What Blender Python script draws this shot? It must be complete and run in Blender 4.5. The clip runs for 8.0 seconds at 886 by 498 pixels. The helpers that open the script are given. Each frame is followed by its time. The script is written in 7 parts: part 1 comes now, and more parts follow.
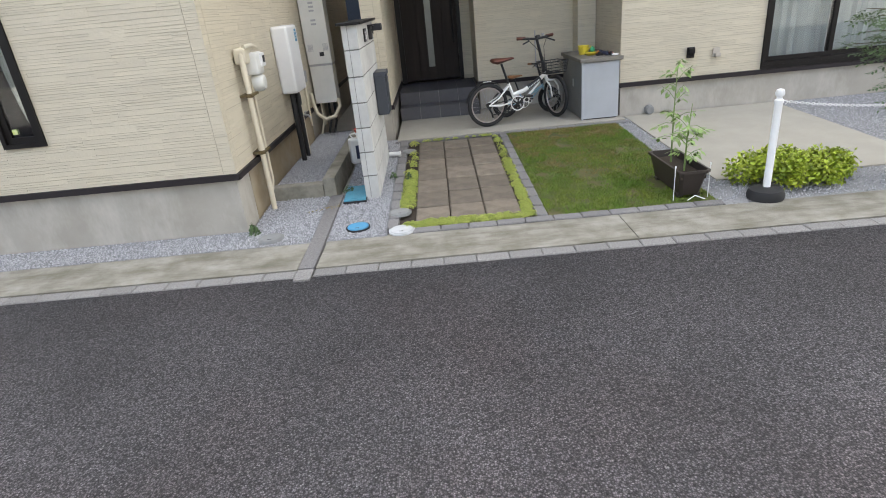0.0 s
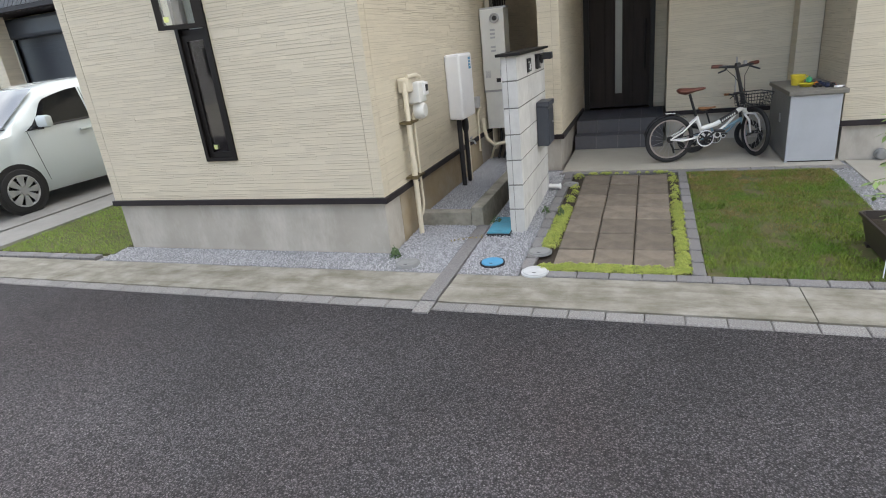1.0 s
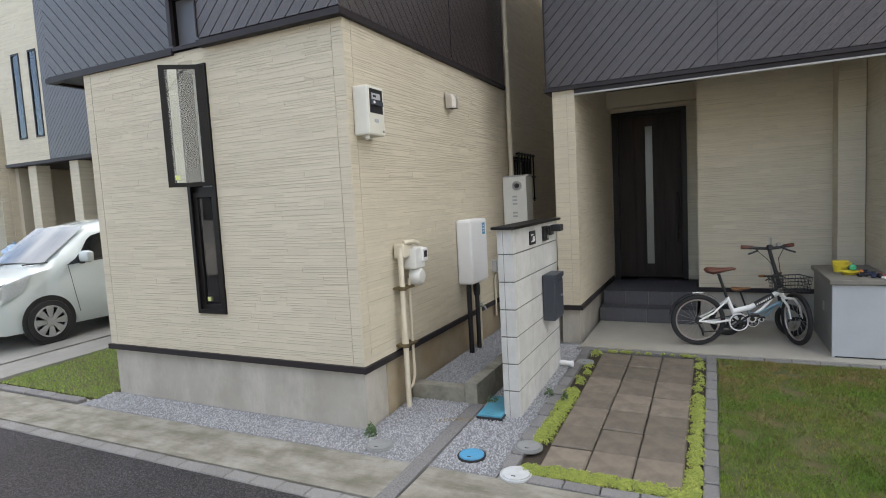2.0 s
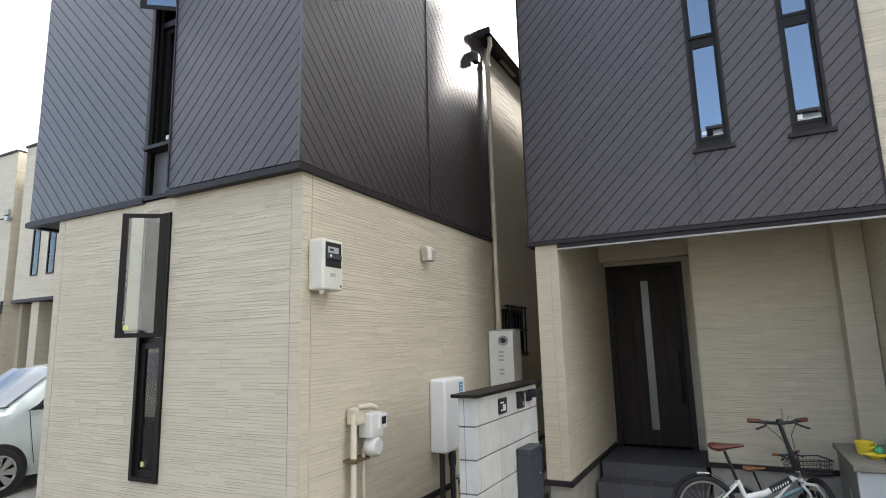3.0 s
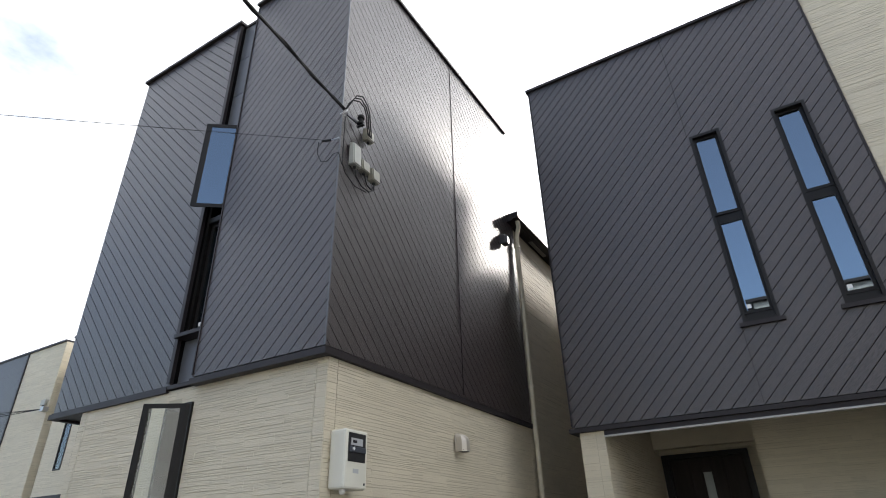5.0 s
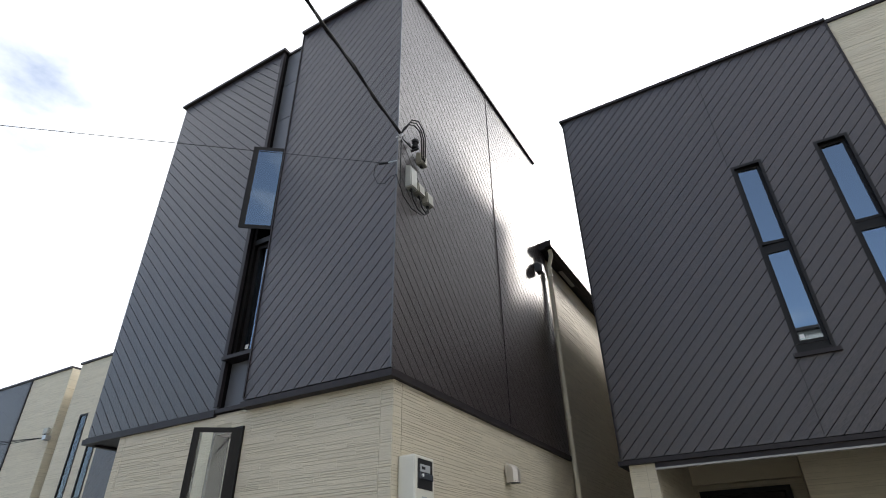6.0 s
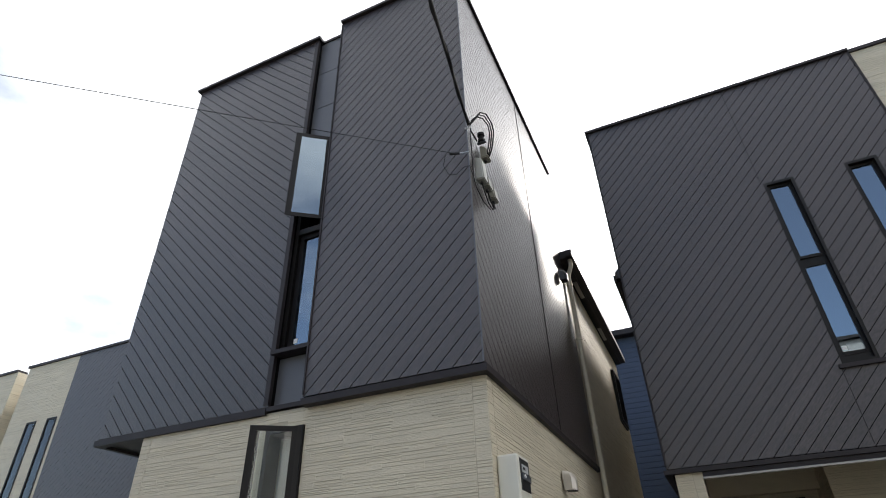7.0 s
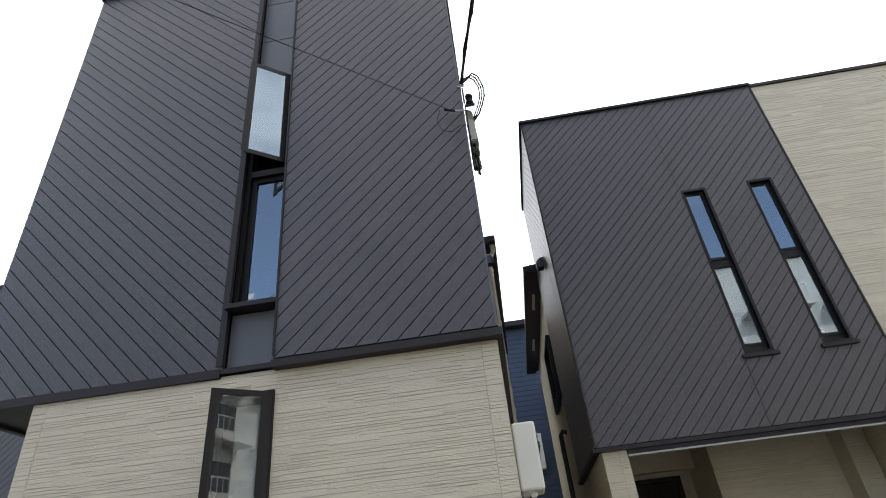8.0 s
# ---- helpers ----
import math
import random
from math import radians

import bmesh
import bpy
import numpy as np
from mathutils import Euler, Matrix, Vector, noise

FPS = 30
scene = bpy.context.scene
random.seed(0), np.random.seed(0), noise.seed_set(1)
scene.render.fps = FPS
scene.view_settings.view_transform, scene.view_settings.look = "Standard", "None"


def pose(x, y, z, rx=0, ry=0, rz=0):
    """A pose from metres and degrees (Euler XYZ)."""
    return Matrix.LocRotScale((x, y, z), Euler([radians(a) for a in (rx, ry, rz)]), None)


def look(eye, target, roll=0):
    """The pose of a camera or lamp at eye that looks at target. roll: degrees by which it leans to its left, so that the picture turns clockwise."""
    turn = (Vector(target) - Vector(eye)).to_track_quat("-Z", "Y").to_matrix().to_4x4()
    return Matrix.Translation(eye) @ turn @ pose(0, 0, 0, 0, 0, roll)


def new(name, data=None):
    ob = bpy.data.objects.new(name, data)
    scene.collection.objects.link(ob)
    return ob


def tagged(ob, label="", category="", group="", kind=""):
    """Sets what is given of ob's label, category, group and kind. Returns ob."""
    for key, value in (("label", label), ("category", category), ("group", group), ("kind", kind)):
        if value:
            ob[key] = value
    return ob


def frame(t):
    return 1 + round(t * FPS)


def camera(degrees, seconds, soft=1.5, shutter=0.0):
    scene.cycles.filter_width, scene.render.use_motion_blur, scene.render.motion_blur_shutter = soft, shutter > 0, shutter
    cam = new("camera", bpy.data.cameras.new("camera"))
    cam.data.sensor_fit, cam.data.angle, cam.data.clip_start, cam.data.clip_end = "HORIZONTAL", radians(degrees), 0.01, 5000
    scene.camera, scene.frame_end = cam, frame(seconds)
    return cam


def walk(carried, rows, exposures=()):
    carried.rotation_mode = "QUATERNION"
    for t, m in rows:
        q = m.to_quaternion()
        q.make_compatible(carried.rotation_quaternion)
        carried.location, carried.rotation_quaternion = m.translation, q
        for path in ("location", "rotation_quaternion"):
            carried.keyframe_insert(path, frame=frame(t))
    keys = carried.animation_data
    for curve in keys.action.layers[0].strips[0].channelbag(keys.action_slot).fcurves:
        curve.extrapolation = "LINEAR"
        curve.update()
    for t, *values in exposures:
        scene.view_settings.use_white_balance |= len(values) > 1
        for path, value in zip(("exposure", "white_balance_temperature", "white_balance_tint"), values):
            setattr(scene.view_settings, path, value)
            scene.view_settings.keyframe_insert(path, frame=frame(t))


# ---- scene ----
cam = camera(76.7, 8.0, soft=1.0)
PATH = [
    (0, (0.113, -0.197, 1.441), (0.08, 1.635, 0.638), -5.7),
    (0.5, (0.288, -0.119, 1.459), (-0.137, 1.686, 0.709), -6.5),
    (1, (0.452, 0.069, 1.481), (-0.227, 1.821, 0.797), -6.3),
    (1.5, (0.604, 0.333, 1.522), (-0.182, 2.112, 1.058), -4.5),
    (2, (0.782, 0.567, 1.572), (-0.085, 2.362, 1.399), -3.1),
    (2.2, (0.832, 0.653, 1.592), (-0.052, 2.449, 1.526), -2.5),
    (3.3, (1.024, 1.089, 1.708), (0.122, 2.807, 2.189), -1.3),
    (3.5, (1.026, 1.116, 1.717), (0.118, 2.8, 2.301), -1.1),
    (4, (1.03, 1.157, 1.721), (0.108, 2.749, 2.506), -0.8),
    (4.5, (1.021, 1.169, 1.736), (0.107, 2.712, 2.622), -1.5),
    (5.8, (0.671, 1.027, 1.713), (-0.195, 2.519, 2.729), -1.6),
    (6, (0.55, 0.976, 1.697), (-0.299, 2.459, 2.736), -1.2),
    (6.5, (0.165, 0.875, 1.663), (-0.631, 2.373, 2.723), -1.1),
    (7, (-0.338, 0.765, 1.653), (-1.003, 2.304, 2.743), -2.1),
    (7.5, (-0.837, 0.732, 1.649), (-1.224, 2.369, 2.731), -5.0),
    (8, (-1.361, 0.816, 1.655), (-1.499, 2.517, 2.697), -6.4),
]
walk(cam, [(t, look(eye, target, roll)) for t, eye, target, roll in PATH],
     exposures=[(0, 2.2, 6800, 13), (1, 2.08, 6800, 13), (2, 1.92, 6800, 12.5), (3.5, 1.95, 6650, 12), (4.5, 1.6, 6600, 11.5), (6, 1.2, 6650, 11), (7, 1.15, 6700, 11), (8, 1.42, 6700, 11)])

# ---- sky and sun: late afternoon, the sun low behind the houses ----
SUN_DIR = Vector((1.0, 2.8, 1.9)).normalized()
world = bpy.data.worlds.new("sky")
scene.world = world
world.use_nodes = True
wn, wl = world.node_tree.nodes, world.node_tree.links
wn.clear()
w_out, w_bg = wn.new("ShaderNodeOutputWorld"), wn.new("ShaderNodeBackground")
sky = wn.new("ShaderNodeTexSky")
sky.sky_type, sky.sun_disc = "NISHITA", False
sky.sun_elevation = math.asin(SUN_DIR.z)
sky.sun_rotation = math.atan2(SUN_DIR.x, SUN_DIR.y)
sky.dust_density, sky.air_density, sky.ozone_density = 0.6, 1.0, 3.0
# thin broken cloud over the whole sky
w_tc, w_map, w_noise = wn.new("ShaderNodeTexCoord"), wn.new("ShaderNodeMapping"), wn.new("ShaderNodeTexNoise")
w_map.inputs["Scale"].default_value = (1.0, 1.0, 2.2)
w_noise.inputs["Scale"].default_value = 2.3
w_noise.inputs["Detail"].default_value = 7
w_noise.inputs["Roughness"].default_value = 0.55
w_ramp = wn.new("ShaderNodeValToRGB")
w_ramp.color_ramp.elements[0].position, w_ramp.color_ramp.elements[1].position = 0.40, 0.60
w_ramp.color_ramp.elements[0].color = (0.12, 0.12, 0.12, 1)
w_ramp.color_ramp.elements[1].color = (0.85, 0.85, 0.85, 1)
w_mix = wn.new("ShaderNodeMixRGB")
w_mix.inputs["Color2"].default_value = (7.6, 7.9, 8.2, 1)
wl.new(w_tc.outputs["Generated"], w_map.inputs["Vector"])
wl.new(w_map.outputs["Vector"], w_noise.inputs["Vector"])
# haze and cloud thicken towards the sun, the far side stays bluer
w_dot, w_a = wn.new("ShaderNodeVectorMath"), wn.new("ShaderNodeMath")
w_dot.operation, w_a.operation = "DOT_PRODUCT", "MULTIPLY_ADD"
w_dot.inputs[1].default_value = SUN_DIR
w_a.inputs[1].default_value = 0.42
wl.new(w_tc.outputs["Generated"], w_dot.inputs[0])
wl.new(w_dot.outputs["Value"], w_a.inputs[0])
wl.new(w_noise.outputs["Fac"], w_a.inputs[2])
wl.new(w_a.outputs["Value"], w_ramp.inputs["Fac"])
wl.new(w_ramp.outputs["Color"], w_mix.inputs["Fac"])
wl.new(sky.outputs["Color"], w_mix.inputs["Color1"])
# the haze glows round the veiled sun
w_max, w_pow, w_gain = (wn.new("ShaderNodeMath") for _ in range(3))
w_max.operation, w_pow.operation, w_gain.operation = "MAXIMUM", "POWER", "MULTIPLY_ADD"
w_max.inputs[1].default_value, w_pow.inputs[1].default_value = 0.0, 9.0
w_gain.inputs[1].default_value, w_gain.inputs[2].default_value = 0.8, 1.0
w_scale = wn.new("ShaderNodeVectorMath")
w_scale.operation = "SCALE"
wl.new(w_dot.outputs["Value"], w_max.inputs[0])
wl.new(w_max.outputs["Value"], w_pow.inputs[0])
wl.new(w_pow.outputs["Value"], w_gain.inputs[0])
wl.new(w_mix.outputs["Color"], w_scale.inputs[0])
wl.new(w_gain.outputs["Value"], w_scale.inputs["Scale"])
wl.new(w_scale.outputs["Vector"], w_bg.inputs["Color"])
wl.new(w_bg.outputs["Background"], w_out.inputs["Surface"])
w_bg.inputs["Strength"].default_value = 0.10
sun_data = bpy.data.lights.new("sun", "SUN")
sun_data.energy, sun_data.angle, sun_data.color = 1.5, radians(7), (1.0, 0.96, 0.90)
sun = new("sun", sun_data)
sun.matrix_world = look(SUN_DIR * 50, (0, 0, 0))

# ---- materials ----
def mat(name, colour, rough=0.6, metal=0.0, var=0.0, scale=5.0, colour2=None, bump=0.0, bump_scale=60.0, stretch=(1, 1, 1),
        turn=(0, 0, 0), island=0.0, per_object=0.0, stain=0.0, stain_scale=1.2, stain_colour=(0.1, 0.1, 0.09), stain_stretch=(1, 1, 1), rough_var=0.0, coat=0.0, spec=0.5):
    """A surface with grain at one scale, stains at a larger one, and fine relief."""
    m = bpy.data.materials.new(name)
    m.use_nodes = True
    n, l = m.node_tree.nodes, m.node_tree.links
    b = n["Principled BSDF"]
    b.inputs["Roughness"].default_value, b.inputs["Metallic"].default_value = rough, metal
    b.inputs["Coat Weight"].default_value = coat
    b.inputs["Specular IOR Level"].default_value = spec
    tc, mp = n.new("ShaderNodeTexCoord"), n.new("ShaderNodeMapping")
    mp.vector_type = "TEXTURE"
    mp.inputs["Scale"].default_value = stretch
    mp.inputs["Rotation"].default_value = [radians(a) for a in turn]
    l.new(tc.outputs["Object"], mp.inputs["Vector"])
    c2 = colour2 or tuple(c * 0.72 for c in colour)
    mix = n.new("ShaderNodeMixRGB")
    mix.inputs["Color1"].default_value, mix.inputs["Color2"].default_value = (*colour, 1), (*c2, 1)
    nz = n.new("ShaderNodeTexNoise")
    nz.inputs["Scale"].default_value, nz.inputs["Detail"].default_value, nz.inputs["Roughness"].default_value = scale, 6, 0.62
    l.new(mp.outputs["Vector"], nz.inputs["Vector"])
    rng = n.new("ShaderNodeMapRange")
    rng.inputs["From Min"].default_value, rng.inputs["From Max"].default_value = 0.34, 0.68
    rng.inputs["To Max"].default_value = var
    l.new(nz.outputs["Fac"], rng.inputs["Value"])
    l.new(rng.outputs["Result"], mix.inputs["Fac"])
    col = mix.outputs["Color"]
    if island or per_object:
        src = n.new("ShaderNodeNewGeometry").outputs["Random Per Island"] if island else n.new("ShaderNodeObjectInfo").outputs["Random"]
        r2 = n.new("ShaderNodeMapRange")
        amount = island or per_object
        r2.inputs["To Min"].default_value, r2.inputs["To Max"].default_value = 1 - amount, 1 + amount
        l.new(src, r2.inputs["Value"])
        hs = n.new("ShaderNodeHueSaturation")
        l.new(r2.outputs["Result"], hs.inputs["Value"])
        l.new(col, hs.inputs["Color"])
        col = hs.outputs["Color"]
    if stain:
        n3 = n.new("ShaderNodeTexNoise")
        n3.inputs["Scale"].default_value, n3.inputs["Detail"].default_value, n3.inputs["Roughness"].default_value = stain_scale, 5, 0.7
        mp3 = n.new("ShaderNodeMapping")
        mp3.vector_type = "TEXTURE"
        mp3.inputs["Scale"].default_value = stain_stretch
        l.new(tc.outputs["Object"], mp3.inputs["Vector"])
        l.new(mp3.outputs["Vector"], n3.inputs["Vector"])
        r3 = n.new("ShaderNodeMapRange")
        r3.inputs["From Min"].default_value, r3.inputs["From Max"].default_value, r3.inputs["To Max"].default_value = 0.45, 0.75, stain
        l.new(n3.outputs["Fac"], r3.inputs["Value"])
        m3 = n.new("ShaderNodeMixRGB")
        m3.inputs["Color2"].default_value = (*stain_colour, 1)
        l.new(r3.outputs["Result"], m3.inputs["Fac"])
        l.new(col, m3.inputs["Color1"])
        col = m3.outputs["Color"]
    l.new(col, b.inputs["Base Color"])
    if rough_var:
        r4 = n.new("ShaderNodeMapRange")
        r4.inputs["To Min"].default_value, r4.inputs["To Max"].default_value = rough - rough_var, rough + rough_var
        l.new(nz.outputs["Fac"], r4.inputs["Value"])
        l.new(r4.outputs["Result"], b.inputs["Roughness"])
    if bump:
        n2, bp = n.new("ShaderNodeTexNoise"), n.new("ShaderNodeBump")
        n2.inputs["Scale"].default_value, n2.inputs["Detail"].default_value = bump_scale, 4
        l.new(mp.outputs["Vector"], n2.inputs["Vector"])
        bp.inputs["Strength"].default_value, bp.inputs["Distance"].default_value = bump, 0.01
        l.new(n2.outputs["Fac"], bp.inputs["Height"])
        l.new(bp.outputs["Normal"], b.inputs["Normal"])
    return m


def asphalt_mat():
    m = mat("asphalt", (0.05, 0.047, 0.046), 0.85)
    n, l = m.node_tree.nodes, m.node_tree.links
    b = n["Principled BSDF"]
    tc = n.new("ShaderNodeTexCoord")
    vo = n.new("ShaderNodeTexVoronoi")
    vo.inputs["Scale"].default_value = 145
    l.new(tc.outputs["Object"], vo.inputs["Vector"])
    ramp = n.new("ShaderNodeValToRGB")
    e = ramp.color_ramp.elements
    e[0].position, e[0].color = 0.0, (0.021, 0.0195, 0.0205, 1)
    e[1].position, e[1].color = 1.0, (0.16, 0.156, 0.153, 1)
    for p, c in ((0.40, 0.052), (0.75, 0.086), (0.92, 0.10), (0.975, 0.125)):
        q = e.new(p)
        q.color = (c * 1.03, c * 0.95, c * 1.01, 1)
    sep = n.new("ShaderNodeSeparateColor")
    l.new(vo.outputs["Color"], sep.inputs["Color"])
    l.new(sep.outputs["Red"], ramp.inputs["Fac"])
    big = n.new("ShaderNodeTexNoise")
    big.inputs["Scale"].default_value, big.inputs["Detail"].default_value = 1.1, 5
    l.new(tc.outputs["Object"], big.inputs["Vector"])
    rg = n.new("ShaderNodeMapRange")
    rg.inputs["From Min"].default_value, rg.inputs["From Max"].default_value = 0.3, 0.7
    rg.inputs["To Min"].default_value, rg.inputs["To Max"].default_value = 0.82, 1.42
    l.new(big.outputs["Fac"], rg.inputs["Value"])
    mul = n.new("ShaderNodeMixRGB")
    mul.blend_type = "MULTIPLY"
    mul.inputs["Fac"].default_value = 1
    l.new(ramp.outputs["Color"], mul.inputs["Color1"])
    l.new(rg.outputs["Result"], mul.inputs["Color2"])
    # shade in the gaps between stones, put into the colour by cell distance
    gap = n.new("ShaderNodeMapRange")
    gap.inputs["From Min"].default_value, gap.inputs["From Max"].default_value = 0.30, 0.62
    gap.inputs["To Min"].default_value, gap.inputs["To Max"].default_value = 1.15, 0.36
    l.new(vo.outputs["Distance"], gap.inputs["Value"])
    mul2 = n.new("ShaderNodeMixRGB")
    mul2.blend_type = "MULTIPLY"
    mul2.inputs["Fac"].default_value = 1
    l.new(mul.outputs["Color"], mul2.inputs["Color1"])
    l.new(gap.outputs["Result"], mul2.inputs["Color2"])
    # brightness of the light put into the colour: paler mid-road, darker along the gutter
    pos, mid_bright, patch_noise, tint = n.new("ShaderNodeSeparateXYZ"), n.new("ShaderNodeMapRange"), n.new("ShaderNodeTexNoise"), n.new("ShaderNodeMixRGB")
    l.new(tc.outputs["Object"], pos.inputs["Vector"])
    mid_bright.inputs["From Min"].default_value, mid_bright.inputs["From Max"].default_value = 2.8, 1.2
    mid_bright.inputs["To Min"].default_value, mid_bright.inputs["To Max"].default_value = 0.86, 1.52
    l.new(pos.outputs["Y"], mid_bright.inputs["Value"])
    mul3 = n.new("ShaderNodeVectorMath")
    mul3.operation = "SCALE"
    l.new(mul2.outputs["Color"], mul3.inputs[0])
    l.new(mid_bright.outputs["Result"], mul3.inputs["Scale"])
    # large reddish-brown patches of old binder
    patch_noise.inputs["Scale"].default_value, patch_noise.inputs["Detail"].default_value = 0.75, 4
    l.new(tc.outputs["Object"], patch_noise.inputs["Vector"])
    pr = n.new("ShaderNodeMapRange")
    pr.inputs["From Min"].default_value, pr.inputs["From Max"].default_value = 0.46, 0.62
    l.new(patch_noise.outputs["Fac"], pr.inputs["Value"])
    tint.blend_type = "MULTIPLY"
    tint.inputs["Color2"].default_value = (1.05, 0.97, 0.95, 1)
    l.new(pr.outputs["Result"], tint.inputs["Fac"])
    l.new(mul3.outputs["Vector"], tint.inputs["Color1"])
    l.new(tint.outputs["Color"], b.inputs["Base Color"])
    nz = n.new("ShaderNodeTexNoise")
    nz.inputs["Scale"].default_value, nz.inputs["Detail"].default_value = 130, 3
    l.new(tc.outputs["Object"], nz.inputs["Vector"])
    add = n.new("ShaderNodeMath")
    add.operation = "SUBTRACT"
    l.new(nz.outputs["Fac"], add.inputs[0])
    l.new(vo.outputs["Distance"], add.inputs[1])
    bp = n.new("ShaderNodeBump")
    bp.inputs["Strength"].default_value, bp.inputs["Distance"].default_value = 1.0, 0.011
    l.new(add.outputs["Value"], bp.inputs["Height"])
    l.new(bp.outputs["Normal"], b.inputs["Normal"])
    return m


def glass_mat(name, tint, ior=1.9, rough=0.0, coating=(0.95, 0.97, 1.0)):
    m = bpy.data.materials.new(name)
    m.use_nodes = True
    n, l = m.node_tree.nodes, m.node_tree.links
    n.clear()
    out, mix = n.new("ShaderNodeOutputMaterial"), n.new("ShaderNodeMixShader")
    tr, gl, fr = n.new("ShaderNodeBsdfTransparent"), n.new("ShaderNodeBsdfGlossy"), n.new("ShaderNodeFresnel")
    tr.inputs["Color"].default_value = (*tint, 1)
    gl.inputs["Roughness"].default_value = rough
    gl.inputs["Color"].default_value = (*coating, 1)
    fr.inputs["IOR"].default_value = ior
    l.new(fr.outputs["Fac"], mix.inputs["Fac"])
    l.new(tr.outputs["BSDF"], mix.inputs[1])
    l.new(gl.outputs["BSDF"], mix.inputs[2])
    l.new(mix.outputs["Shader"], out.inputs["Surface"])
    return m


SIDING = mat("beige ceramic siding", (0.595, 0.535, 0.41), 0.7, var=0.5, scale=14, colour2=(0.52, 0.47, 0.365), bump=0.35, bump_scale=130, stretch=(2.5, 2.5, 1), island=0.045, stain=0.12, stain_scale=0.9, stain_colour=(0.44, 0.41, 0.345))
SIDING_BACK = mat("siding joint", (0.47, 0.42, 0.32), 0.85, var=0.3)
def plank_mat(name, turn, stretch):
    return mat(name, (0.017, 0.0125, 0.013), 0.38, var=1.0, scale=95, colour2=(0.055, 0.041, 0.041), bump=0.45, bump_scale=150, stretch=stretch, turn=turn, per_object=0.14, rough_var=0.05, stain=0.25, stain_scale=5, stain_colour=(0.042, 0.034, 0.035), spec=0.85)
PLANK_UP = plank_mat("dark siding rising", (0, -45, 0), (4, 1, 1))
PLANK_DOWN = plank_mat("dark siding falling", (0, 45, 0), (4, 1, 1))
PLANK_SIDE = plank_mat("dark siding side falling", (-45, 0, 0), (1, 4, 1))
GROOVE = mat("dark groove", (0.005, 0.0045, 0.005), 0.9, var=0.3, spec=0.1)
DARK_METAL = mat("dark painted metal", (0.026, 0.0215, 0.0235), 0.5, var=0.4, scale=6, rough_var=0.08, spec=0.25)
RECESS_METAL = mat("slate metal panel", (0.11, 0.113, 0.125), 0.42, var=0.35, scale=3, rough_var=0.06)
FRAME = mat("dark bronze aluminium", (0.009, 0.0075, 0.007), 0.45, var=0.3, scale=8, spec=0.25)
CONCRETE = mat("foundation render", (0.40, 0.375, 0.325), 0.85, var=0.7, scale=3.0, colour2=(0.31, 0.285, 0.24), bump=0.12, bump_scale=90, stain=0.95, stain_scale=2.6, stain_colour=(0.54, 0.51, 0.45), stain_stretch=(1, 1, 2.2))
SKIM = mat("damp-stained render", (0.34, 0.28, 0.19), 0.85, var=0.8, scale=4, colour2=(0.27, 0.20, 0.115), bump=0.12, bump_scale=90, stain=0.7, stain_scale=2.5, stain_colour=(0.37, 0.345, 0.29))
SLAB = mat("porch concrete", (0.36, 0.34, 0.29), 0.85, var=0.5, scale=4, colour2=(0.29, 0.275, 0.235), bump=0.15, bump_scale=120, stain=0.3, stain_scale=2.2, stain_colour=(0.25, 0.24, 0.20))
GUTTER = mat("gutter concrete", (0.31, 0.295, 0.255), 0.88, var=1.0, scale=5, colour2=(0.165, 0.154, 0.118), bump=0.5, bump_scale=110, stain=0.95, stain_scale=7, stain_colour=(0.115, 0.104, 0.072), stain_stretch=(4, 1, 1))
KERB = mat("grey kerb block", (0.29, 0.281, 0.268), 0.9, var=1.0, scale=120, colour2=(0.125, 0.12, 0.115), bump=0.5, bump_scale=120, per_object=0.12)
EDGING = mat("rough grey edging block", (0.25, 0.242, 0.236), 0.92, var=1.0, scale=120, colour2=(0.105, 0.101, 0.10), bump=0.6, bump_scale=120, per_object=0.12)
PAVER = mat("brown paver", (0.195, 0.163, 0.125), 0.85, var=0.7, scale=9, colour2=(0.13, 0.106, 0.08), bump=0.35, bump_scale=150, per_object=0.25, stain=0.6, stain_scale=5, stain_colour=(0.085, 0.073, 0.06))
BLOCK = mat("pale concrete block", (0.57, 0.565, 0.535), 0.85, var=0.7, scale=10, colour2=(0.46, 0.455, 0.43), bump=0.35, bump_scale=140, per_object=0.06, stain=0.3, stain_scale=4, stain_colour=(0.25, 0.245, 0.22), stain_stretch=(1, 1, 3))
MORTAR = mat("grey mortar", (0.17, 0.165, 0.15), 0.9, var=0.4)
SOIL = mat("dark soil", (0.055, 0.042, 0.030), 0.95, var=0.7, scale=30, bump=0.6, bump_scale=60)
GRAVEL_BED = mat("gravel bed", (0.30, 0.303, 0.312), 0.95, var=0.9, scale=70, colour2=(0.17, 0.17, 0.175), bump=0.8, bump_scale=90)
STONE = mat("crushed stone", (0.44, 0.443, 0.455), 0.8, var=0.6, scale=50, colour2=(0.27, 0.275, 0.29), island=0.38)
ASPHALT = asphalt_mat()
GLASS = glass_mat("window glass", (0.50, 0.54, 0.56), 3.3, coating=(0.72, 0.87, 1.0))
GLASS_PALE = glass_mat("pale window glass", (0.86, 0.89, 0.87), 1.7)
CURTAIN = mat("pale lace curtain", (0.55, 0.57, 0.56), 0.9, var=0.4, scale=10, stretch=(1, 1, 12))
GLASS_THIN = glass_mat("clear thin glass", (0.92, 0.94, 0.93), 1.5)
DOOR_GLASS = mat("frosted door glass", (0.20, 0.205, 0.19), 0.25, var=0.4, scale=6)
TRIM_GREY = mat("pale grey trim", (0.40, 0.39, 0.37), 0.5, var=0.2)
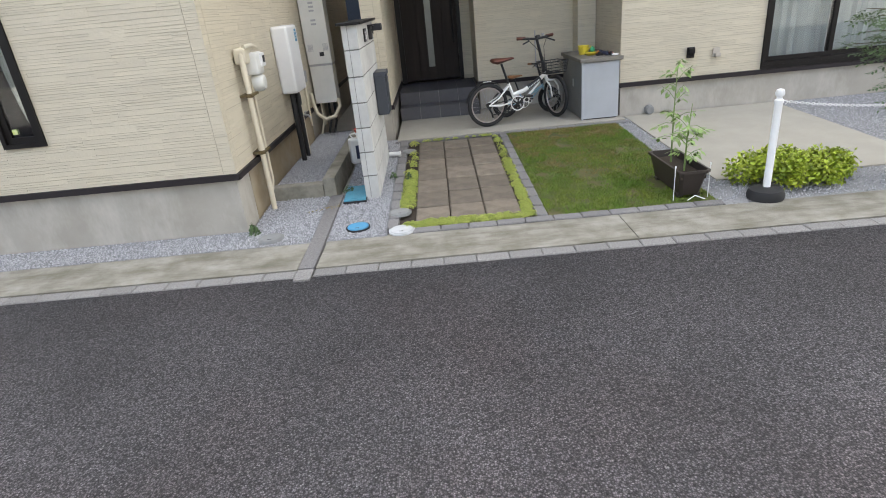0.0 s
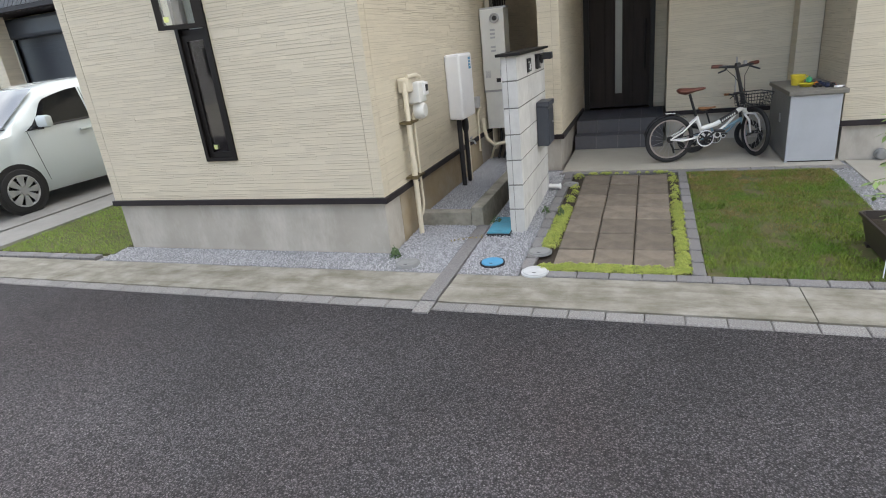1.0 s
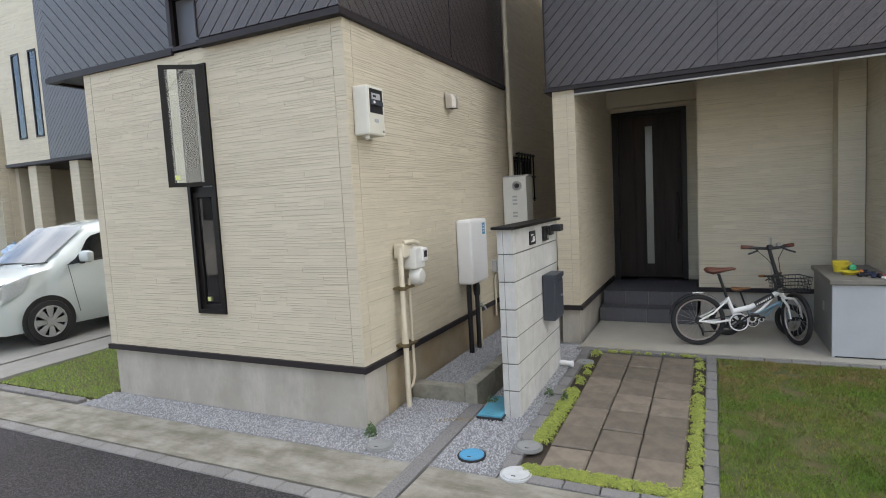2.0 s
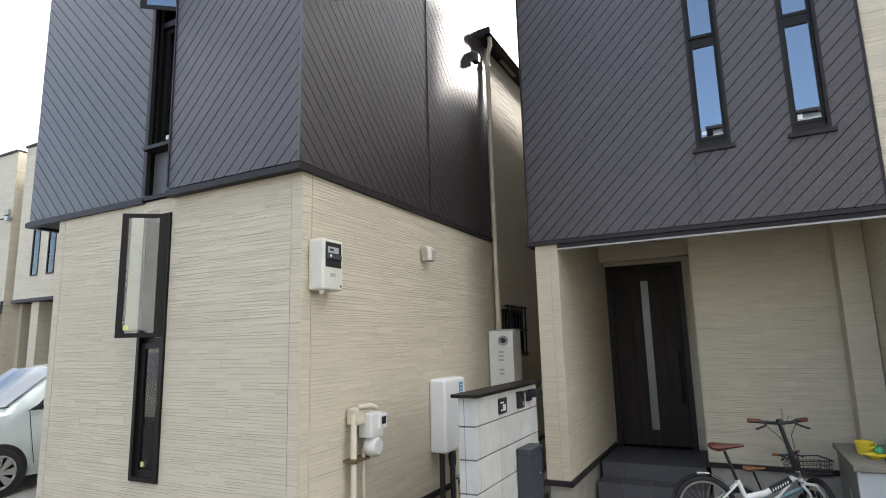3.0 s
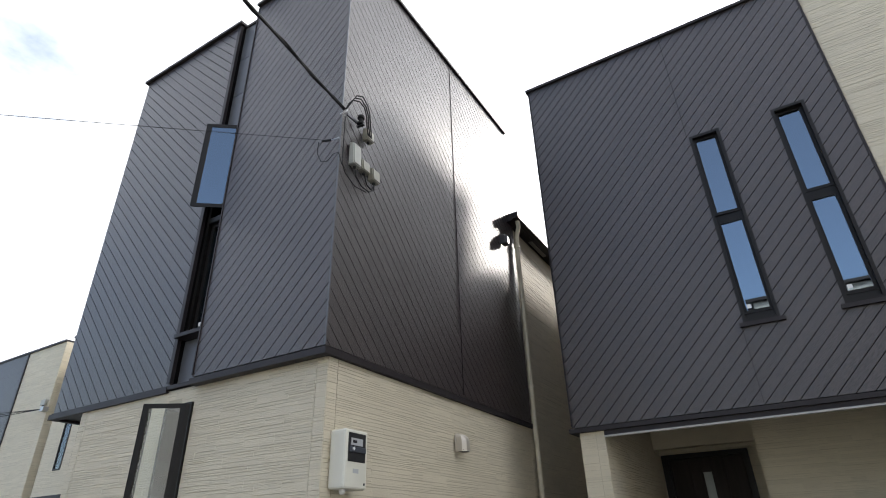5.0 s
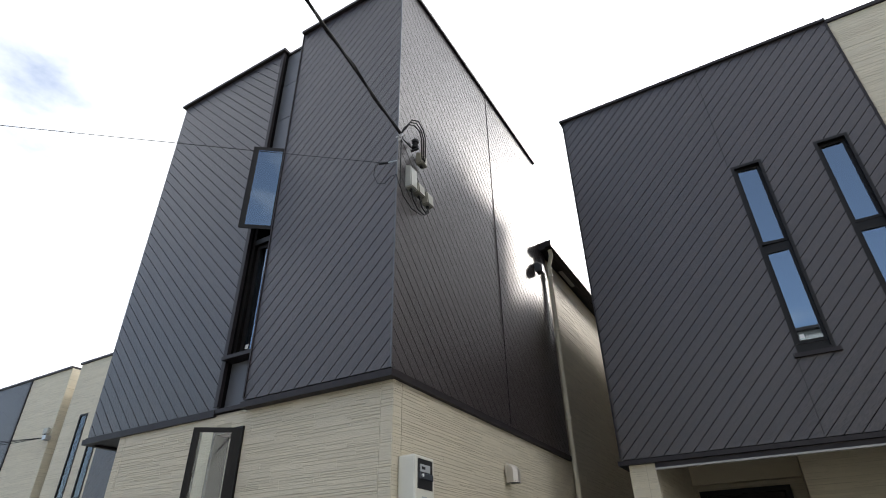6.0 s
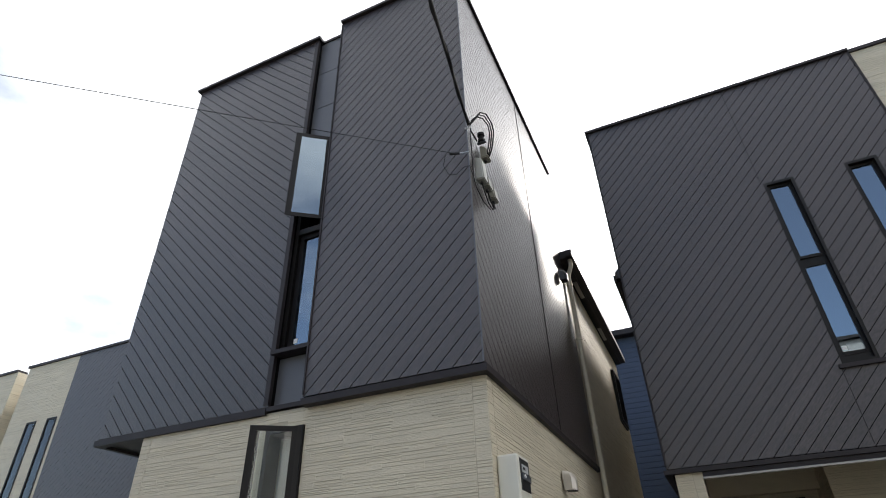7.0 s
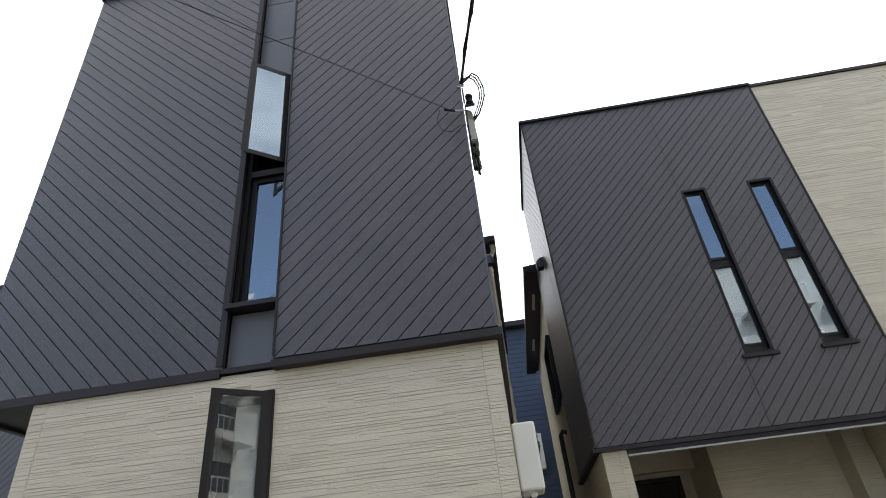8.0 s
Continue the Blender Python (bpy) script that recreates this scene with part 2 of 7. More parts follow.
STICKER = mat("yellow-green sticker", (0.55, 0.62, 0.12), 0.5, var=0.5, scale=60, colour2=(0.75, 0.75, 0.7))
ROOM = mat("room wall", (0.35, 0.33, 0.30), 0.9, var=0.2)
GROUT = mat("pale grey grout", (0.24, 0.235, 0.23), 0.9, var=0.3)
TILE_DARK = mat("dark porch tile", (0.082, 0.081, 0.090), 0.6, var=0.5, scale=20, bump=0.15, bump_scale=200, per_object=0.08)
DOOR_WOOD = mat("dark brown door", (0.015, 0.010, 0.0085), 0.6, var=0.6, scale=14, colour2=(0.034, 0.026, 0.022), stretch=(1, 1, 10), bump=0.15, bump_scale=60, spec=0.25)
PAINT_WHITE = mat("off-white painted steel", (0.73, 0.725, 0.68), 0.45, var=0.25, scale=7)
PLASTIC_WHITE = mat("white plastic", (0.80, 0.80, 0.79), 0.4, var=0.2, scale=5)
PLASTIC_IVORY = mat("ivory plastic pipe", (0.63, 0.57, 0.44), 0.5, var=0.4, scale=6, stain=0.25, stain_scale=6, stain_colour=(0.45, 0.40, 0.30))
BLACK_PLASTIC = mat("black plastic", (0.014, 0.014, 0.016), 0.5, var=0.4, scale=12)
RUBBER = mat("black rubber", (0.016, 0.016, 0.017), 0.75, var=0.5, scale=25)
STEEL = mat("dull steel", (0.45, 0.45, 0.46), 0.38, metal=0.9, var=0.3, scale=10)
SLATE_PAINT = mat("slate grey painted steel", (0.045, 0.052, 0.066), 0.45, var=0.25, scale=8)
TEAL = mat("teal plastic lid", (0.065, 0.29, 0.40), 0.55, var=0.5, scale=20, bump=0.2, bump_scale=200, stain=0.3, stain_scale=10, stain_colour=(0.12, 0.2, 0.22))
BLUE = mat("blue plastic lid", (0.07, 0.30, 0.50), 0.5, var=0.35, scale=14, stain=0.2, stain_scale=9, stain_colour=(0.2, 0.33, 0.42))

# ---- mesh helpers ----
def part(name, bm, material, parent=None, label="", smooth=False):
    """Links a bmesh as one mesh object, under a thing or a part where one is given."""
    me = bpy.data.meshes.new(name)
    bmesh.ops.recalc_face_normals(bm, faces=bm.faces[:])
    if smooth:
        for f in bm.faces:
            f.smooth = True
        for e in bm.edges:
            if len(e.link_faces) == 2 and e.calc_face_angle() > 0.75:
                e.smooth = False
    bm.to_mesh(me)
    bm.free()
    me.materials.append(material)
    ob = new(name, me)
    if parent:
        ob.parent = parent
    if label:
        tagged(ob, label)
    return ob


def raw(name, verts, faces, material, parent=None, label="", kind=""):
    me = bpy.data.meshes.new(name)
    me.from_pydata(verts, [], faces)
    me.update()
    me.materials.append(material)
    ob = new(name, me)
    if parent:
        ob.parent = parent
    return tagged(ob, label, kind=kind)


def thing(name, label, category, group="", at=(0, 0, 0), rz=0.0):
    ob = new(name)
    ob.matrix_world = pose(*at, 0, 0, rz)
    ob.empty_display_size = 0.1
    return tagged(ob, label, category, group)


def box(bm, x0, x1, y0, y1, z0, z1, bevel=0.0):
    vs = [bm.verts.new(p) for p in ((x0, y0, z0), (x1, y0, z0), (x1, y1, z0), (x0, y1, z0), (x0, y0, z1), (x1, y0, z1), (x1, y1, z1), (x0, y1, z1))]
    fs = [bm.faces.new([vs[i] for i in f]) for f in ((3, 2, 1, 0), (4, 5, 6, 7), (0, 1, 5, 4), (1, 2, 6, 5), (2, 3, 7, 6), (3, 0, 4, 7))]
    if bevel:
        es = list({e for f in fs for e in f.edges})
        bmesh.ops.bevel(bm, geom=es, offset=bevel, segments=2, affect="EDGES", profile=0.5)
    return bm


def B(*a, **k):
    return box(bmesh.new(), *a, **k)


def tube(bm, pts, r, sides=10, cap=True):
    """A round bar along a line of points; r is one radius or one for each point."""
    pts = [Vector(p) for p in pts]
    rs = r if isinstance(r, (list, tuple)) else [r] * len(pts)
    rings = []
    side = None
    for i, p in enumerate(pts):
        d = (pts[min(i + 1, len(pts) - 1)] - pts[max(i - 1, 0)]).normalized()
        if side is None:
            side = d.orthogonal().normalized()
        side = (side - d * side.dot(d)).normalized()
        up = d.cross(side)
        rings.append([bm.verts.new(p + rs[i] * (math.cos(a) * side + math.sin(a) * up)) for a in (2 * math.pi * k / sides for k in range(sides))])
    for a, b in zip(rings, rings[1:]):
        for k in range(sides):
            bm.faces.new((a[k], a[(k + 1) % sides], b[(k + 1) % sides], b[k]))
    if cap:
        bm.faces.new(rings[0][::-1])
        bm.faces.new(rings[-1])
    return bm


def T(*a, **k):
    return tube(bmesh.new(), *a, **k)


def lathe(bm, profile, centre=(0, 0, 0), axis="z", sides=24):
    """A turned body: profile is (radius, height) pairs along the axis."""
    rings = []
    for r, h in profile:
        ring = []
        for k in range(sides):
            a = 2 * math.pi * k / sides
            u, v = r * math.cos(a), r * math.sin(a)
            p = {"z": (u, v, h), "y": (u, h, v), "x": (h, u, v)}[axis]
            ring.append(bm.verts.new(Vector(p) + Vector(centre)))
        rings.append(ring)
    for a, b in zip(rings, rings[1:]):
        for k in range(sides):
            bm.faces.new((a[k], a[(k + 1) % sides], b[(k + 1) % sides], b[k]))
    if profile[0][0] > 1e-4:
        bm.faces.new(rings[0][::-1])
    if profile[-1][0] > 1e-4:
        bm.faces.new(rings[-1])
    bmesh.ops.remove_doubles(bm, verts=bm.verts[:], dist=1e-5)
    return bm


def L(*a, **k):
    return lathe(bmesh.new(), *a, **k)


# faces of walls: (u along the wall, height, depth outwards) to a place
def front(c):
    return lambda u, z, d: (u, c - d, z)
def side_right(c):
    return lambda u, z, d: (c + d, u, z)
def side_left(c):
    return lambda u, z, d: (c - d, u, z)


def fbox(bm, F, u0, u1, z0, z1, d0, d1):
    a, b = F(u0, z0, d0), F(u1, z1, d1)
    return box(bm, *(v for i in range(3) for v in sorted((a[i], b[i]))))


def cells(u0, u1, z0, z1, holes):
    """Cuts a wall with rectangular holes into plain rectangles."""
    us = sorted({u0, u1, *(h[0] for h in holes), *(h[1] for h in holes)})
    out = []
    for a, b in zip(us, us[1:]):
        mid, z = (a + b) / 2, z0
        for h in sorted((h for h in holes if h[0] < mid < h[1]), key=lambda h: h[2]):
            if h[2] > z:
                out.append((a, b, z, h[2]))
            z = max(z, h[3])
        if z < z1:
            out.append((a, b, z, z1))
    return out


def wall_core(name, F, u0, u1, z0, z1, material, parent, holes=(), thick=0.14, label=""):
    """One wall of that thickness with its openings cut through."""
    us = sorted({u0, u1, *(h[0] for h in holes), *(h[1] for h in holes)})
    zs = sorted({z0, z1, *(h[2] for h in holes), *(h[3] for h in holes)})
    def solid(i, j):
        if not (0 <= i < len(us) - 1 and 0 <= j < len(zs) - 1):
            return False
        u, z = (us[i] + us[i + 1]) / 2, (zs[j] + zs[j + 1]) / 2
        return not any(h[0] < u < h[1] and h[2] < z < h[3] for h in holes)
    bm = bmesh.new()
    def quad(*ps):
        bm.faces.new([bm.verts.new(F(*p)) for p in ps])
    for i in range(len(us) - 1):
        for j in range(len(zs) - 1):
            if not solid(i, j):
                continue
            a, b, c, d = us[i], us[i + 1], zs[j], zs[j + 1]
            for e in (0, -thick):
                quad((a, c, e), (b, c, e), (b, d, e), (a, d, e))
            if not solid(i - 1, j):
                quad((a, c, 0), (a, d, 0), (a, d, -thick), (a, c, -thick))
            if not solid(i + 1, j):
                quad((b, c, 0), (b, d, 0), (b, d, -thick), (b, c, -thick))
            if not solid(i, j - 1):
                quad((a, c, 0), (b, c, 0), (b, c, -thick), (a, c, -thick))
            if not solid(i, j + 1):
                quad((a, d, 0), (b, d, 0), (b, d, -thick), (a, d, -thick))
    bmesh.ops.remove_doubles(bm, verts=bm.verts[:], dist=1e-5)
    return part(name, bm, material, parent, label)


def pieces(name, boxes, material, parent, label=""):
    """The same kind of part several times over, each a mesh of its own."""
    return [part(name, B(*b), material, parent, label) for b in boxes]


def siding(F, u0, u1, z0, z1, parent, holes=(), edge=(0.085, 0.085), seed=1, fine=1.0):
    """Stacked-stone siding: courses of stones of uneven length, many of them split into two or three thin layers, with dark joints between."""
    rnd = random.Random(seed)
    verts, faces = [], []
    segs = [(u0, u1)]
    if edge[0]:
        segs = [(u0, u0 + edge[0]), (u0 + edge[0] + 0.005, u1)]
    if edge[1]:
        segs = segs[:-1] + [(segs[-1][0], u1 - edge[1] - 0.005), (u1 - edge[1], u1)]

    def stone(a, b, za, zb, d):
        k, e = len(verts), 0.0008
        for uu, zz, dd in ((a, za, -0.002), (b, za, -0.002), (b, zb, -0.002), (a, zb, -0.002), (a, za + e, d), (b, za + e, d), (b, zb - e, d), (a, zb - e, d)):
            verts.append(F(uu, zz, dd))
        faces.extend(tuple(k + i for i in f) for f in ((4, 5, 6, 7), (0, 1, 5, 4), (1, 2, 6, 5), (2, 3, 7, 6), (3, 0, 4, 7)))

    z = z0
    while z < z1 - 0.006:
        zt = min(z + rnd.choice((0.034, 0.040, 0.046, 0.054)) * fine, z1)
        if z1 - zt < 0.012:
            zt = z1
        for sa, sb in segs:
            u = sa
            while u < sb - 1e-4:
                ub = min(u + rnd.uniform(0.09, 0.36) * fine, sb)
                if sb - ub < 0.08:
                    ub = sb
                top = rnd.choice((0.0003, 0.001, 0.0018, 0.0024)) * fine
                n = rnd.choice((1, 2, 2, 2, 3))
                lo, hi = (v if v in (z0, z1) else v + rnd.choice((-0.002, 0.0, 0.0, 0.0015)) * fine for v in (z, zt))
                cuts = [lo] + sorted(z + (zt - z) * (i / n + rnd.uniform(-0.1, 0.1)) for i in range(1, n)) + [hi]
                for i, (za, zb) in enumerate(zip(cuts, cuts[1:])):
                    g = top if i == n - 1 else rnd.choice((0.0002, 0.0005, 0.0009, 0.0014)) * fine
                    d = rnd.uniform(0.0026, 0.0042)
                    spans = [(u, ub)]
                    for h0, h1, hz0, hz1 in holes:
                        if za < hz1 and zb > hz0:
                            spans = [s for a, b in spans for s in ((a, min(b, h0)), (max(a, h1), b)) if s[1] - s[0] > 0.003]
                    for a, b in spans:
                        stone(a, b, za, max(zb - g, za + 0.004), d)
                u = ub
        z = zt
    ob = raw("siding", verts, faces, SIDING, parent, kind="stuff")
    bm = bmesh.new()
    bm.from_mesh(ob.data)
    bmesh.ops.recalc_face_normals(bm, faces=bm.faces[:])
    bm.to_mesh(ob.data)
    bm.free()
    return ob


def clip(poly, a, b, c):
    """Keeps the part of a polygon where a*u + b*z >= c."""
    out = []
    for p, q in zip(poly, poly[1:] + poly[:1]):
        dp, dq = a * p[0] + b * p[1] - c, a * q[0] + b * q[1] - c
        if dp >= 0:
            out.append(p)
        if (dp >= 0) != (dq >= 0):
            s = dp / (dp - dq)
            out.append((p[0] + s * (q[0] - p[0]), p[1] + s * (q[1] - p[1])))
    return out


def planks(F, u0, u1, z0, z1, rise, material, parent, holes=(), pitch=0.1158, gap=0.0085, joined=False, start=0.0):
    """Diagonal boards at 45 degrees; rise is 1 where they climb with u and -1 where they fall."""
    w = [z - rise * u for u in (u0, u1) for z in (z0, z1)]
    i, hi = math.floor((min(w) - start) / pitch), max(w)
    allv, allf = [], []
    while start + i * pitch < hi:
        lo, up = start + i * pitch, start + (i + 1) * pitch - gap
        verts, faces = [], []
        for a, b, c, d in cells(u0, u1, z0, z1, holes):
            poly = [(a, c), (b, c), (b, d), (a, d)]
            poly = clip(poly, -rise, 1, lo)
            poly = clip(poly, rise, -1, -up) if len(poly) > 2 else []
            if len(poly) < 3:
                continue
            k, m = len(verts), len(poly)
            verts += [F(u, z, 0.014) for u, z in poly] + [F(u, z, 0.0) for u, z in poly]
            faces.append(tuple(range(k, k + m)))
            faces += [(k + j, k + (j + 1) % m, k + m + (j + 1) % m, k + m + j) for j in range(m)]
        if verts:
            if joined:
                o = len(allv)
                allv += verts
                allf += [tuple(o + j for j in f) for f in faces]
            else:
                bm = bmesh.new()
                vv = [bm.verts.new(v) for v in verts]
                for f in faces:
                    bm.faces.new([vv[j] for j in f])
                bmesh.ops.remove_doubles(bm, verts=bm.verts[:], dist=1e-5)
                left = set(bm.verts)
                while left:
                    group, todo = set(), [next(v for v in bm.verts if v in left)]
                    while todo:
                        v = todo.pop()
                        if v not in group:
                            group.add(v)
                            todo += [e.other_vert(v) for e in v.link_edges]
                    left -= group
                    order = [v for v in bm.verts if v in group]
                    num = {v: j for j, v in enumerate(order)}
                    raw("plank", [tuple(v.co) for v in order], [tuple(num[v] for v in f.verts) for f in bm.faces if f.verts[0] in group], material, parent)
                bm.free()
        i += 1
    if joined:
        raw("plank_cladding", allv, allf, material, parent, kind="stuff")


def zg(y):
    """The lots climb gently from the gutter to the houses."""
    return 0.012 + 0.036 * min(max(y - 3.4, 0), 2.5)


def slab(name, x0, x1, y0, y1, lift, material, parent=None, label="", deep=0.08, crown=0.0):
    bm = bmesh.new()
    box(bm, x0, x1, y0, y1, 0, 1)
    for v in bm.verts:
        v.co.z = zg(v.co.y) + lift - (0 if v.co.z > 0.5 else deep)
    return part(name, bm, material, parent, label)


def casement(name, F, u0, u1, z0, z1, parent, open_angle=0.0, frame_w=0.035, glass=None, depth=0.03, inset=0.0, label="", sticker=None):
    """A sash with its glass, hinged on its u1 edge and swung outwards."""
    a = radians(open_angle)
    def G(u, z, d):
        r = u1 - u
        return F(u1 - r * math.cos(a) + d * math.sin(a) * -1, z, -inset + r * math.sin(a) + d * math.cos(a))
    def gbox(bm, ua, ub, za, zb, da, db):
        vs = [bm.verts.new(G(u, z, d)) for u, z, d in ((ua, za, da), (ub, za, da), (ub, za, db), (ua, za, db), (ua, zb, da), (ub, zb, da), (ub, zb, db), (ua, zb, db))]
        for f in ((3, 2, 1, 0), (4, 5, 6, 7), (0, 1, 5, 4), (1, 2, 6, 5), (2, 3, 7, 6), (3, 0, 4, 7)):
            bm.faces.new([vs[i] for i in f])
    bm = bmesh.new()
    w = frame_w
    gbox(bm, u0, u1, z0, z0 + w, 0, depth)
    gbox(bm, u0, u1, z1 - w, z1, 0, depth)
    gbox(bm, u0, u0 + w, z0 + w, z1 - w, 0, depth)
    gbox(bm, u1 - w, u1, z0 + w, z1 - w, 0, depth)
    sash = part(name, bm, FRAME, parent, label)
    bm = bmesh.new()
    gbox(bm, u0 + w, u1 - w, z0 + w, z1 - w, depth * 0.4, depth * 0.4 + 0.005)
    p = part("pane", bm, glass or GLASS, sash)
    p.visible_shadow = False
    if sticker:
        bm = bmesh.new()
        gbox(bm, u0 + w + 0.008, u0 + w + 0.042, z0 + w + 0.02, z0 + w + 0.055, depth * 0.4 + 0.005, depth * 0.4 + 0.0065)
        part("sticker", bm, sticker, sash, "small notice sticker")
    return sash


def frame_in(F, u0, u1, z0, z1, parent, w=0.03, proud=0.012, deep=0.10, name="window_frame"):
    """A fixed frame that lines an opening."""
    bm = bmesh.new()
    fbox(bm, F, u0, u1, z0, z0 + w, -deep, proud)
    fbox(bm, F, u0, u1, z1 - w, z1, -deep, proud)
    fbox(bm, F, u0, u0 + w, z0 + w, z1 - w, -deep, proud)
    fbox(bm, F, u1 - w, u1, z0 + w, z1 - w, -deep, proud)
    return part(name, bm, FRAME, parent)


# ---- ground, road and gutter ----
ground = tagged(part("ground", B(-400, 400, -400, 400, -0.5, -0.04), GRAVEL_BED), "grey gravelly ground under the lots and road", "ground", kind="structure")
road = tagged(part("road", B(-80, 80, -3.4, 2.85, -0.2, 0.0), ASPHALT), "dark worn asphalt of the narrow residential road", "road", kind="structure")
lot = tagged(slab("pavement", -40, 40, 3.37, 40, -0.02, SLAB, deep=0.2), "concrete yard surface between the houses", "pavement", kind="structure")
gutter = tagged(slab("pavement", -4.12, -0.86, 2.955, 3.37, 0.0, GUTTER), "stained pale concrete gutter strip beside the road", "pavement", kind="structure")
for gx0, gx1 in ((-0.74, 1.26), (1.266, 3.26), (3.266, 12.0), (-8.0, -4.126), (-20, -8.006)):
    slab("gutter_slab", gx0, gx1, 2.955, 3.37, 0.0, GUTTER, gutter)

# ---- house shells ----
def house_a():
    h = thing("house", "two-storey house with beige siding below and charcoal diagonal cladding above", "house", "row of houses", at=(-2.7, 3.68, 0))
    h.matrix_world = Matrix()
    X0, X1, Y, YB = -4.03, -1.36, 3.68, 10.6
    F, R, Lf = front(Y), side_right(X1), side_left(X0)
    wins = [(-2.885, -2.59, 0.79, 2.68)]
    found = part("foundation", B(X0 + 0.02, X1 - 0.02, Y + 0.02, YB, -0.1, 0.425), CONCRETE, h, "grey rendered concrete foundation")
    part("foundation_skim", B(X1 - 0.02, X1 - 0.016, Y + 0.30, 6.4, -0.05, 0.42), SKIM, h, "rendered plinth with tan damp stains")
    wf = wall_core("wall", F, X0, X1, 0.43, 2.80, SIDING_BACK, h, wins)
    siding(F, X0, X1, 0.47, 2.79, wf, wins, seed=3)
    wr = wall_core("wall", R, Y + 0.14, YB, 0.43, 5.2, SIDING_BACK, h, [(7.05, 7.75, 1.55, 2.05), (9.6, 10.2, 4.0, 4.8)])
    siding(R, Y, 6.85, 0.47, 2.79, wr, seed=5)
    siding(R, 6.85, YB, 0.47, 5.19, wr, [(7.05, 7.75, 1.55, 2.05), (9.6, 10.2, 4.0, 4.8)], edge=(0, 0), seed=6, fine=1.3)
    wl_ = wall_core("wall", Lf, Y + 0.14, YB, 0.43, 2.80, SIDING_BACK, h)
    siding(Lf, Y, YB, 0.47, 2.79, wl_, seed=7, fine=1.6)
    part("wall", B(X0 + 0.14, X1 - 0.14, YB - 0.14, YB, 0.43, 5.2), SIDING, h)
    pieces("drip_band", [
        (X0 - 0.022, X1 + 0.022, Y - 0.022, Y + 0.02, 0.425, 0.468),
        (X1 - 0.01, X1 + 0.022, Y + 0.02, YB, 0.425, 0.468),
        (X0 - 0.022, X0 + 0.01, Y + 0.02, YB, 0.425, 0.468),
    ], DARK_METAL, h, "dark metal drip band over the foundation")
    # upper volume
    UX0, UX1, UB, ZB, ZT = -4.52, -1.345, 6.82, 2.83, 6.70
    recess = (-2.915, -2.595)
    uw, uw2, uw3, uw4, _ = pieces("wall", [
        (UX0 + 0.02, recess[0], 3.69, 3.83, ZB, ZT),
        (recess[1], UX1 - 0.02, 3.64, 3.83, ZB, ZT),
        (UX1 - 0.16, UX1 - 0.016, 3.83, UB, ZB, ZT),
        (UX0 + 0.02, UX0 + 0.16, 3.83, UB, ZB, ZT),
        (UX0 + 0.16, UX1 - 0.16, UB - 0.14, UB, 5.0, ZT),
    ], GROOVE, h, "charcoal diagonal board cladding")
    planks(front(3.69), UX0 + 0.02, recess[0], ZB + 0.018, ZT, -1, PLANK_DOWN, uw, start=-0.266)
    planks(front(3.64), recess[1], UX1 - 0.004, ZB + 0.018, ZT + 0.02, 1, PLANK_UP, uw2, pitch=0.1166, start=4.862)
    planks(side_right(UX1 - 0.016), 3.63, UB, ZB + 0.018, ZT, -1, PLANK_SIDE, uw3, start=6.642)
    planks(side_left(UX0 + 0.02), 3.68, UB, ZB + 0.03, ZT, -1, PLANK_SIDE, uw4, joined=True)
    part("soffit", B(UX0 + 0.02, UX1 - 0.01, 3.66, UB, ZB - 0.02, ZB + 0.01), DARK_METAL, h)
    # bottom trim and corner trims
    pieces("trim", [
        (UX0 - 0.012, recess[0], 3.655, 3.72, ZB - 0.042, ZB + 0.001),
        (recess[0], recess[1], 3.70, 3.76, ZB - 0.043, ZB + 0.002),
        (recess[1], UX1 + 0.022, 3.605, 3.67, ZB - 0.042, ZB + 0.001),
        (UX1 - 0.03, UX1 + 0.022, 3.67, UB, ZB - 0.042, ZB + 0.001),
        (UX0 - 0.012, UX0 + 0.03, 3.72, UB, ZB - 0.042, ZB + 0.001),
    ], DARK_METAL, h)
    pieces("corner_trim", [
                (UX1 - 0.012, UX1 + 0.003, 5.36, 5.366, ZB + 0.035, ZT),
        (recess[0] - 0.035, recess[0] + 0.004, 3.668, 3.70, ZB + 0.03, ZT),
        (recess[1] - 0.004, recess[1] + 0.008, 3.618, 3.70, ZB + 0.03, ZT),
    ], DARK_METAL, h)
    part("corner_trim", B(UX1 - 0.006, UX1 + 0.003, 3.621, 3.630, ZB + 0.018, ZT), RECESS_METAL, h, "thin pale metal corner edge")
    pieces("parapet_cap", [
        (UX0 - 0.02, recess[0] + 0.03, 3.64, 3.86, ZT, ZT + 0.030),
        (recess[0] + 0.03, recess[1], 3.72, 3.86, ZT, ZT + 0.030),
        (recess[1], UX1 + 0.025, 3.59, 3.86, ZT + 0.012, ZT + 0.042),
        (UX1 - 0.16, UX1 + 0.025, 3.86, UB + 0.02, ZT, ZT + 0.030),
        (UX0 - 0.02, UX0 + 0.16, 3.86, UB + 0.02, ZT, ZT + 0.030),
    ], DARK_METAL, h)
    part("roof", B(UX0 + 0.16, UX1 - 0.16, 3.84, UB - 0.02, ZT - 0.25, ZT - 0.2), DARK_METAL, h)
    part("roof", B(X0 - 0.3, X1 + 0.0, UB + 0.01, YB, 5.2, 5.28), DARK_METAL, h)
    # window strip of the upper floor
    RF = front(3.735)
    pieces("recess_panel", [(recess[0], recess[1], 3.735, 3.785, za, zb) for za, zb in ((ZB + 0.02, 3.20), (5.22, 5.72), (5.728, 6.22), (6.228, ZT + 0.02))], RECESS_METAL, h, "slate grey metal infill panel")
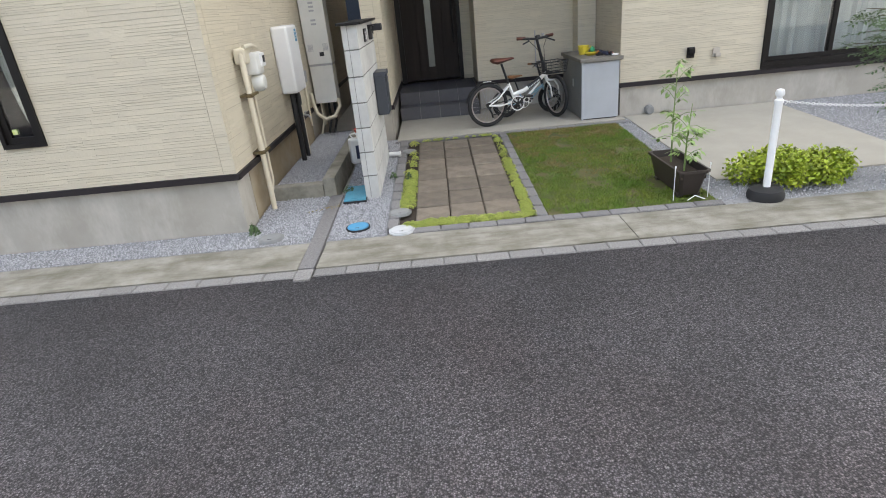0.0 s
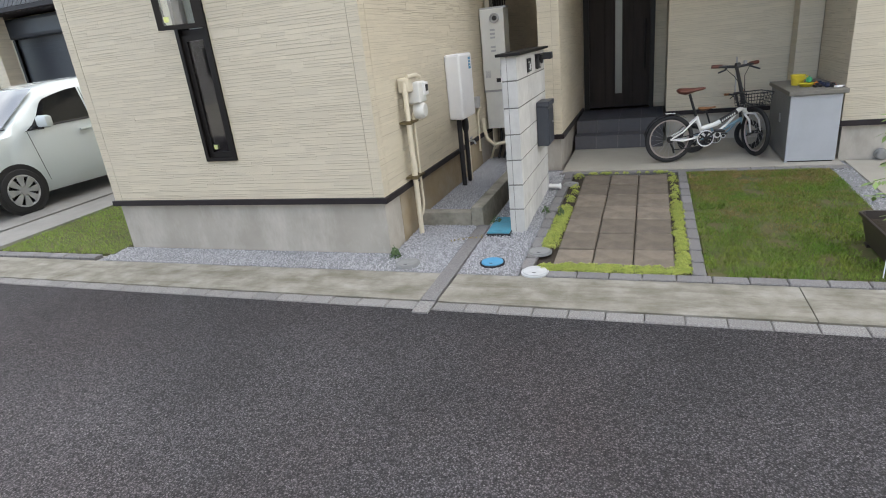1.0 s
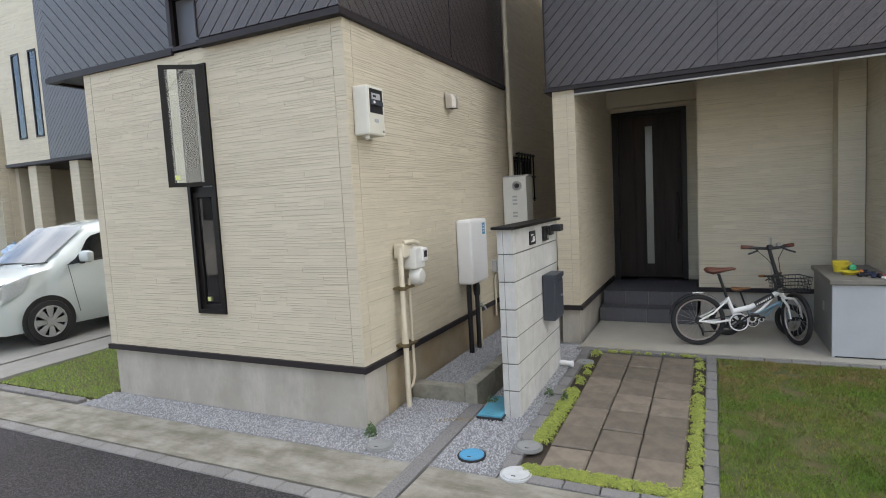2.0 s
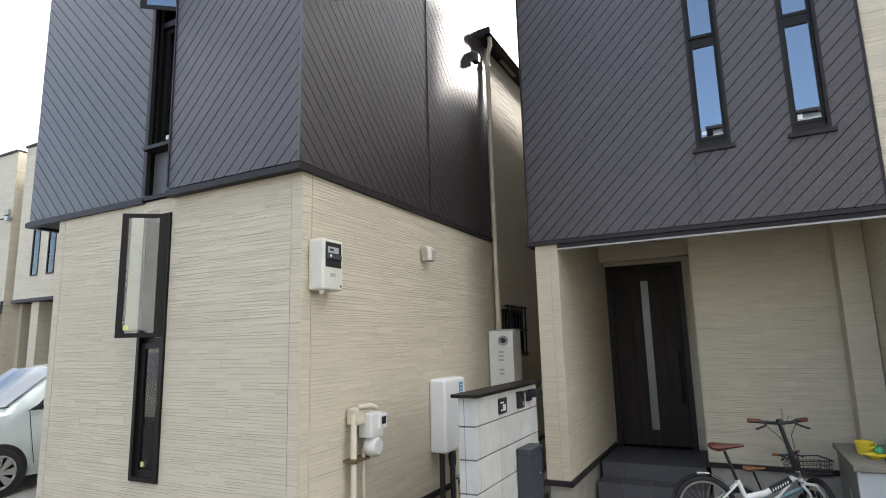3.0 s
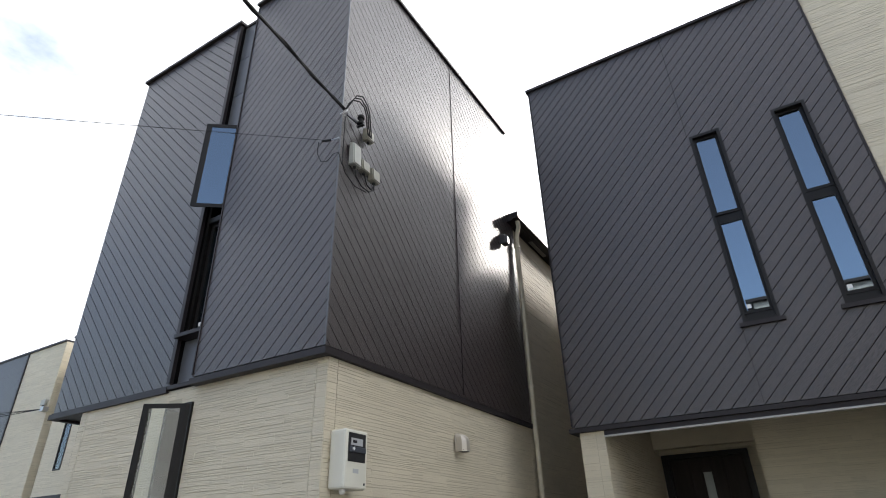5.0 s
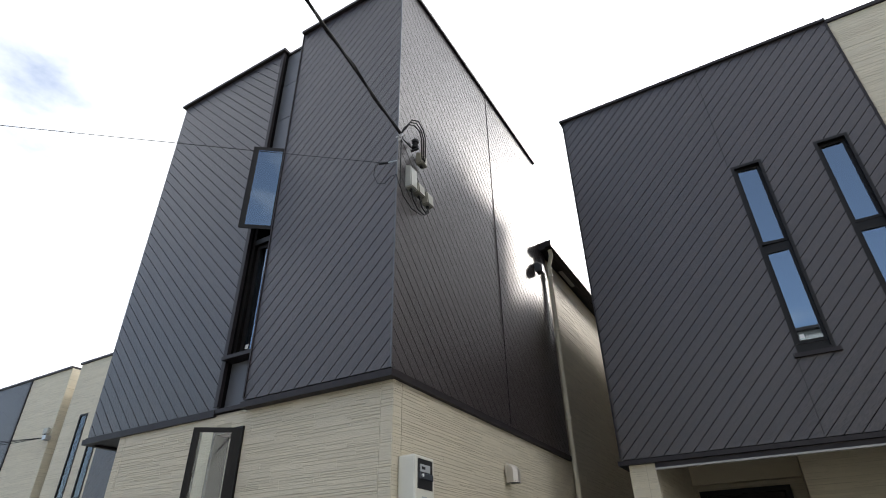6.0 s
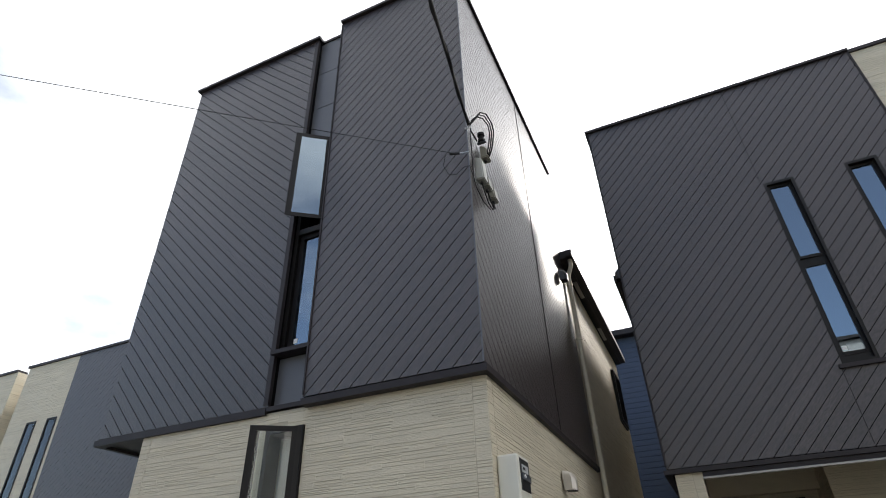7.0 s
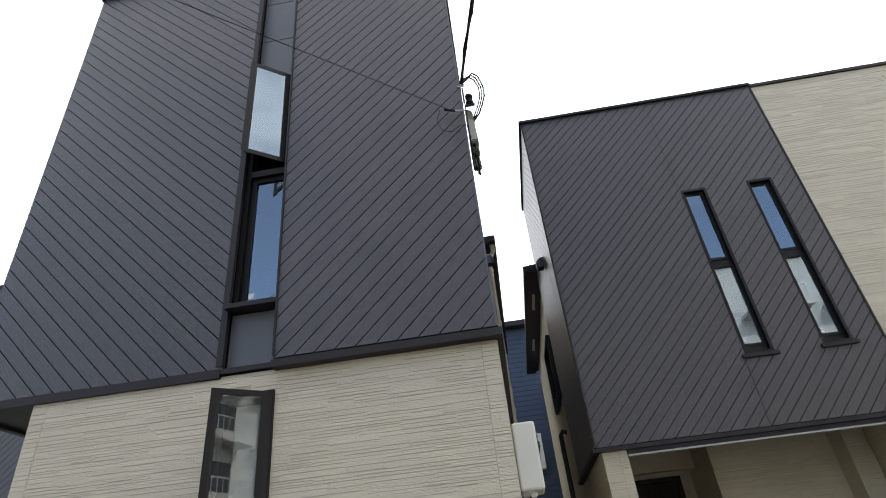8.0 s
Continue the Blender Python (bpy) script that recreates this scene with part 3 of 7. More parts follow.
    win = part("window", B(recess[0], recess[1], 3.74, 3.83, 3.20, 3.235), FRAME, h, "tall narrow window with its top sash open")
    frame_in(RF, recess[0], recess[1], 3.235, 5.22, win)
    bm = bmesh.new()
    fbox(bm, RF, recess[0] + 0.03, recess[1] - 0.03, 4.26, 4.31, -0.09, 0.01)
    part("transom", bm, FRAME, win)
    casement("lower_sash", RF, recess[0] + 0.03, recess[1] - 0.03, 3.265, 4.26, win, 0, inset=0.05, sticker=PLASTIC_WHITE)
    casement("upper_sash", front(3.70), recess[0] + 0.01, recess[1] - 0.015, 4.31, 5.20, win, 38)
    part("curtain", B(recess[0] + 0.04, recess[1] - 0.04, 3.87, 3.88, 3.2, 4.3), CURTAIN, win, "pale curtain")
    sl = bmesh.new()
    fbox(sl, RF, recess[0] - 0.01, recess[1] + 0.03, 3.205, 3.235, 0.0, 0.10)
    part("window_sill", sl, DARK_METAL, win)
    # window strip of the ground floor
    u0, u1, z0, z1 = wins[0]
    win = part("window", B(u0 + 0.03, u1 - 0.03, Y + 0.02, Y + 0.1, 1.735, 1.775), FRAME, h, "tall narrow window with its upper sash swung open")
    frame_in(F, u0, u1, z0, z1, win, w=0.03, proud=0.022)
    casement("lower_sash", F, u0 + 0.03, u1 - 0.03, z0 + 0.03, 1.735, win, 0, frame_w=0.04, inset=0.03, glass=GLASS_PALE, sticker=STICKER)
    casement("upper_sash", front(3.655), u0 + 0.005, u1 - 0.005, 1.775, 2.665, win, 36, frame_w=0.032, glass=GLASS_PALE, sticker=STICKER)
    part("curtain", B(u0 + 0.032, u1 - 0.032, Y + 0.105, Y + 0.112, z0 + 0.032, z1 - 0.032), CURTAIN, win, "pale lace curtain")
    # room floors close the house inside
    part("floor_slab", B(X0 + 0.15, X1 - 0.15, Y + 0.15, YB - 0.15, 2.80, 2.84), ROOM, h)
    part("floor_slab", B(X0 + 0.15, X1 - 0.15, Y + 0.15, YB - 0.15, 0.43, 0.46), ROOM, h)
    part("partition", B(X0 + 0.15, X1 - 0.15, 5.2, 5.3, 0.46, 2.8), ROOM, h)
    part("partition", B(X0 + 0.15, X1 - 0.15, 5.2, 5.3, 2.84, 6.4), ROOM, h)
    # grilled side window
    win = part("window", B(X1 + 0.01, X1 + 0.03, 7.05, 7.75, 1.53, 1.55), FRAME, h, "small side window behind a dark grille")
    frame_in(R, 7.05, 7.75, 1.55, 2.05, win)
    bm = bmesh.new()
    fbox(bm, R, 7.08, 7.72, 1.58, 2.02, -0.05, -0.045)
    part("pane", bm, GLASS, win)
    for i in range(6):
        bm = bmesh.new()
        fbox(bm, R, 7.10 + 0.118 * i, 7.115 + 0.118 * i, 1.50, 2.10, 0.055, 0.07)
        part("grille_bar", bm, FRAME, win)
    for z in (1.52, 1.80, 2.07):
        bm = bmesh.new()
        fbox(bm, R, 7.05, 7.75, z, z + 0.02, 0.04, 0.072)
        part("grille_rail", bm, FRAME, win)
    win = part("window", B(X1 + 0.01, X1 + 0.03, 9.6, 10.2, 3.98, 4.0), FRAME, h, "dark framed side window")
    frame_in(R, 9.6, 10.2, 4.0, 4.8, win, proud=0.05)
    bm = bmesh.new()
    fbox(bm, R, 9.63, 10.17, 4.03, 4.77, -0.05, -0.045)
    part("pane", bm, GLASS, win)
    # eave with its gutter
    eave = part("eave", B(X1 - 0.02, X1 + 0.09, 6.66, YB, 5.22, 5.32), DARK_METAL, h, "dark eave over the side wall")
    bm = bmesh.new()
    box(bm, X1 + 0.09, X1 + 0.17, 6.64, YB, 5.23, 5.31)
    part("eave_gutter", bm, DARK_METAL, eave)
    pieces("soffit_vent", [(X1 + 0.02, X1 + 0.07, y, y + 0.5, 5.212, 5.226) for y in (7.3, 8.9)], STEEL, eave)
    # downpipe
    bm = bmesh.new()
    tube(bm, [(X1 + 0.12, 6.74, 5.23), (X1 + 0.12, 6.75, 5.15), (X1 + 0.06, 6.80, 5.04), (X1 + 0.06, 6.80, 0.2)], 0.027)
    dp = part("downpipe", bm, PLASTIC_IVORY, h, "long beige downpipe on the side wall", smooth=True)
    for z in (1.2, 2.2, 3.2, 4.2, 4.9):
        part("pipe_clip", L([(0.034, 0), (0.034, 0.03)], (X1 + 0.06, 6.80, z)), PLASTIC_IVORY, dp)
    return h


def house_b():
    h = thing("house", "two-storey house with charcoal diagonal cladding over a recessed beige entrance", "house", "row of houses")
    XL, YF, ZB, ZT = -0.66, 6.04, 2.585, 6.46
    XR, XE = 2.08, 7.6
    FB = front(6.055)
    holes = [(0.86, 1.125, 3.24, 5.12), (1.555, 1.82, 3.24, 5.12)]
    core = wall_core("wall", front(YF + 0.014), XL + 0.014, XR, ZB, ZT, GROOVE, h, holes, label="charcoal diagonal board cladding")
    planks(front(YF + 0.014), XL, XR, ZB + 0.017, ZT, 1, PLANK_UP, core, holes, pitch=0.1152, start=2.452)
    ws = wall_core("wall", side_left(XL + 0.014), YF + 0.154, 7.9, ZB, ZT, GROOVE, h, label="charcoal diagonal board cladding")
    planks(side_left(XL + 0.014), YF, 7.9, ZB + 0.03, ZT, 1, PLANK_SIDE_UP, ws)
    pieces("trim", [
        (XL - 0.022, 7.0, YF - 0.022, YF + 0.04, ZB - 0.028, ZB + 0.007),
        (XL - 0.022, XL + 0.03, YF + 0.04, 7.9, ZB - 0.028, ZB + 0.007),
    ], DARK_METAL, h)
    part("fascia", B(-0.39, 2.085, YF + 0.003, YF + 0.03, ZB - 0.068, ZB - 0.029), DARK_METAL, h)
    part("pale_trim", B(-0.39, 2.085, YF - 0.004, YF + 0.03, ZB - 0.083, ZB - 0.069), TRIM_GREY, h, "thin pale trim under the overhang")
    pieces("parapet_cap", [
        (XL - 0.025, XR + 0.005, YF - 0.03, YF + 0.2, ZT, ZT + 0.030),
        (XL - 0.025, XL + 0.16, YF + 0.2, 7.92, ZT, ZT + 0.030),
        (XR + 0.006, XE, YF - 0.01, YF + 0.2, ZT - 0.02, ZT + 0.02),
    ], DARK_METAL, h)
    pieces("corner_trim", [
        (XL - 0.004, XL + 0.006, YF - 0.004, YF + 0.006, ZB + 0.034, ZT),
        (0.84, 0.846, YF - 0.003, YF + 0.01, 5.12, ZT),
        (0.84, 0.846, YF - 0.003, YF + 0.01, ZB + 0.034, 3.2),
        (XR - 0.006, XR + 0.012, YF - 0.006, YF + 0.03, ZB + 0.034, ZT),
    ], DARK_METAL, h)
    for u0, u1, z0, z1 in holes:
        F = front(YF + 0.014)
        win = part("window", B(u0 + 0.02, u1 - 0.02, YF + 0.05, YF + 0.12, 4.19, 4.25), FRAME, h, "tall narrow window reflecting the sky")
        frame_in(F, u0, u1, z0, z1, win, w=0.026, proud=0.016)
        casement("upper_sash", F, u0 + 0.024, u1 - 0.024, 4.25, z1 - 0.026, win, 4 if u0 < 1 else 0, frame_w=0.026, inset=0.06)
        casement("lower_sash", F, u0 + 0.024, u1 - 0.024, z0 + 0.085, 4.19, win, 0, frame_w=0.026, inset=0.06, sticker=PLASTIC_WHITE)
        part("bottom_rail", B(u0 + 0.02, u1 - 0.02, YF + 0.05, YF + 0.12, z0 + 0.026, z0 + 0.084), FRAME, win)
        part("window_sill", B(u0 - 0.03, u1 + 0.03, YF - 0.03, YF + 0.03, z0 - 0.035, z0 - 0.003), DARK_METAL, win)
    # beige upper wall beyond
    wb = wall_core("wall", FB, XR, XE, 2.5, ZT - 0.02, SIDING_BACK, h)
    siding(FB, XR + 0.02, XE, 2.62, ZT - 0.02, wb, edge=(0, 0), seed=21, fine=1.3)
    # entrance walls
    z0 = 0.47
    SW = side_left(-0.60)
    wleft = wall_core("wall", SW, YF + 0.02, 12.0, 0.42, 5.3, SIDING_BACK, h, thick=0.2)
    siding(SW, YF + 0.02, 12.0, z0, 5.3, wleft, edge=(0, 0), seed=22, fine=1.3)
    siding(front(YF + 0.02), -0.605, -0.395, z0, ZB, wleft, edge=(0.0, 0.07), seed=23)
    siding(side_right(-0.395), YF + 0.16, 8.2, z0, 2.8, wleft, edge=(0, 0), seed=24)
    siding(side_right(-0.395), YF + 0.02, YF + 0.158, z0, ZB, wleft, edge=(0, 0), seed=36)
    siding(side_left(2.09), 6.055, 6.198, z0, 2.57, wleft, edge=(0, 0), seed=37)
    siding(front(8.16), -0.39, 0.65, 2.562, 2.8, wleft, edge=(0, 0), seed=38)
    wdoor = wall_core("wall", front(8.16), -0.40, 0.86, 0.42, 2.8, SIDING_BACK, h, [(-0.37, 0.512, 0.42, 2.56)])
    siding(front(8.16), 0.512, 0.66, z0, 2.56, wdoor, edge=(0, 0), seed=25)
    wrec = wall_core("wall", front(7.29), 0.65, 2.2, 0.42, 2.8, SIDING_BACK, h)
    siding(front(7.29), 0.65, 1.88, z0, 2.8, wrec, edge=(0.0, 0.0), seed=26)
    siding(side_left(0.65), 7.29, 8.16, z0, 2.8, wrec, edge=(0, 0), seed=27)
    part("wall", B(0.655, 0.80, 7.43, 8.16, 0.42, 2.8), SIDING_BACK, h)
    pier = part("pier", B(1.87, 2.08, 7.02, 7.29, 0.42, 2.8), SIDING_BACK, h)
    siding(front(7.02), 1.865, 2.08, z0, 2.8, pier, edge=(0, 0), seed=28)
    siding(side_left(1.87), 7.02, 7.29, z0, 2.8, pier, edge=(0, 0), seed=29)
    wr = part("wall", B(2.09, 2.25, 6.20, 7.29, 0.42, 2.8), SIDING_BACK, h)
    siding(side_left(2.09), 6.2, 7.02, z0, 2.8, wr, edge=(0, 0), seed=30)
    big = [(3.60, 5.30, 0.49, 2.35)]
    wfr = wall_core("wall", FB, 2.09, XE, 0.42, 2.58, SIDING_BACK, h, big)
    siding(FB, 2.09, XE, z0, 2.56, wfr, big, edge=(0.0, 0), seed=31)
    # foundation
    pieces("foundation", [
        (-0.585, -0.41, YF + 0.04, 12.0, -0.1, 0.42),
        (0.66, 2.2, 7.305, 7.5, -0.1, 0.42),
        (2.105, XE, 6.075, 6.3, -0.1, 0.42),
        (2.105, 2.3, 6.3, 7.3, -0.1, 0.42),
    ], CONCRETE, h, "grey rendered concrete foundation")
    pieces("drip_band", [
        (-0.622, -0.372, YF - 0.002, YF + 0.03, 0.42, 0.466),
        (-0.41, -0.372, YF + 0.03, 8.1, 0.42, 0.466),
        (-0.622, -0.59, YF + 0.03, 12, 0.42, 0.466),
        (0.625, 2.09, 7.268, 7.30, 0.42, 0.466),
        (2.068, XE, 6.033, 6.07, 0.42, 0.466),
        (2.068, 2.1, 6.07, 7.0, 0.42, 0.466),
    ], DARK_METAL, h, "dark metal drip band over the foundation")
    # porch ceiling, side roof
    part("porch_soffit", B(XL + 0.06, 7.0, YF + 0.154, 8.3, 2.80, 2.83), DARK_METAL, h)
    part("roof", B(-0.66, XE, 7.9, 12.0, 5.3, 5.38), DARK_METAL, h)
    part("roof", B(XL + 0.15, XE, YF + 0.16, 7.9, ZT - 0.25, ZT - 0.2), DARK_METAL, h)
    part("wall", B(XL + 0.15, XE, 7.9, 8.02, 2.6, ZT), SIDING, h)
    part("wall", B(XE - 0.14, XE, YF + 0.2, 12.0, 0, ZT), SIDING, h)
    part("wall", B(-0.5, XE - 0.15, 11.9, 12.0, 0, 5.3), SIDING, h)
    part("floor_slab", B(-0.3, XE - 0.15, YF + 0.2, 11.9, 2.84, 2.88), ROOM, h)
    eave = part("eave", B(-0.76, -0.66, 7.7, 12.1, 5.28, 5.40), DARK_METAL, h, "dark eave over the side wall")
    part("eave_gutter", B(-0.85, -0.76, 7.66, 12.1, 5.28, 5.37), DARK_METAL, eave)
    for y in (8.4, 10.2):
        part("soffit_vent", B(-0.735, -0.695, y, y + 0.55, 5.272, 5.284), STEEL, eave)
    win = part("window", B(-0.66, -0.62, 8.4, 9.3, 3.72, 3.75), FRAME, h, "dark framed side window")
    frame_in(SW, 8.4, 9.3, 3.75, 4.62, win, proud=0.07)
    part("pane", B(-0.63, -0.625, 8.43, 9.27, 3.78, 4.59), GLASS, win)
    part("black_pipe", T([(-0.60, 8.85, 3.36), (-0.66, 8.85, 3.38), (-0.69, 8.85, 3.33), (-0.69, 8.85, 0.2)], 0.032), BLACK_PLASTIC, h, "black drain pipe on the side wall", smooth=True)
    # door
    door = part("door", B(-0.30, 0.46, 8.18, 8.23, 0.44, 2.51), DOOR_WOOD, h, "dark brown entrance door with a narrow glass slit")
    bm = bmesh.new()
    box(bm, -0.37, -0.30, 8.12, 8.25, 0.42, 2.56)
    box(bm, 0.46, 0.512, 8.12, 8.25, 0.42, 2.56)
    box(bm, -0.30, 0.46, 8.12, 8.25, 2.51, 2.56)
    part("door_frame", bm, FRAME, door)
    for a, b in ((-0.28, -0.10), (-0.09, 0.02), (0.125, 0.25), (0.26, 0.445)):
        part("door_board", B(a, b, 8.168, 8.18, 0.46, 2.495, bevel=0.003), DOOR_WOOD, door)
    part("door_glass", B(0.030, 0.115, 8.165, 8.178, 0.62, 2.36), DOOR_GLASS, door, "narrow pale glass slit")
    bm = bmesh.new()
    tube(bm, [(0.40, 8.10, 0.92), (0.40, 8.10, 1.52)], 0.014)
    for z in (0.97, 1.47):
        tube(bm, [(0.40, 8.10, z), (0.40, 8.17, z)], 0.009)
    part("door_handle", bm, FRAME, door, "long dark bar handle", smooth=True)
    # sliding window
    u0, u1, wz0, wz1 = big[0]
    win = part("window", B(u0, u1, 6.03, 6.05, wz0 - 0.02, wz0 + 0.02), FRAME, h, "wide sliding window in a dark bronze frame")
    frame_in(FB, u0, u1, wz0 + 0.021, wz1, win, w=0.035, proud=0.03)
    casement("sash", FB, u0 + 0.036, 4.36, wz0 + 0.057, wz1 - 0.036, win, 0, frame_w=0.045, inset=0.035, glass=GLASS_THIN)
    casement("sash", FB, 4.32, u1 - 0.036, wz0 + 0.057, wz1 - 0.036, win, 0, frame_w=0.045, inset=0.075, glass=GLASS_THIN)
    vs, fs = [], []
    for i in range(61):
        x = u0 + (u1 - u0) * i / 60
        y = 6.20 + 0.022 * math.sin(i * 1.35) + 0.01 * math.sin(i * 3.1)
        vs += [(x, y, wz0), (x, y, wz1)]
        if i:
            fs.append((2 * i - 2, 2 * i, 2 * i + 1, 2 * i - 1))
    raw("curtain", vs, fs, CURTAIN, win, "pale net curtain")
    return h


PLANK_SIDE_UP = plank_mat("dark siding side rising", (45, 0, 0), (1, 4, 1))


def far_house(x0, x1, split, y, zb, zt, yb, label, flip=False):
    """A neighbour of the same build: pale upper wall beside dark diagonal boards, over a recessed porch with piers."""
    h = thing("house", label, "house", "row of houses")
    if flip:
        wp = wall_core("wall", front(y), split, x1, zb, zt, SIDING_BACK, h)
        siding(front(y), split, x1, zb + 0.02, zt, wp, edge=(0, 0), seed=46, fine=1.8)
        part("corner_trim", B(split - 0.06, split, y - 0.03, y, zb, zt), DARK_METAL, h)
    else:
        holes = [(x0 + 0.62, x0 + 0.92, zb + 0.52, zt - 1.30), (x0 + 1.25, x0 + 1.55, zb + 0.52, zt - 1.30)]
        w = wall_core("wall", front(y), x0, split, zb, zt, SIDING_BACK, h, holes)
        siding(front(y), x0, split, zb + 0.02, zt, w, holes, edge=(0, 0), seed=41, fine=1.8)
        for u0, u1, z0, z1 in holes:
            win = part("window", B(u0, u1, y + 0.01, y + 0.08, (z0 + z1) / 2 - 0.02, (z0 + z1) / 2 + 0.02), FRAME, h, "tall narrow dark framed window")
            frame_in(front(y), u0, u1, z0, z1, win, w=0.035, proud=0.015)
            part("pane", B(u0 + 0.035, u1 - 0.035, y + 0.0, y + 0.004, z0 + 0.03, z1 - 0.03), GLASS_PALE, win)
            part("blind", B(u0 + 0.036, u1 - 0.036, y + 0.012, y + 0.02, z0 + 0.036, z1 - 0.036), CURTAIN, win, "pale blind")
    da, db = (x0, split) if flip else (split, x1)
    core = part("wall", B(da, db, y, y + 0.14, zb, zt), GROOVE, h, "charcoal diagonal board cladding")
    planks(front(y), da, db, zb + 0.03, zt, 1, PLANK_UP, core, joined=True)
    pieces("trim", [
        (x0 - 0.03, x1, y - 0.04, y + 0.2, zt, zt + 0.05),
        (x0 - 0.02, x1, y - 0.03, y + 0.06, zb - 0.05, zb + 0.02),
    ], DARK_METAL, h)
    part("porch_soffit", B(x0, x1, y + 0.06, y + 1.6, zb - 0.06, zb - 0.01), DARK_METAL, h)
    sw = part("wall", B(x0, x0 + 0.14, y + 0.14, yb, 0, zt), SIDING_BACK, h)
    siding(side_left(x0), y, yb, 0.4, zt, sw, edge=(0, 0), seed=42, fine=2.2)
    sr = part("wall", B(x1 - 0.14, x1, y + 0.14, yb, 0, zt), SIDING_BACK, h)
    siding(side_right(x1), y, yb, 0.4, zt, sr, edge=(0, 0), seed=44, fine=2.2)
    part("wall", B(x0 + 0.14, x1 - 0.14, yb - 0.14, yb, 0, zt), SIDING, h)
    part("roof", B(x0 + 0.14, x1 - 0.14, y + 0.15, yb - 0.14, zt - 0.2, zt - 0.1), DARK_METAL, h)
    lw = wall_core("wall", front(y + 1.5), x0 + 0.14, x1 - 0.14, 0, zb, SIDING_BACK, h)
    siding(front(y + 1.5), x0 + 0.14, x1 - 0.14, 0.4, zb - 0.06, lw, edge=(0, 0), seed=43, fine=1.8)
    return h


house_1 = house_a()
house_2 = house_b()
house_3 = far_house(-13.6, -7.6, -11.95, 7.9, 2.88, 6.53, 13, "neighbouring two-storey house with beige and charcoal cladding")
house_4 = far_house(-20.5, -14.0, -15.75, 7.9, 2.88, 6.53, 13, "more distant charcoal and beige two-storey house", flip=True)

# ---- yard surfaces ----
def scatter_stones(regions, count, label, seed, size=(0.0032, 0.0072), level=None, material=None, name="gravel"):
    rnd = random.Random(seed)
    areas = [(x1 - x0) * (y1 - y0) for x0, x1, y0, y1 in regions]
    verts, faces = [], []
    for (x0, x1, y0, y1), a in zip(regions, areas):
        for _ in range(int(count * a / sum(areas))):
            x, y, s = rnd.uniform(x0, x1), rnd.uniform(y0, y1), rnd.uniform(*size)
            z = (level if level is not None else zg(y)) + s * rnd.uniform(0.1, 0.7)
            r = Euler((rnd.uniform(0, 6), rnd.uniform(0, 6), rnd.uniform(0, 6))).to_matrix()
            k = len(verts)
            for p in ((1, 0, 0), (-1, 0, 0), (0, 1, 0), (0, -1, 0), (0, 0, 1), (0, 0, -1)):
                q = r @ Vector(p) * s * rnd.uniform(0.65, 1.25)
                verts.append((x + q.x, y + q.y, z + q.z))
            faces += [tuple(k + i for i in f) for f in ((0, 2, 4), (2, 1, 4), (1, 3, 4), (3, 0, 4), (2, 0, 5), (1, 2, 5), (3, 1, 5), (0, 3, 5))]
    ob = raw(name, verts, faces, material or STONE, None, label, "stuff")
    return tagged(ob, category="gravel")


slab("gravel_bed", -1.36, -0.85, 3.372, 4.31, -0.006, GRAVEL_BED, lot)
slab("gravel_bed", -0.75, -0.33, 3.372, 6.0, -0.006, GRAVEL_BED, lot)
slab("gravel_bed", -4.1, -1.36, 3.372, 3.70, -0.006, GRAVEL_BED, lot)
slab("gravel_bed", 1.985, 2.15, 3.372, 6.07, -0.006, GRAVEL_BED, lot)
slab("gravel_bed", 2.15, 8.0, 3.372, 3.84, -0.006, GRAVEL_BED, lot)
slab("gravel_bed", 3.80, 8.0, 3.84, 6.07, -0.006, GRAVEL_BED, lot)
slab("concrete_pad", 2.15, 3.80, 3.84, 6.05, 0.006, SLAB, lot, "pale cast concrete pad")
slab("boundary_strip", -0.85, -0.75, 2.95, 4.30, 0.006, EDGING, lot)
slab("boundary_strip", -0.85, -0.75, 2.80, 2.945, 0.0, KERB, lot)
scatter_stones([(-1.35, -0.86, 3.38, 4.30), (-0.74, -0.34, 3.38, 5.9), (-4.05, -1.36, 3.38, 3.67)], 25000, "blue-grey crushed stone beside the houses", 11)
scatter_stones([(1.99, 2.14, 3.45, 6.0), (2.14, 4.0, 3.39, 3.83), (3.81, 5.5, 3.85, 6.0)], 13000, "blue-grey crushed stone round the concrete pad", 12)

# gutter edge blocks, each its own piece
def block_mesh(name, lx, ly, lz, bevel=0.006, material=None):
    bm = B(-lx / 2, lx / 2, -ly / 2, ly / 2, -lz, 0)
    es = [e for e in bm.edges if all(v.co.z > -1e-6 for v in e.verts)]
    bmesh.ops.bevel(bm, geom=es, offset=bevel, segments=1, affect="EDGES")
    bmesh.ops.recalc_face_normals(bm, faces=bm.faces[:])
    me = bpy.data.meshes.new(name)
    bm.to_mesh(me)
    bm.free()
    me.materials.append(material or KERB)
    return me


rb = random.Random(7)
def lay(name, me, x, y, parent, lift=0.0, rz=0.0, tilt=0.6):
    ob = new(name, me)
    slope = math.degrees(math.atan(0.036)) if 3.4 < y < 5.9 else 0
    ob.matrix_world = pose(x, y, zg(y) + lift + rb.uniform(-0.0015, 0.0015), slope + rb.uniform(-tilt, tilt), rb.uniform(-tilt, tilt), rz + rb.uniform(-0.4, 0.4))
    ob.parent = parent
    return ob


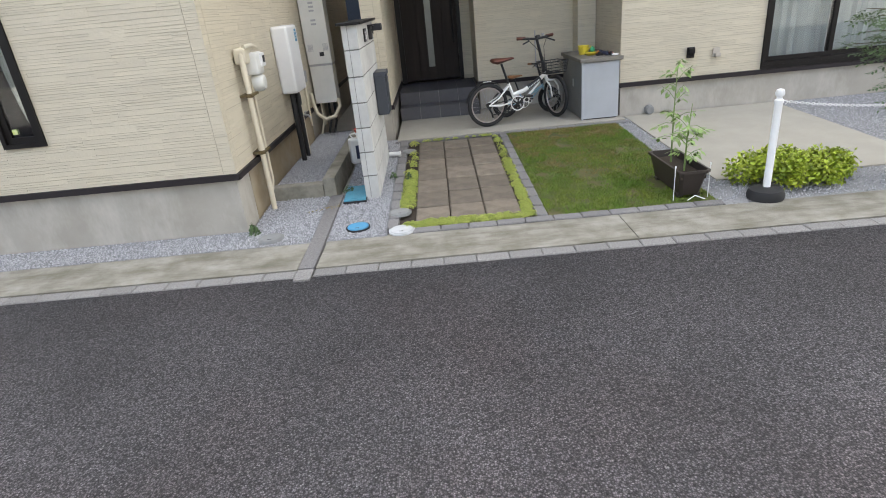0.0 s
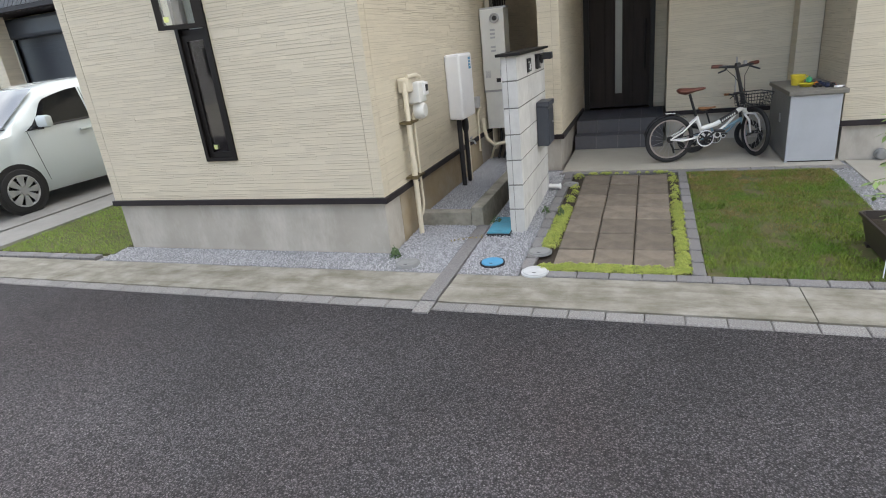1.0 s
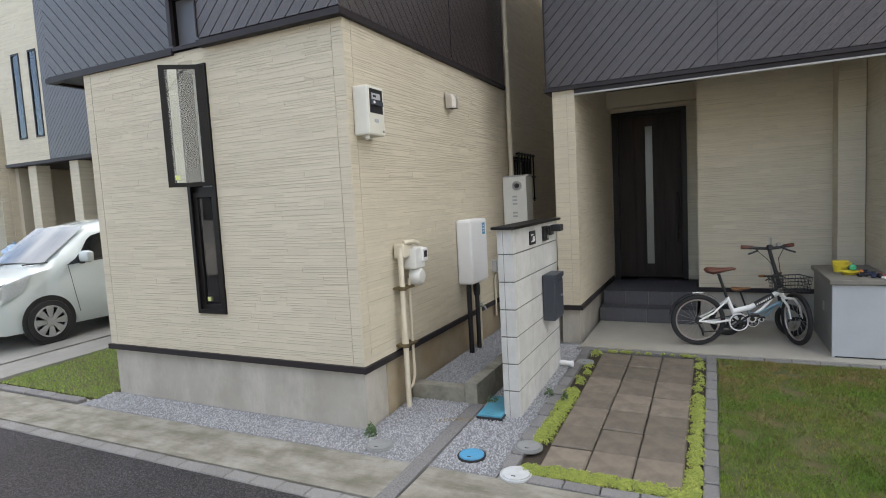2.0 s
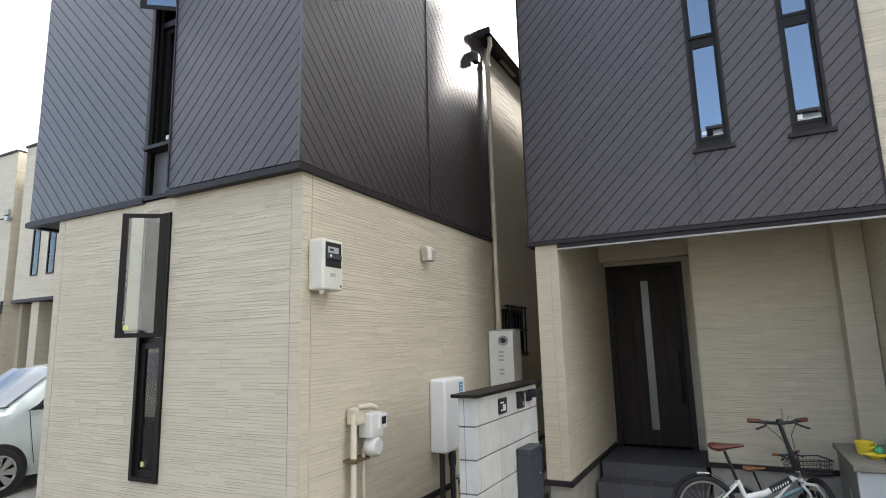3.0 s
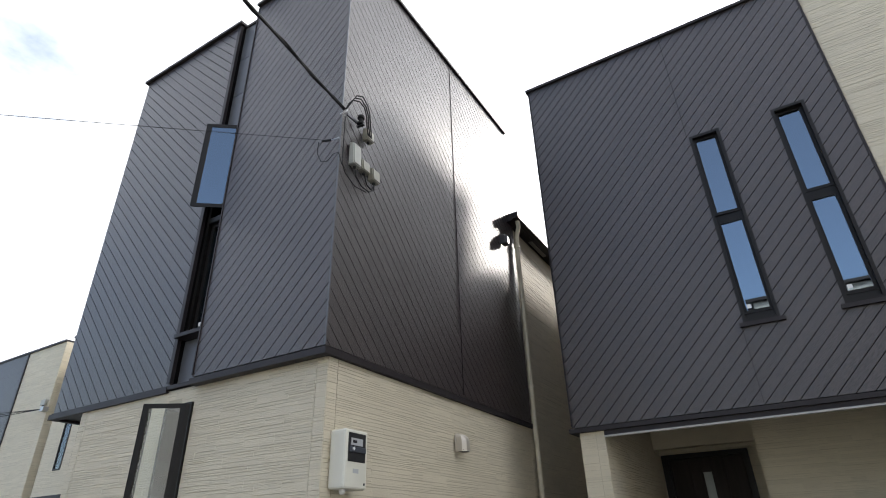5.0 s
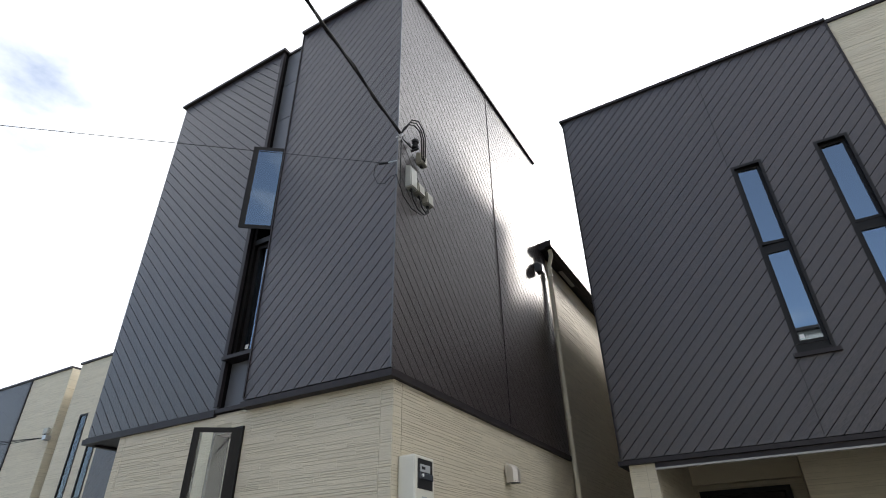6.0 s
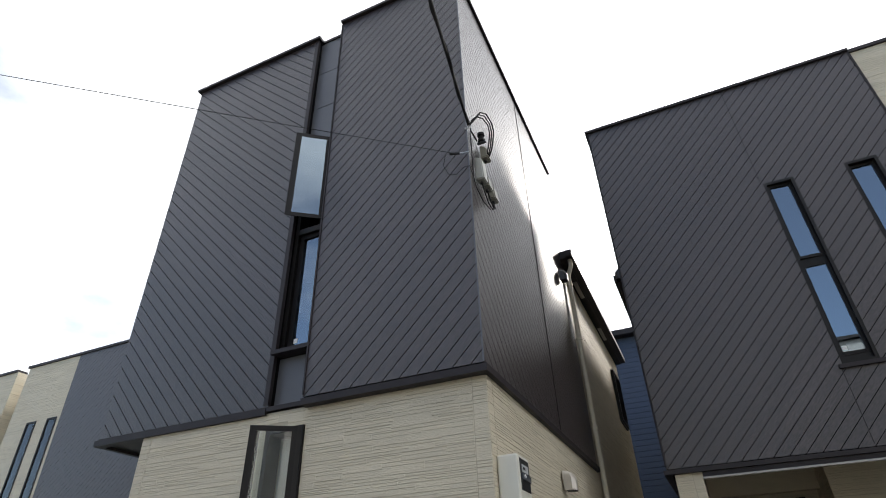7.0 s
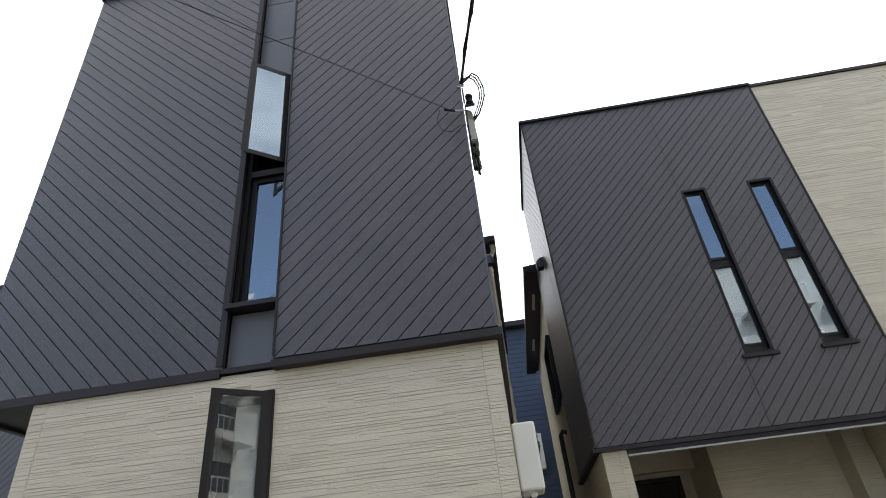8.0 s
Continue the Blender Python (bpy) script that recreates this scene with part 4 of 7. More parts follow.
kerb_me = block_mesh("kerb_block", 0.1965, 0.094, 0.1)
for i in range(62):
    x = -0.955 - 0.2 * i if i < 28 else -0.645 + 0.2 * (i - 28)
    lay("kerb_block", kerb_me, x, 2.90, gutter, -0.004)
edge_me = block_mesh("edging_block", 0.19, 0.078, 0.1, material=EDGING)
for i in range(11):
    lay("edging_block", edge_me, -0.05 + 0.195 * i, 3.413, lot, 0.012)
for i in range(13):
    lay("edging_block", edge_me, -0.30 + 0.195 * i, 5.81, lot, 0.010)
for i in range(12):
    lay("edging_block", edge_me, 0.765, 3.56 + 0.195 * i, lot, 0.012, rz=90)
for i in range(13):
    lay("edging_block", edge_me, -0.29, 3.56 + 0.195 * i, lot, 0.012, rz=90)
edge2 = block_mesh("edging_block", 0.19, 0.09, 0.1, material=EDGING)
for i in range(10):
    lay("edging_block", edge2, -4.25 - 0.2 * i, 3.44, lot, 0.012)

# paved path
slab("path_bed", -0.25, 0.725, 3.455, 5.77, -0.022, SOIL, lot)
paver_me = block_mesh("paver", 0.2490, 0.2985, 0.06, bevel=0.009, material=PAVER)
for i in range(3):
    for j in range(7):
        lay("paver", paver_me, -0.004 + 0.256 * i, 3.675 + 0.309 * j, lot, 0.012 + rb.uniform(-0.004, 0.004), tilt=0.8)

# porch slab and steps
porch = tagged(part("porch", B(-0.37, 2.10, 5.85, 8.12, -0.05, 0.118, bevel=0.004), SLAB), "grey cast concrete porch slab at the entrance", "porch", kind="structure")
STEP_EDGE = 0.62
for k, (y0, y1, z0, z1) in enumerate(((6.95, 8.12, 0.118, 0.262), (7.20, 8.12, 0.262, 0.41))):
    part("step_core", B(-0.372, STEP_EDGE, y0 + 0.012, y1, z0, z1 + 0.006), GROUT, porch)
    nx = 4
    w = (STEP_EDGE + 0.372) / nx
    for i in range(nx):
        x = -0.372 + w * i
        part("tile", B(x + 0.0025, x + w - 0.0025, y0, y0 + 0.014, z0 + 0.003, z1 + 0.01, bevel=0.0015), TILE_DARK, porch)
        rows = 1 if k == 0 else 3
        for j in range(rows):
            ya, yb = y0 + 0.016 + j * 0.302, min(y0 + 0.016 + (j + 1) * 0.302 - 0.003, y1)
            part("tile", B(x + 0.0025, x + w - 0.0025, ya, yb, z1, z1 + 0.01), TILE_DARK, porch)

# ---- planting ----
LEAF_LAWN = mat("lawn grass", (0.078, 0.175, 0.006), 0.6, var=1.0, scale=3.4, colour2=(0.155, 0.21, 0.012), island=0.45, stain=0.4, stain_scale=2.2, stain_colour=(0.19, 0.16, 0.05))
LEAF_DRY = mat("dry lawn grass", (0.27, 0.195, 0.07), 0.7, var=0.9, scale=3, colour2=(0.15, 0.14, 0.035), island=0.35)
LEAF_LAWN2 = mat("bright lawn grass", (0.20, 0.32, 0.03), 0.6, var=0.7, scale=4, colour2=(0.24, 0.34, 0.05), island=0.3)
LEAF_LIME = mat("lime sedum", (0.40, 0.43, 0.10), 0.6, var=0.8, scale=18, colour2=(0.22, 0.30, 0.045), island=0.3)
LEAF_BUSH = mat("yellow-green leaves", (0.37, 0.43, 0.035), 0.5, var=1.0, scale=9, colour2=(0.19, 0.28, 0.02), island=0.4)
LEAF_PLANT = mat("fresh green leaves", (0.19, 0.30, 0.085), 0.5, var=0.6, scale=14, colour2=(0.26, 0.36, 0.12), island=0.3)
LEAF_DARK = mat("dark green leaves", (0.055, 0.10, 0.035), 0.5, var=0.6, scale=14, colour2=(0.09, 0.15, 0.05), island=0.35)
STEM = mat("green stem", (0.16, 0.24, 0.07), 0.6, var=0.4, scale=20)
BARK = mat("grey-brown bark", (0.13, 0.10, 0.075), 0.85, var=0.7, scale=20, bump=0.5, bump_scale=40)
LAWN_SOIL = mat("lawn soil", (0.05, 0.07, 0.014), 0.95, var=0.9, scale=9, colour2=(0.11, 0.085, 0.04))


def grass(x0, x1, y0, y1, count, material, label, seed, tall=(0.007, 0.020), ramp=False, patchy=0.0):
    """Single blades; with patchy they gather where a slow noise is high, so that worn and lush patches show."""
    rnd = random.Random(seed)
    verts, faces = [], []
    for _ in range(count):
        x, y = rnd.uniform(x0, x1), y0 + (y1 - y0) * (rnd.random() ** 0.38 if ramp else rnd.random())
        thin = noise.noise(Vector((x * 2.1, y * 2.1, seed)))
        clump = noise.noise(Vector((x * 4.3, y * 4.3, 7.0 + seed))) + 0.5 * noise.noise(Vector((x * 13, y * 13, seed)))
        if rnd.random() < patchy * (0.5 - 2.2 * clump):
            continue
        h = rnd.uniform(*tall) * (1 + 0.5 * thin)
        a, lean = rnd.uniform(0, 6.3), rnd.uniform(0.2, 1.1) * h
        w = rnd.uniform(0.0011, 0.0024)
        z = zg(y)
        k = len(verts)
        dx, dy = math.cos(a), math.sin(a)
        verts += [(x - dy * w, y + dx * w, z), (x + dy * w, y - dx * w, z), (x + dx * lean, y + dy * lean, z + h)]
        faces.append((k, k + 1, k + 2))
    return tagged(raw("grass", verts, faces, material, None, label, "stuff"), category="grass")


slab("lawn_bed", 0.81, 1.98, 3.46, 5.765, 0.0, LAWN_SOIL, lot)
grass(0.80, 1.985, 3.455, 5.765, 95000, LEAF_LAWN, "short green lawn in front of the porch", 31, patchy=0.7)
grass(0.82, 1.97, 4.3, 5.765, 36000, LEAF_DRY, "straw-brown worn grass near the porch", 33, ramp=True, patchy=0.9)
grass(0.90, 1.7, 4.1, 4.9, 5000, LEAF_DRY, "straw-brown worn patch in the lawn", 34, patchy=0.9)
slab("lawn_bed", -5.6, -4.06, 3.52, 7.0, 0.0, LAWN_SOIL, lot)
grass(-5.6, -4.06, 3.50, 6.5, 26000, LEAF_LAWN2, "bright green lawn strip beside the driveway", 32, (0.012, 0.030))


def clump_leaves(name, centres, material, label, category, seed, leaf=(0.0035, 0.0075), per=40):
    """Low cushions of small fleshy leaves."""
    rnd = random.Random(seed)
    verts, faces = [], []
    for cx, cy, r, h in centres:
        for _ in range(per):
            a, q = rnd.uniform(0, 6.3), math.sqrt(rnd.random())
            x, y = cx + r * q * math.cos(a), cy + r * q * math.sin(a)
            z = zg(y) + 0.004 + h * (1 - q * q) * rnd.uniform(0.5, 1.1)
            s = rnd.uniform(*leaf)
            m = Euler((rnd.uniform(-0.9, 0.9), rnd.uniform(-0.9, 0.9), rnd.uniform(0, 6.3))).to_matrix()
            k = len(verts)
            for p in ((-1, 0, 0), (0, -0.6, 0.25), (1, 0, 0.1), (0, 0.6, 0.25), (0, 0, 0.7)):
                v = m @ (Vector(p) * s)
                verts.append((x + v.x, y + v.y, z + v.z))
            faces += [(k, k + 1, k + 4), (k + 1, k + 2, k + 4), (k + 2, k + 3, k + 4), (k + 3, k, k + 4)]
    return tagged(raw(name, verts, faces, material, None, label, "stuff"), category=category)


rs = random.Random(5)
sed = []
for i in range(170):
    sed.append((rs.uniform(-0.2, 0.70), rs.uniform(3.47, 3.555), rs.uniform(0.025, 0.045), rs.uniform(0.012, 0.028)))
for i in range(230):
    y = rs.uniform(3.5, 5.7)
    if y < 4.85 or rs.random() < 0.25:
        sed.append((rs.uniform(0.655, 0.71), y, rs.uniform(0.022, 0.04), rs.uniform(0.015, 0.035)))
for i in range(130):
    y = rs.uniform(3.85, 4.75)
    sed.append((rs.uniform(-0.235, -0.15), y, rs.uniform(0.024, 0.042), rs.uniform(0.018, 0.035)))
for y in (4.9, 4.98, 5.15, 5.3, 5.62, 5.70):
    for i in range(3):
        sed.append((-0.185 + rs.uniform(-0.03, 0.03), y + rs.uniform(-0.03, 0.03), 0.035, 0.035))
for i in range(22):
    sed.append((rs.uniform(-0.2, 0.65), rs.uniform(5.75, 5.775), 0.022, 0.02))
clump_leaves("sedum", sed, LEAF_LIME, "lime green creeping sedum round the paved path", "ground cover", 41, per=60)
clump_leaves("weed", [(-1.31, 3.62, 0.04, 0.05), (-1.33, 3.66, 0.03, 0.07)], LEAF_DARK, "small dark green weed at the foundation corner", "weed", 42, leaf=(0.008, 0.018), per=60)
clump_leaves("weed", [(-0.71, 4.36, 0.05, 0.05), (-0.34, 4.60, 0.035, 0.06), (-0.20, 4.52, 0.03, 0.06)], LEAF_DARK, "dark green weeds by the gate pillar", "weed", 43, leaf=(0.008, 0.016), per=50)
clump_leaves("weed", [(x, 4.42 + 0.02 * x, 0.02, 0.03) for x in (-1.2, -1.0)] + [(-0.95 + 0.05 * i, 3.95 + 0.02 * i, 0.03, 0.02) for i in range(5)], LEAF_DRY, "dry brown weeds in the gravel", "weed", 44, leaf=(0.004, 0.010), per=14)


def leaf_quads(points, size, rnd, flat=0.6):
    """Pointed leaves, each two folded quads, at the given points."""
    verts, faces = [], []
    for p in points:
        s = rnd.uniform(*size)
        m = Euler((rnd.uniform(-flat, flat), rnd.uniform(-flat, flat), rnd.uniform(0, 6.3))).to_matrix()
        k = len(verts)
        for q in ((0, 0, 0), (0.5, -0.33, 0.06), (1, 0, -0.12), (0.5, 0.33, 0.06), (0.5, 0, -0.02)):
            v = m @ (Vector(q) * s) + Vector(p)
            verts.append(tuple(v))
        faces += [(k, k + 1, k + 4), (k + 1, k + 2, k + 4), (k + 2, k + 3, k + 4), (k + 3, k, k + 4)]
    return verts, faces


def bush():
    t = thing("bush", "low rounded bush with yellow-green leaves in the gravel", "bush", at=(2.62, 3.72, zg(3.72)))
    rnd = random.Random(51)
    pts = []
    lumps = []
    for _ in range(38):
        a, q = rnd.uniform(0, 6.3), math.sqrt(rnd.random())
        lumps.append((0.37 * q * math.cos(a), 0.20 * q * math.sin(a), rnd.uniform(0.05, 0.08 + 0.11 * (1 - q * q)), rnd.uniform(0.07, 0.12)))
    for lx, ly, lz, r in lumps:
        for _ in range(300):
            d = Vector((rnd.gauss(0, 1), rnd.gauss(0, 1), rnd.gauss(0.3, 1))).normalized() * r * rnd.uniform(0.55, 1.1)
            if lz + d.z > 0.015:
                pts.append((lx + d.x, ly + d.y, lz + d.z))
    raw("foliage", *leaf_quads(pts, (0.016, 0.038), rnd, 1.1), LEAF_BUSH, t, kind="stuff")
    for i in range(9):
        a = i * 0.7
        part("stem", T([(0.03 * math.cos(a), 0.03 * math.sin(a), 0), (0.16 * math.cos(a), 0.09 * math.sin(a), 0.10), (0.27 * math.cos(a), 0.15 * math.sin(a), 0.19)], [0.006, 0.004, 0.002], sides=6), BARK, t)


bush()


def frond(base, tip, rnd, pairs=6, size=0.035):
    """A compound leaf: a thin rib with leaflets in pairs."""
    base, tip = Vector(base), Vector(tip)
    d = tip - base
    side = d.cross(Vector((0, 0, 1))).normalized()
    verts, faces = [], []
    for i in range(1, pairs + 1):
        p = base + d * (i / pairs)
        for sgn in (-1, 1):
            o = (side * sgn + d.normalized() * 0.5).normalized()
            up = Vector((0, 0, rnd.uniform(-0.35, 0.15)))
            s = size * rnd.uniform(0.75, 1.15)
            k = len(verts)
            w = d.normalized() * s * 0.28
            verts += [tuple(v) for v in (p, p + (o + up) * s * 0.5 - w, p + (o + up * 1.6) * s, p + (o + up) * s * 0.5 + w)]
            faces.append((k, k + 1, k + 2, k + 3))
    return verts, faces


def small_tree():
    t = thing("tree", "slender young tree with dark feathery compound leaves", "tree", at=(3.24, 3.55, zg(3.55)))
    rnd = random.Random(61)
    line = [(0, 0, -0.02), (0.03, 0.01, 0.35), (0.06, 0.03, 0.8), (0.08, 0.05, 1.25), (0.13, 0.06, 1.7)]
    part("trunk", T(line, [0.03, 0.026, 0.022, 0.016, 0.008]), BARK, t, smooth=True)
    allv, allf = [], []
    for i in range(27):
        h = rnd.uniform(0.45, 1.7)
        a = rnd.uniform(2.2, 4.6) if i % 2 else rnd.uniform(0, 6.3)
        ln = rnd.uniform(0.2, 0.48)
        b = Vector((0.09 * h / 1.7, 0.04, h))
        tip = b + Vector((math.cos(a) * ln, math.sin(a) * ln, rnd.uniform(-0.05, 0.2)))
        part("branch", T([b, (b + tip) / 2 + Vector((0, 0, 0.04)), tip], [0.007, 0.005, 0.002], sides=5), BARK, t)
        for j in range(8):
            q = b + (tip - b) * (0.30 + 0.1 * j)
            c = a + rnd.uniform(-1.1, 1.1)
            e = q + Vector((math.cos(c) * 0.13, math.sin(c) * 0.13, rnd.uniform(-0.09, 0.02)))
            v, f = frond(q, e, rnd)
            o = len(allv)
            allv += v
            allf += [tuple(o + k for k in g) for g in f]
    raw("crown", allv, allf, LEAF_DARK, t, kind="stuff")


small_tree()


def low_wall(boxes, label):
    t = thing("retaining_wall", label, "low wall")
    for b in boxes:
        part("wall_block", B(*b, bevel=0.004), CURB_OLD, t)
    return t


CURB_OLD = mat("weathered curb concrete", (0.30, 0.285, 0.24), 0.9, var=0.8, scale=8, colour2=(0.19, 0.18, 0.145), bump=0.4, bump_scale=90, stain=0.5, stain_scale=4, stain_colour=(0.10, 0.10, 0.075))
low_wall([(-1.355, -0.91, 4.31, 4.41, -0.02, 0.155)] + [(-0.905, -0.805, 4.30 + 0.402 * i, 4.70 + 0.402 * i, -0.02, 0.20) for i in range(6)], "weathered concrete kerb wall round a raised gravel bed")
part("raised_bed", B(-1.36, -0.9, 4.41, 6.72, -0.02, 0.115), GRAVEL_BED, lot)
scatter_stones([(-1.35, -0.92, 4.42, 6.6)], 10000, "grey crushed stone in the raised bed", 13, level=0.118)

# covers let into the ground
def lid(name, x, y, r, material, label):
    t = thing(name, label, "manhole cover", "ground covers", at=(x, y, zg(y)))
    part("rim", L([(r + 0.006, 0.0), (r + 0.006, 0.012), (r, 0.014), (r - 0.002, 0.010), (0.0, 0.010)], sides=32), material if material is not BLUE else BLACK_PLASTIC, t)
    part("plate", L([(r - 0.006, 0.006), (r - 0.006, 0.017), (r - 0.014, 0.020), (0.02, 0.020), (0.0, 0.018)], sides=32), material, t)
    part("slot", B(-0.012, 0.012, -r * 0.55 - 0.004, -r * 0.55 + 0.004, 0.018, 0.0215), BLACK_PLASTIC, t)


LID_WHITE = mat("weathered white resin lid", (0.52, 0.535, 0.54), 0.6, var=0.5, scale=16, stain=0.3, stain_scale=12, stain_colour=(0.33, 0.33, 0.32))
LID_GREY = mat("grey resin lid", (0.25, 0.255, 0.25), 0.7, var=0.6, scale=18, bump=0.3, bump_scale=120)
lid("manhole_cover", -0.545, 3.56, 0.082, BLUE, "round bright blue plastic inspection cover in gravel")
lid("manhole_cover", -0.225, 3.435, 0.085, LID_WHITE, "round white plastic inspection cover by the gutter")
lid("manhole_cover", -1.16, 3.50, 0.085, LID_GREY, "round grey inspection cover in the gravel")
lid("manhole_cover", -0.25, 3.765, 0.08, LID_GREY, "round grey inspection cover beside the path")
lid("manhole_cover", -0.235, 5.42, 0.07, LID_GREY, "round grey inspection cover near the porch")
mb = thing("meter_cover", "rectangular teal plastic water meter cover in gravel", "meter cover", "ground covers", at=(-0.645, 4.27, zg(4.27)), rz=2)
part("frame", B(-0.085, 0.105, -0.20, 0.20, -0.02, 0.012, bevel=0.003), BLACK_PLASTIC, mb)
part("lid", B(-0.078, 0.098, -0.193, 0.193, 0.010, 0.024, bevel=0.004), TEAL, mb)
part("handle", B(-0.02, 0.04, -0.17, -0.15, 0.022, 0.028), TEAL, mb)

# ---- gate pillar with its fittings ----
def gate_pillar():
    x0, x1, y0 = -0.545, -0.43, 4.165
    t = thing("gate_pillar", "slim pillar wall of pale concrete blocks with a dark cap", "gate pillar")
    zb = zg(4.16)
    part("mortar_core", B(x0 + 0.004, x1 - 0.004, y0 + 0.004, y0 + 1.17, zb - 0.03, 1.352), MORTAR, t)
    for j in range(7):
        z0 = zb + 0.191 * j - (0.02 if j == 0 else 0)
        z1 = zb + 0.191 * (j + 1) - 0.009
        part("end_block", B(x0, x0 + 0.040, y0, y0 + 0.06, z0, z1, bevel=0.003), BLOCK, t)
        part("end_block", B(x0 + 0.043, x1, y0, y0 + 0.06, z0, z1, bevel=0.003), BLOCK, t)
        ys = (y0 + 0.062, y0 + 0.39, y0 + 0.78, y0 + 1.17)
        for a, b in zip(ys, ys[1:]):
            part("block", B(x0, x1, a, b - 0.002, z0, z1, bevel=0.002), BLOCK, t)
    part("cap", B(x0 - 0.03, x1 + 0.035, y0 - 0.035, y0 + 1.20, 1.352, 1.372, bevel=0.004), FRAME, t, "thin dark metal cap")
    m = thing("mailbox", "slate grey steel mailbox fixed to the gate pillar", "mailbox", at=(x1, 4.96, 0.74))
    part("body", B(0.002, 0.10, -0.13, 0.13, -0.16, 0.20, bevel=0.008), SLATE_PAINT, m)
    part("door", B(0.098, 0.106, -0.118, 0.118, -0.148, 0.145, bevel=0.003), SLATE_PAINT, m)
    part("flap", B(0.004, 0.112, -0.134, 0.134, 0.165, 0.205, bevel=0.006), SLATE_PAINT, m)
    part("lock", L([(0.010, 0.0), (0.010, 0.008)], (0.106, 0.05, 0.02), axis="x", sides=12), STEEL, m)
    p = thing("nameplate", "small black nameplate with unreadable pale marks", "nameplate", at=(x1, 4.60, 1.26))
    part("plate", B(0.002, 0.012, -0.07, 0.07, -0.05, 0.05, bevel=0.002), BLACK_PLASTIC, p)
    for a, b, c, d in ((-0.05, 0.01, 0.018, 0.026), (-0.01, 0.04, -0.03, 0.008), (0.002, 0.012, -0.036, 0.012), (-0.045, -0.02, -0.03, -0.02)):
        part("mark", B(0.0122, 0.0135, a, b, c, d), PLASTIC_WHITE, p)
    i = thing("intercom", "black doorbell intercom on the gate pillar", "intercom", at=(x1, 4.93, 1.27))
    part("hood", B(0.002, 0.05, -0.06, 0.06, 0.045, 0.055, bevel=0.002), BLACK_PLASTIC, i)
    part("panel", B(0.002, 0.03, -0.05, 0.05, -0.06, 0.045, bevel=0.004), BLACK_PLASTIC, i)
    part("lens", L([(0.011, 0), (0.009, 0.006)], (0.03, -0.015, 0.015), axis="x", sides=14), GLASS_PALE, i)
    part("button", B(0.03, 0.034, 0.0, 0.03, -0.045, -0.015, bevel=0.002), STEEL, i)
    lt = thing("wall_lamp", "small black lamp bracket on the gate pillar", "lamp", at=(x1, 5.13, 1.28))
    part("bracket", B(0.002, 0.02, -0.05, 0.05, -0.04, 0.04, bevel=0.003), BLACK_PLASTIC, lt)
    part("shade", B(0.02, 0.10, -0.055, 0.055, -0.01, 0.045, bevel=0.006), BLACK_PLASTIC, lt)
    pt = thing("pipe_end", "white plastic pipe stub at the pillar foot", "pipe", at=(-0.38, 5.28, zg(5.28) + 0.035))
    part("stub", T([(-0.04, 0, 0), (0.06, -0.02, 0.0)], 0.022), PLASTIC_WHITE, pt)
    part("cap", L([(0.027, 0), (0.027, 0.02)], (0.055, -0.02, 0), axis="x"), PLASTIC_WHITE, pt)


gate_pillar()

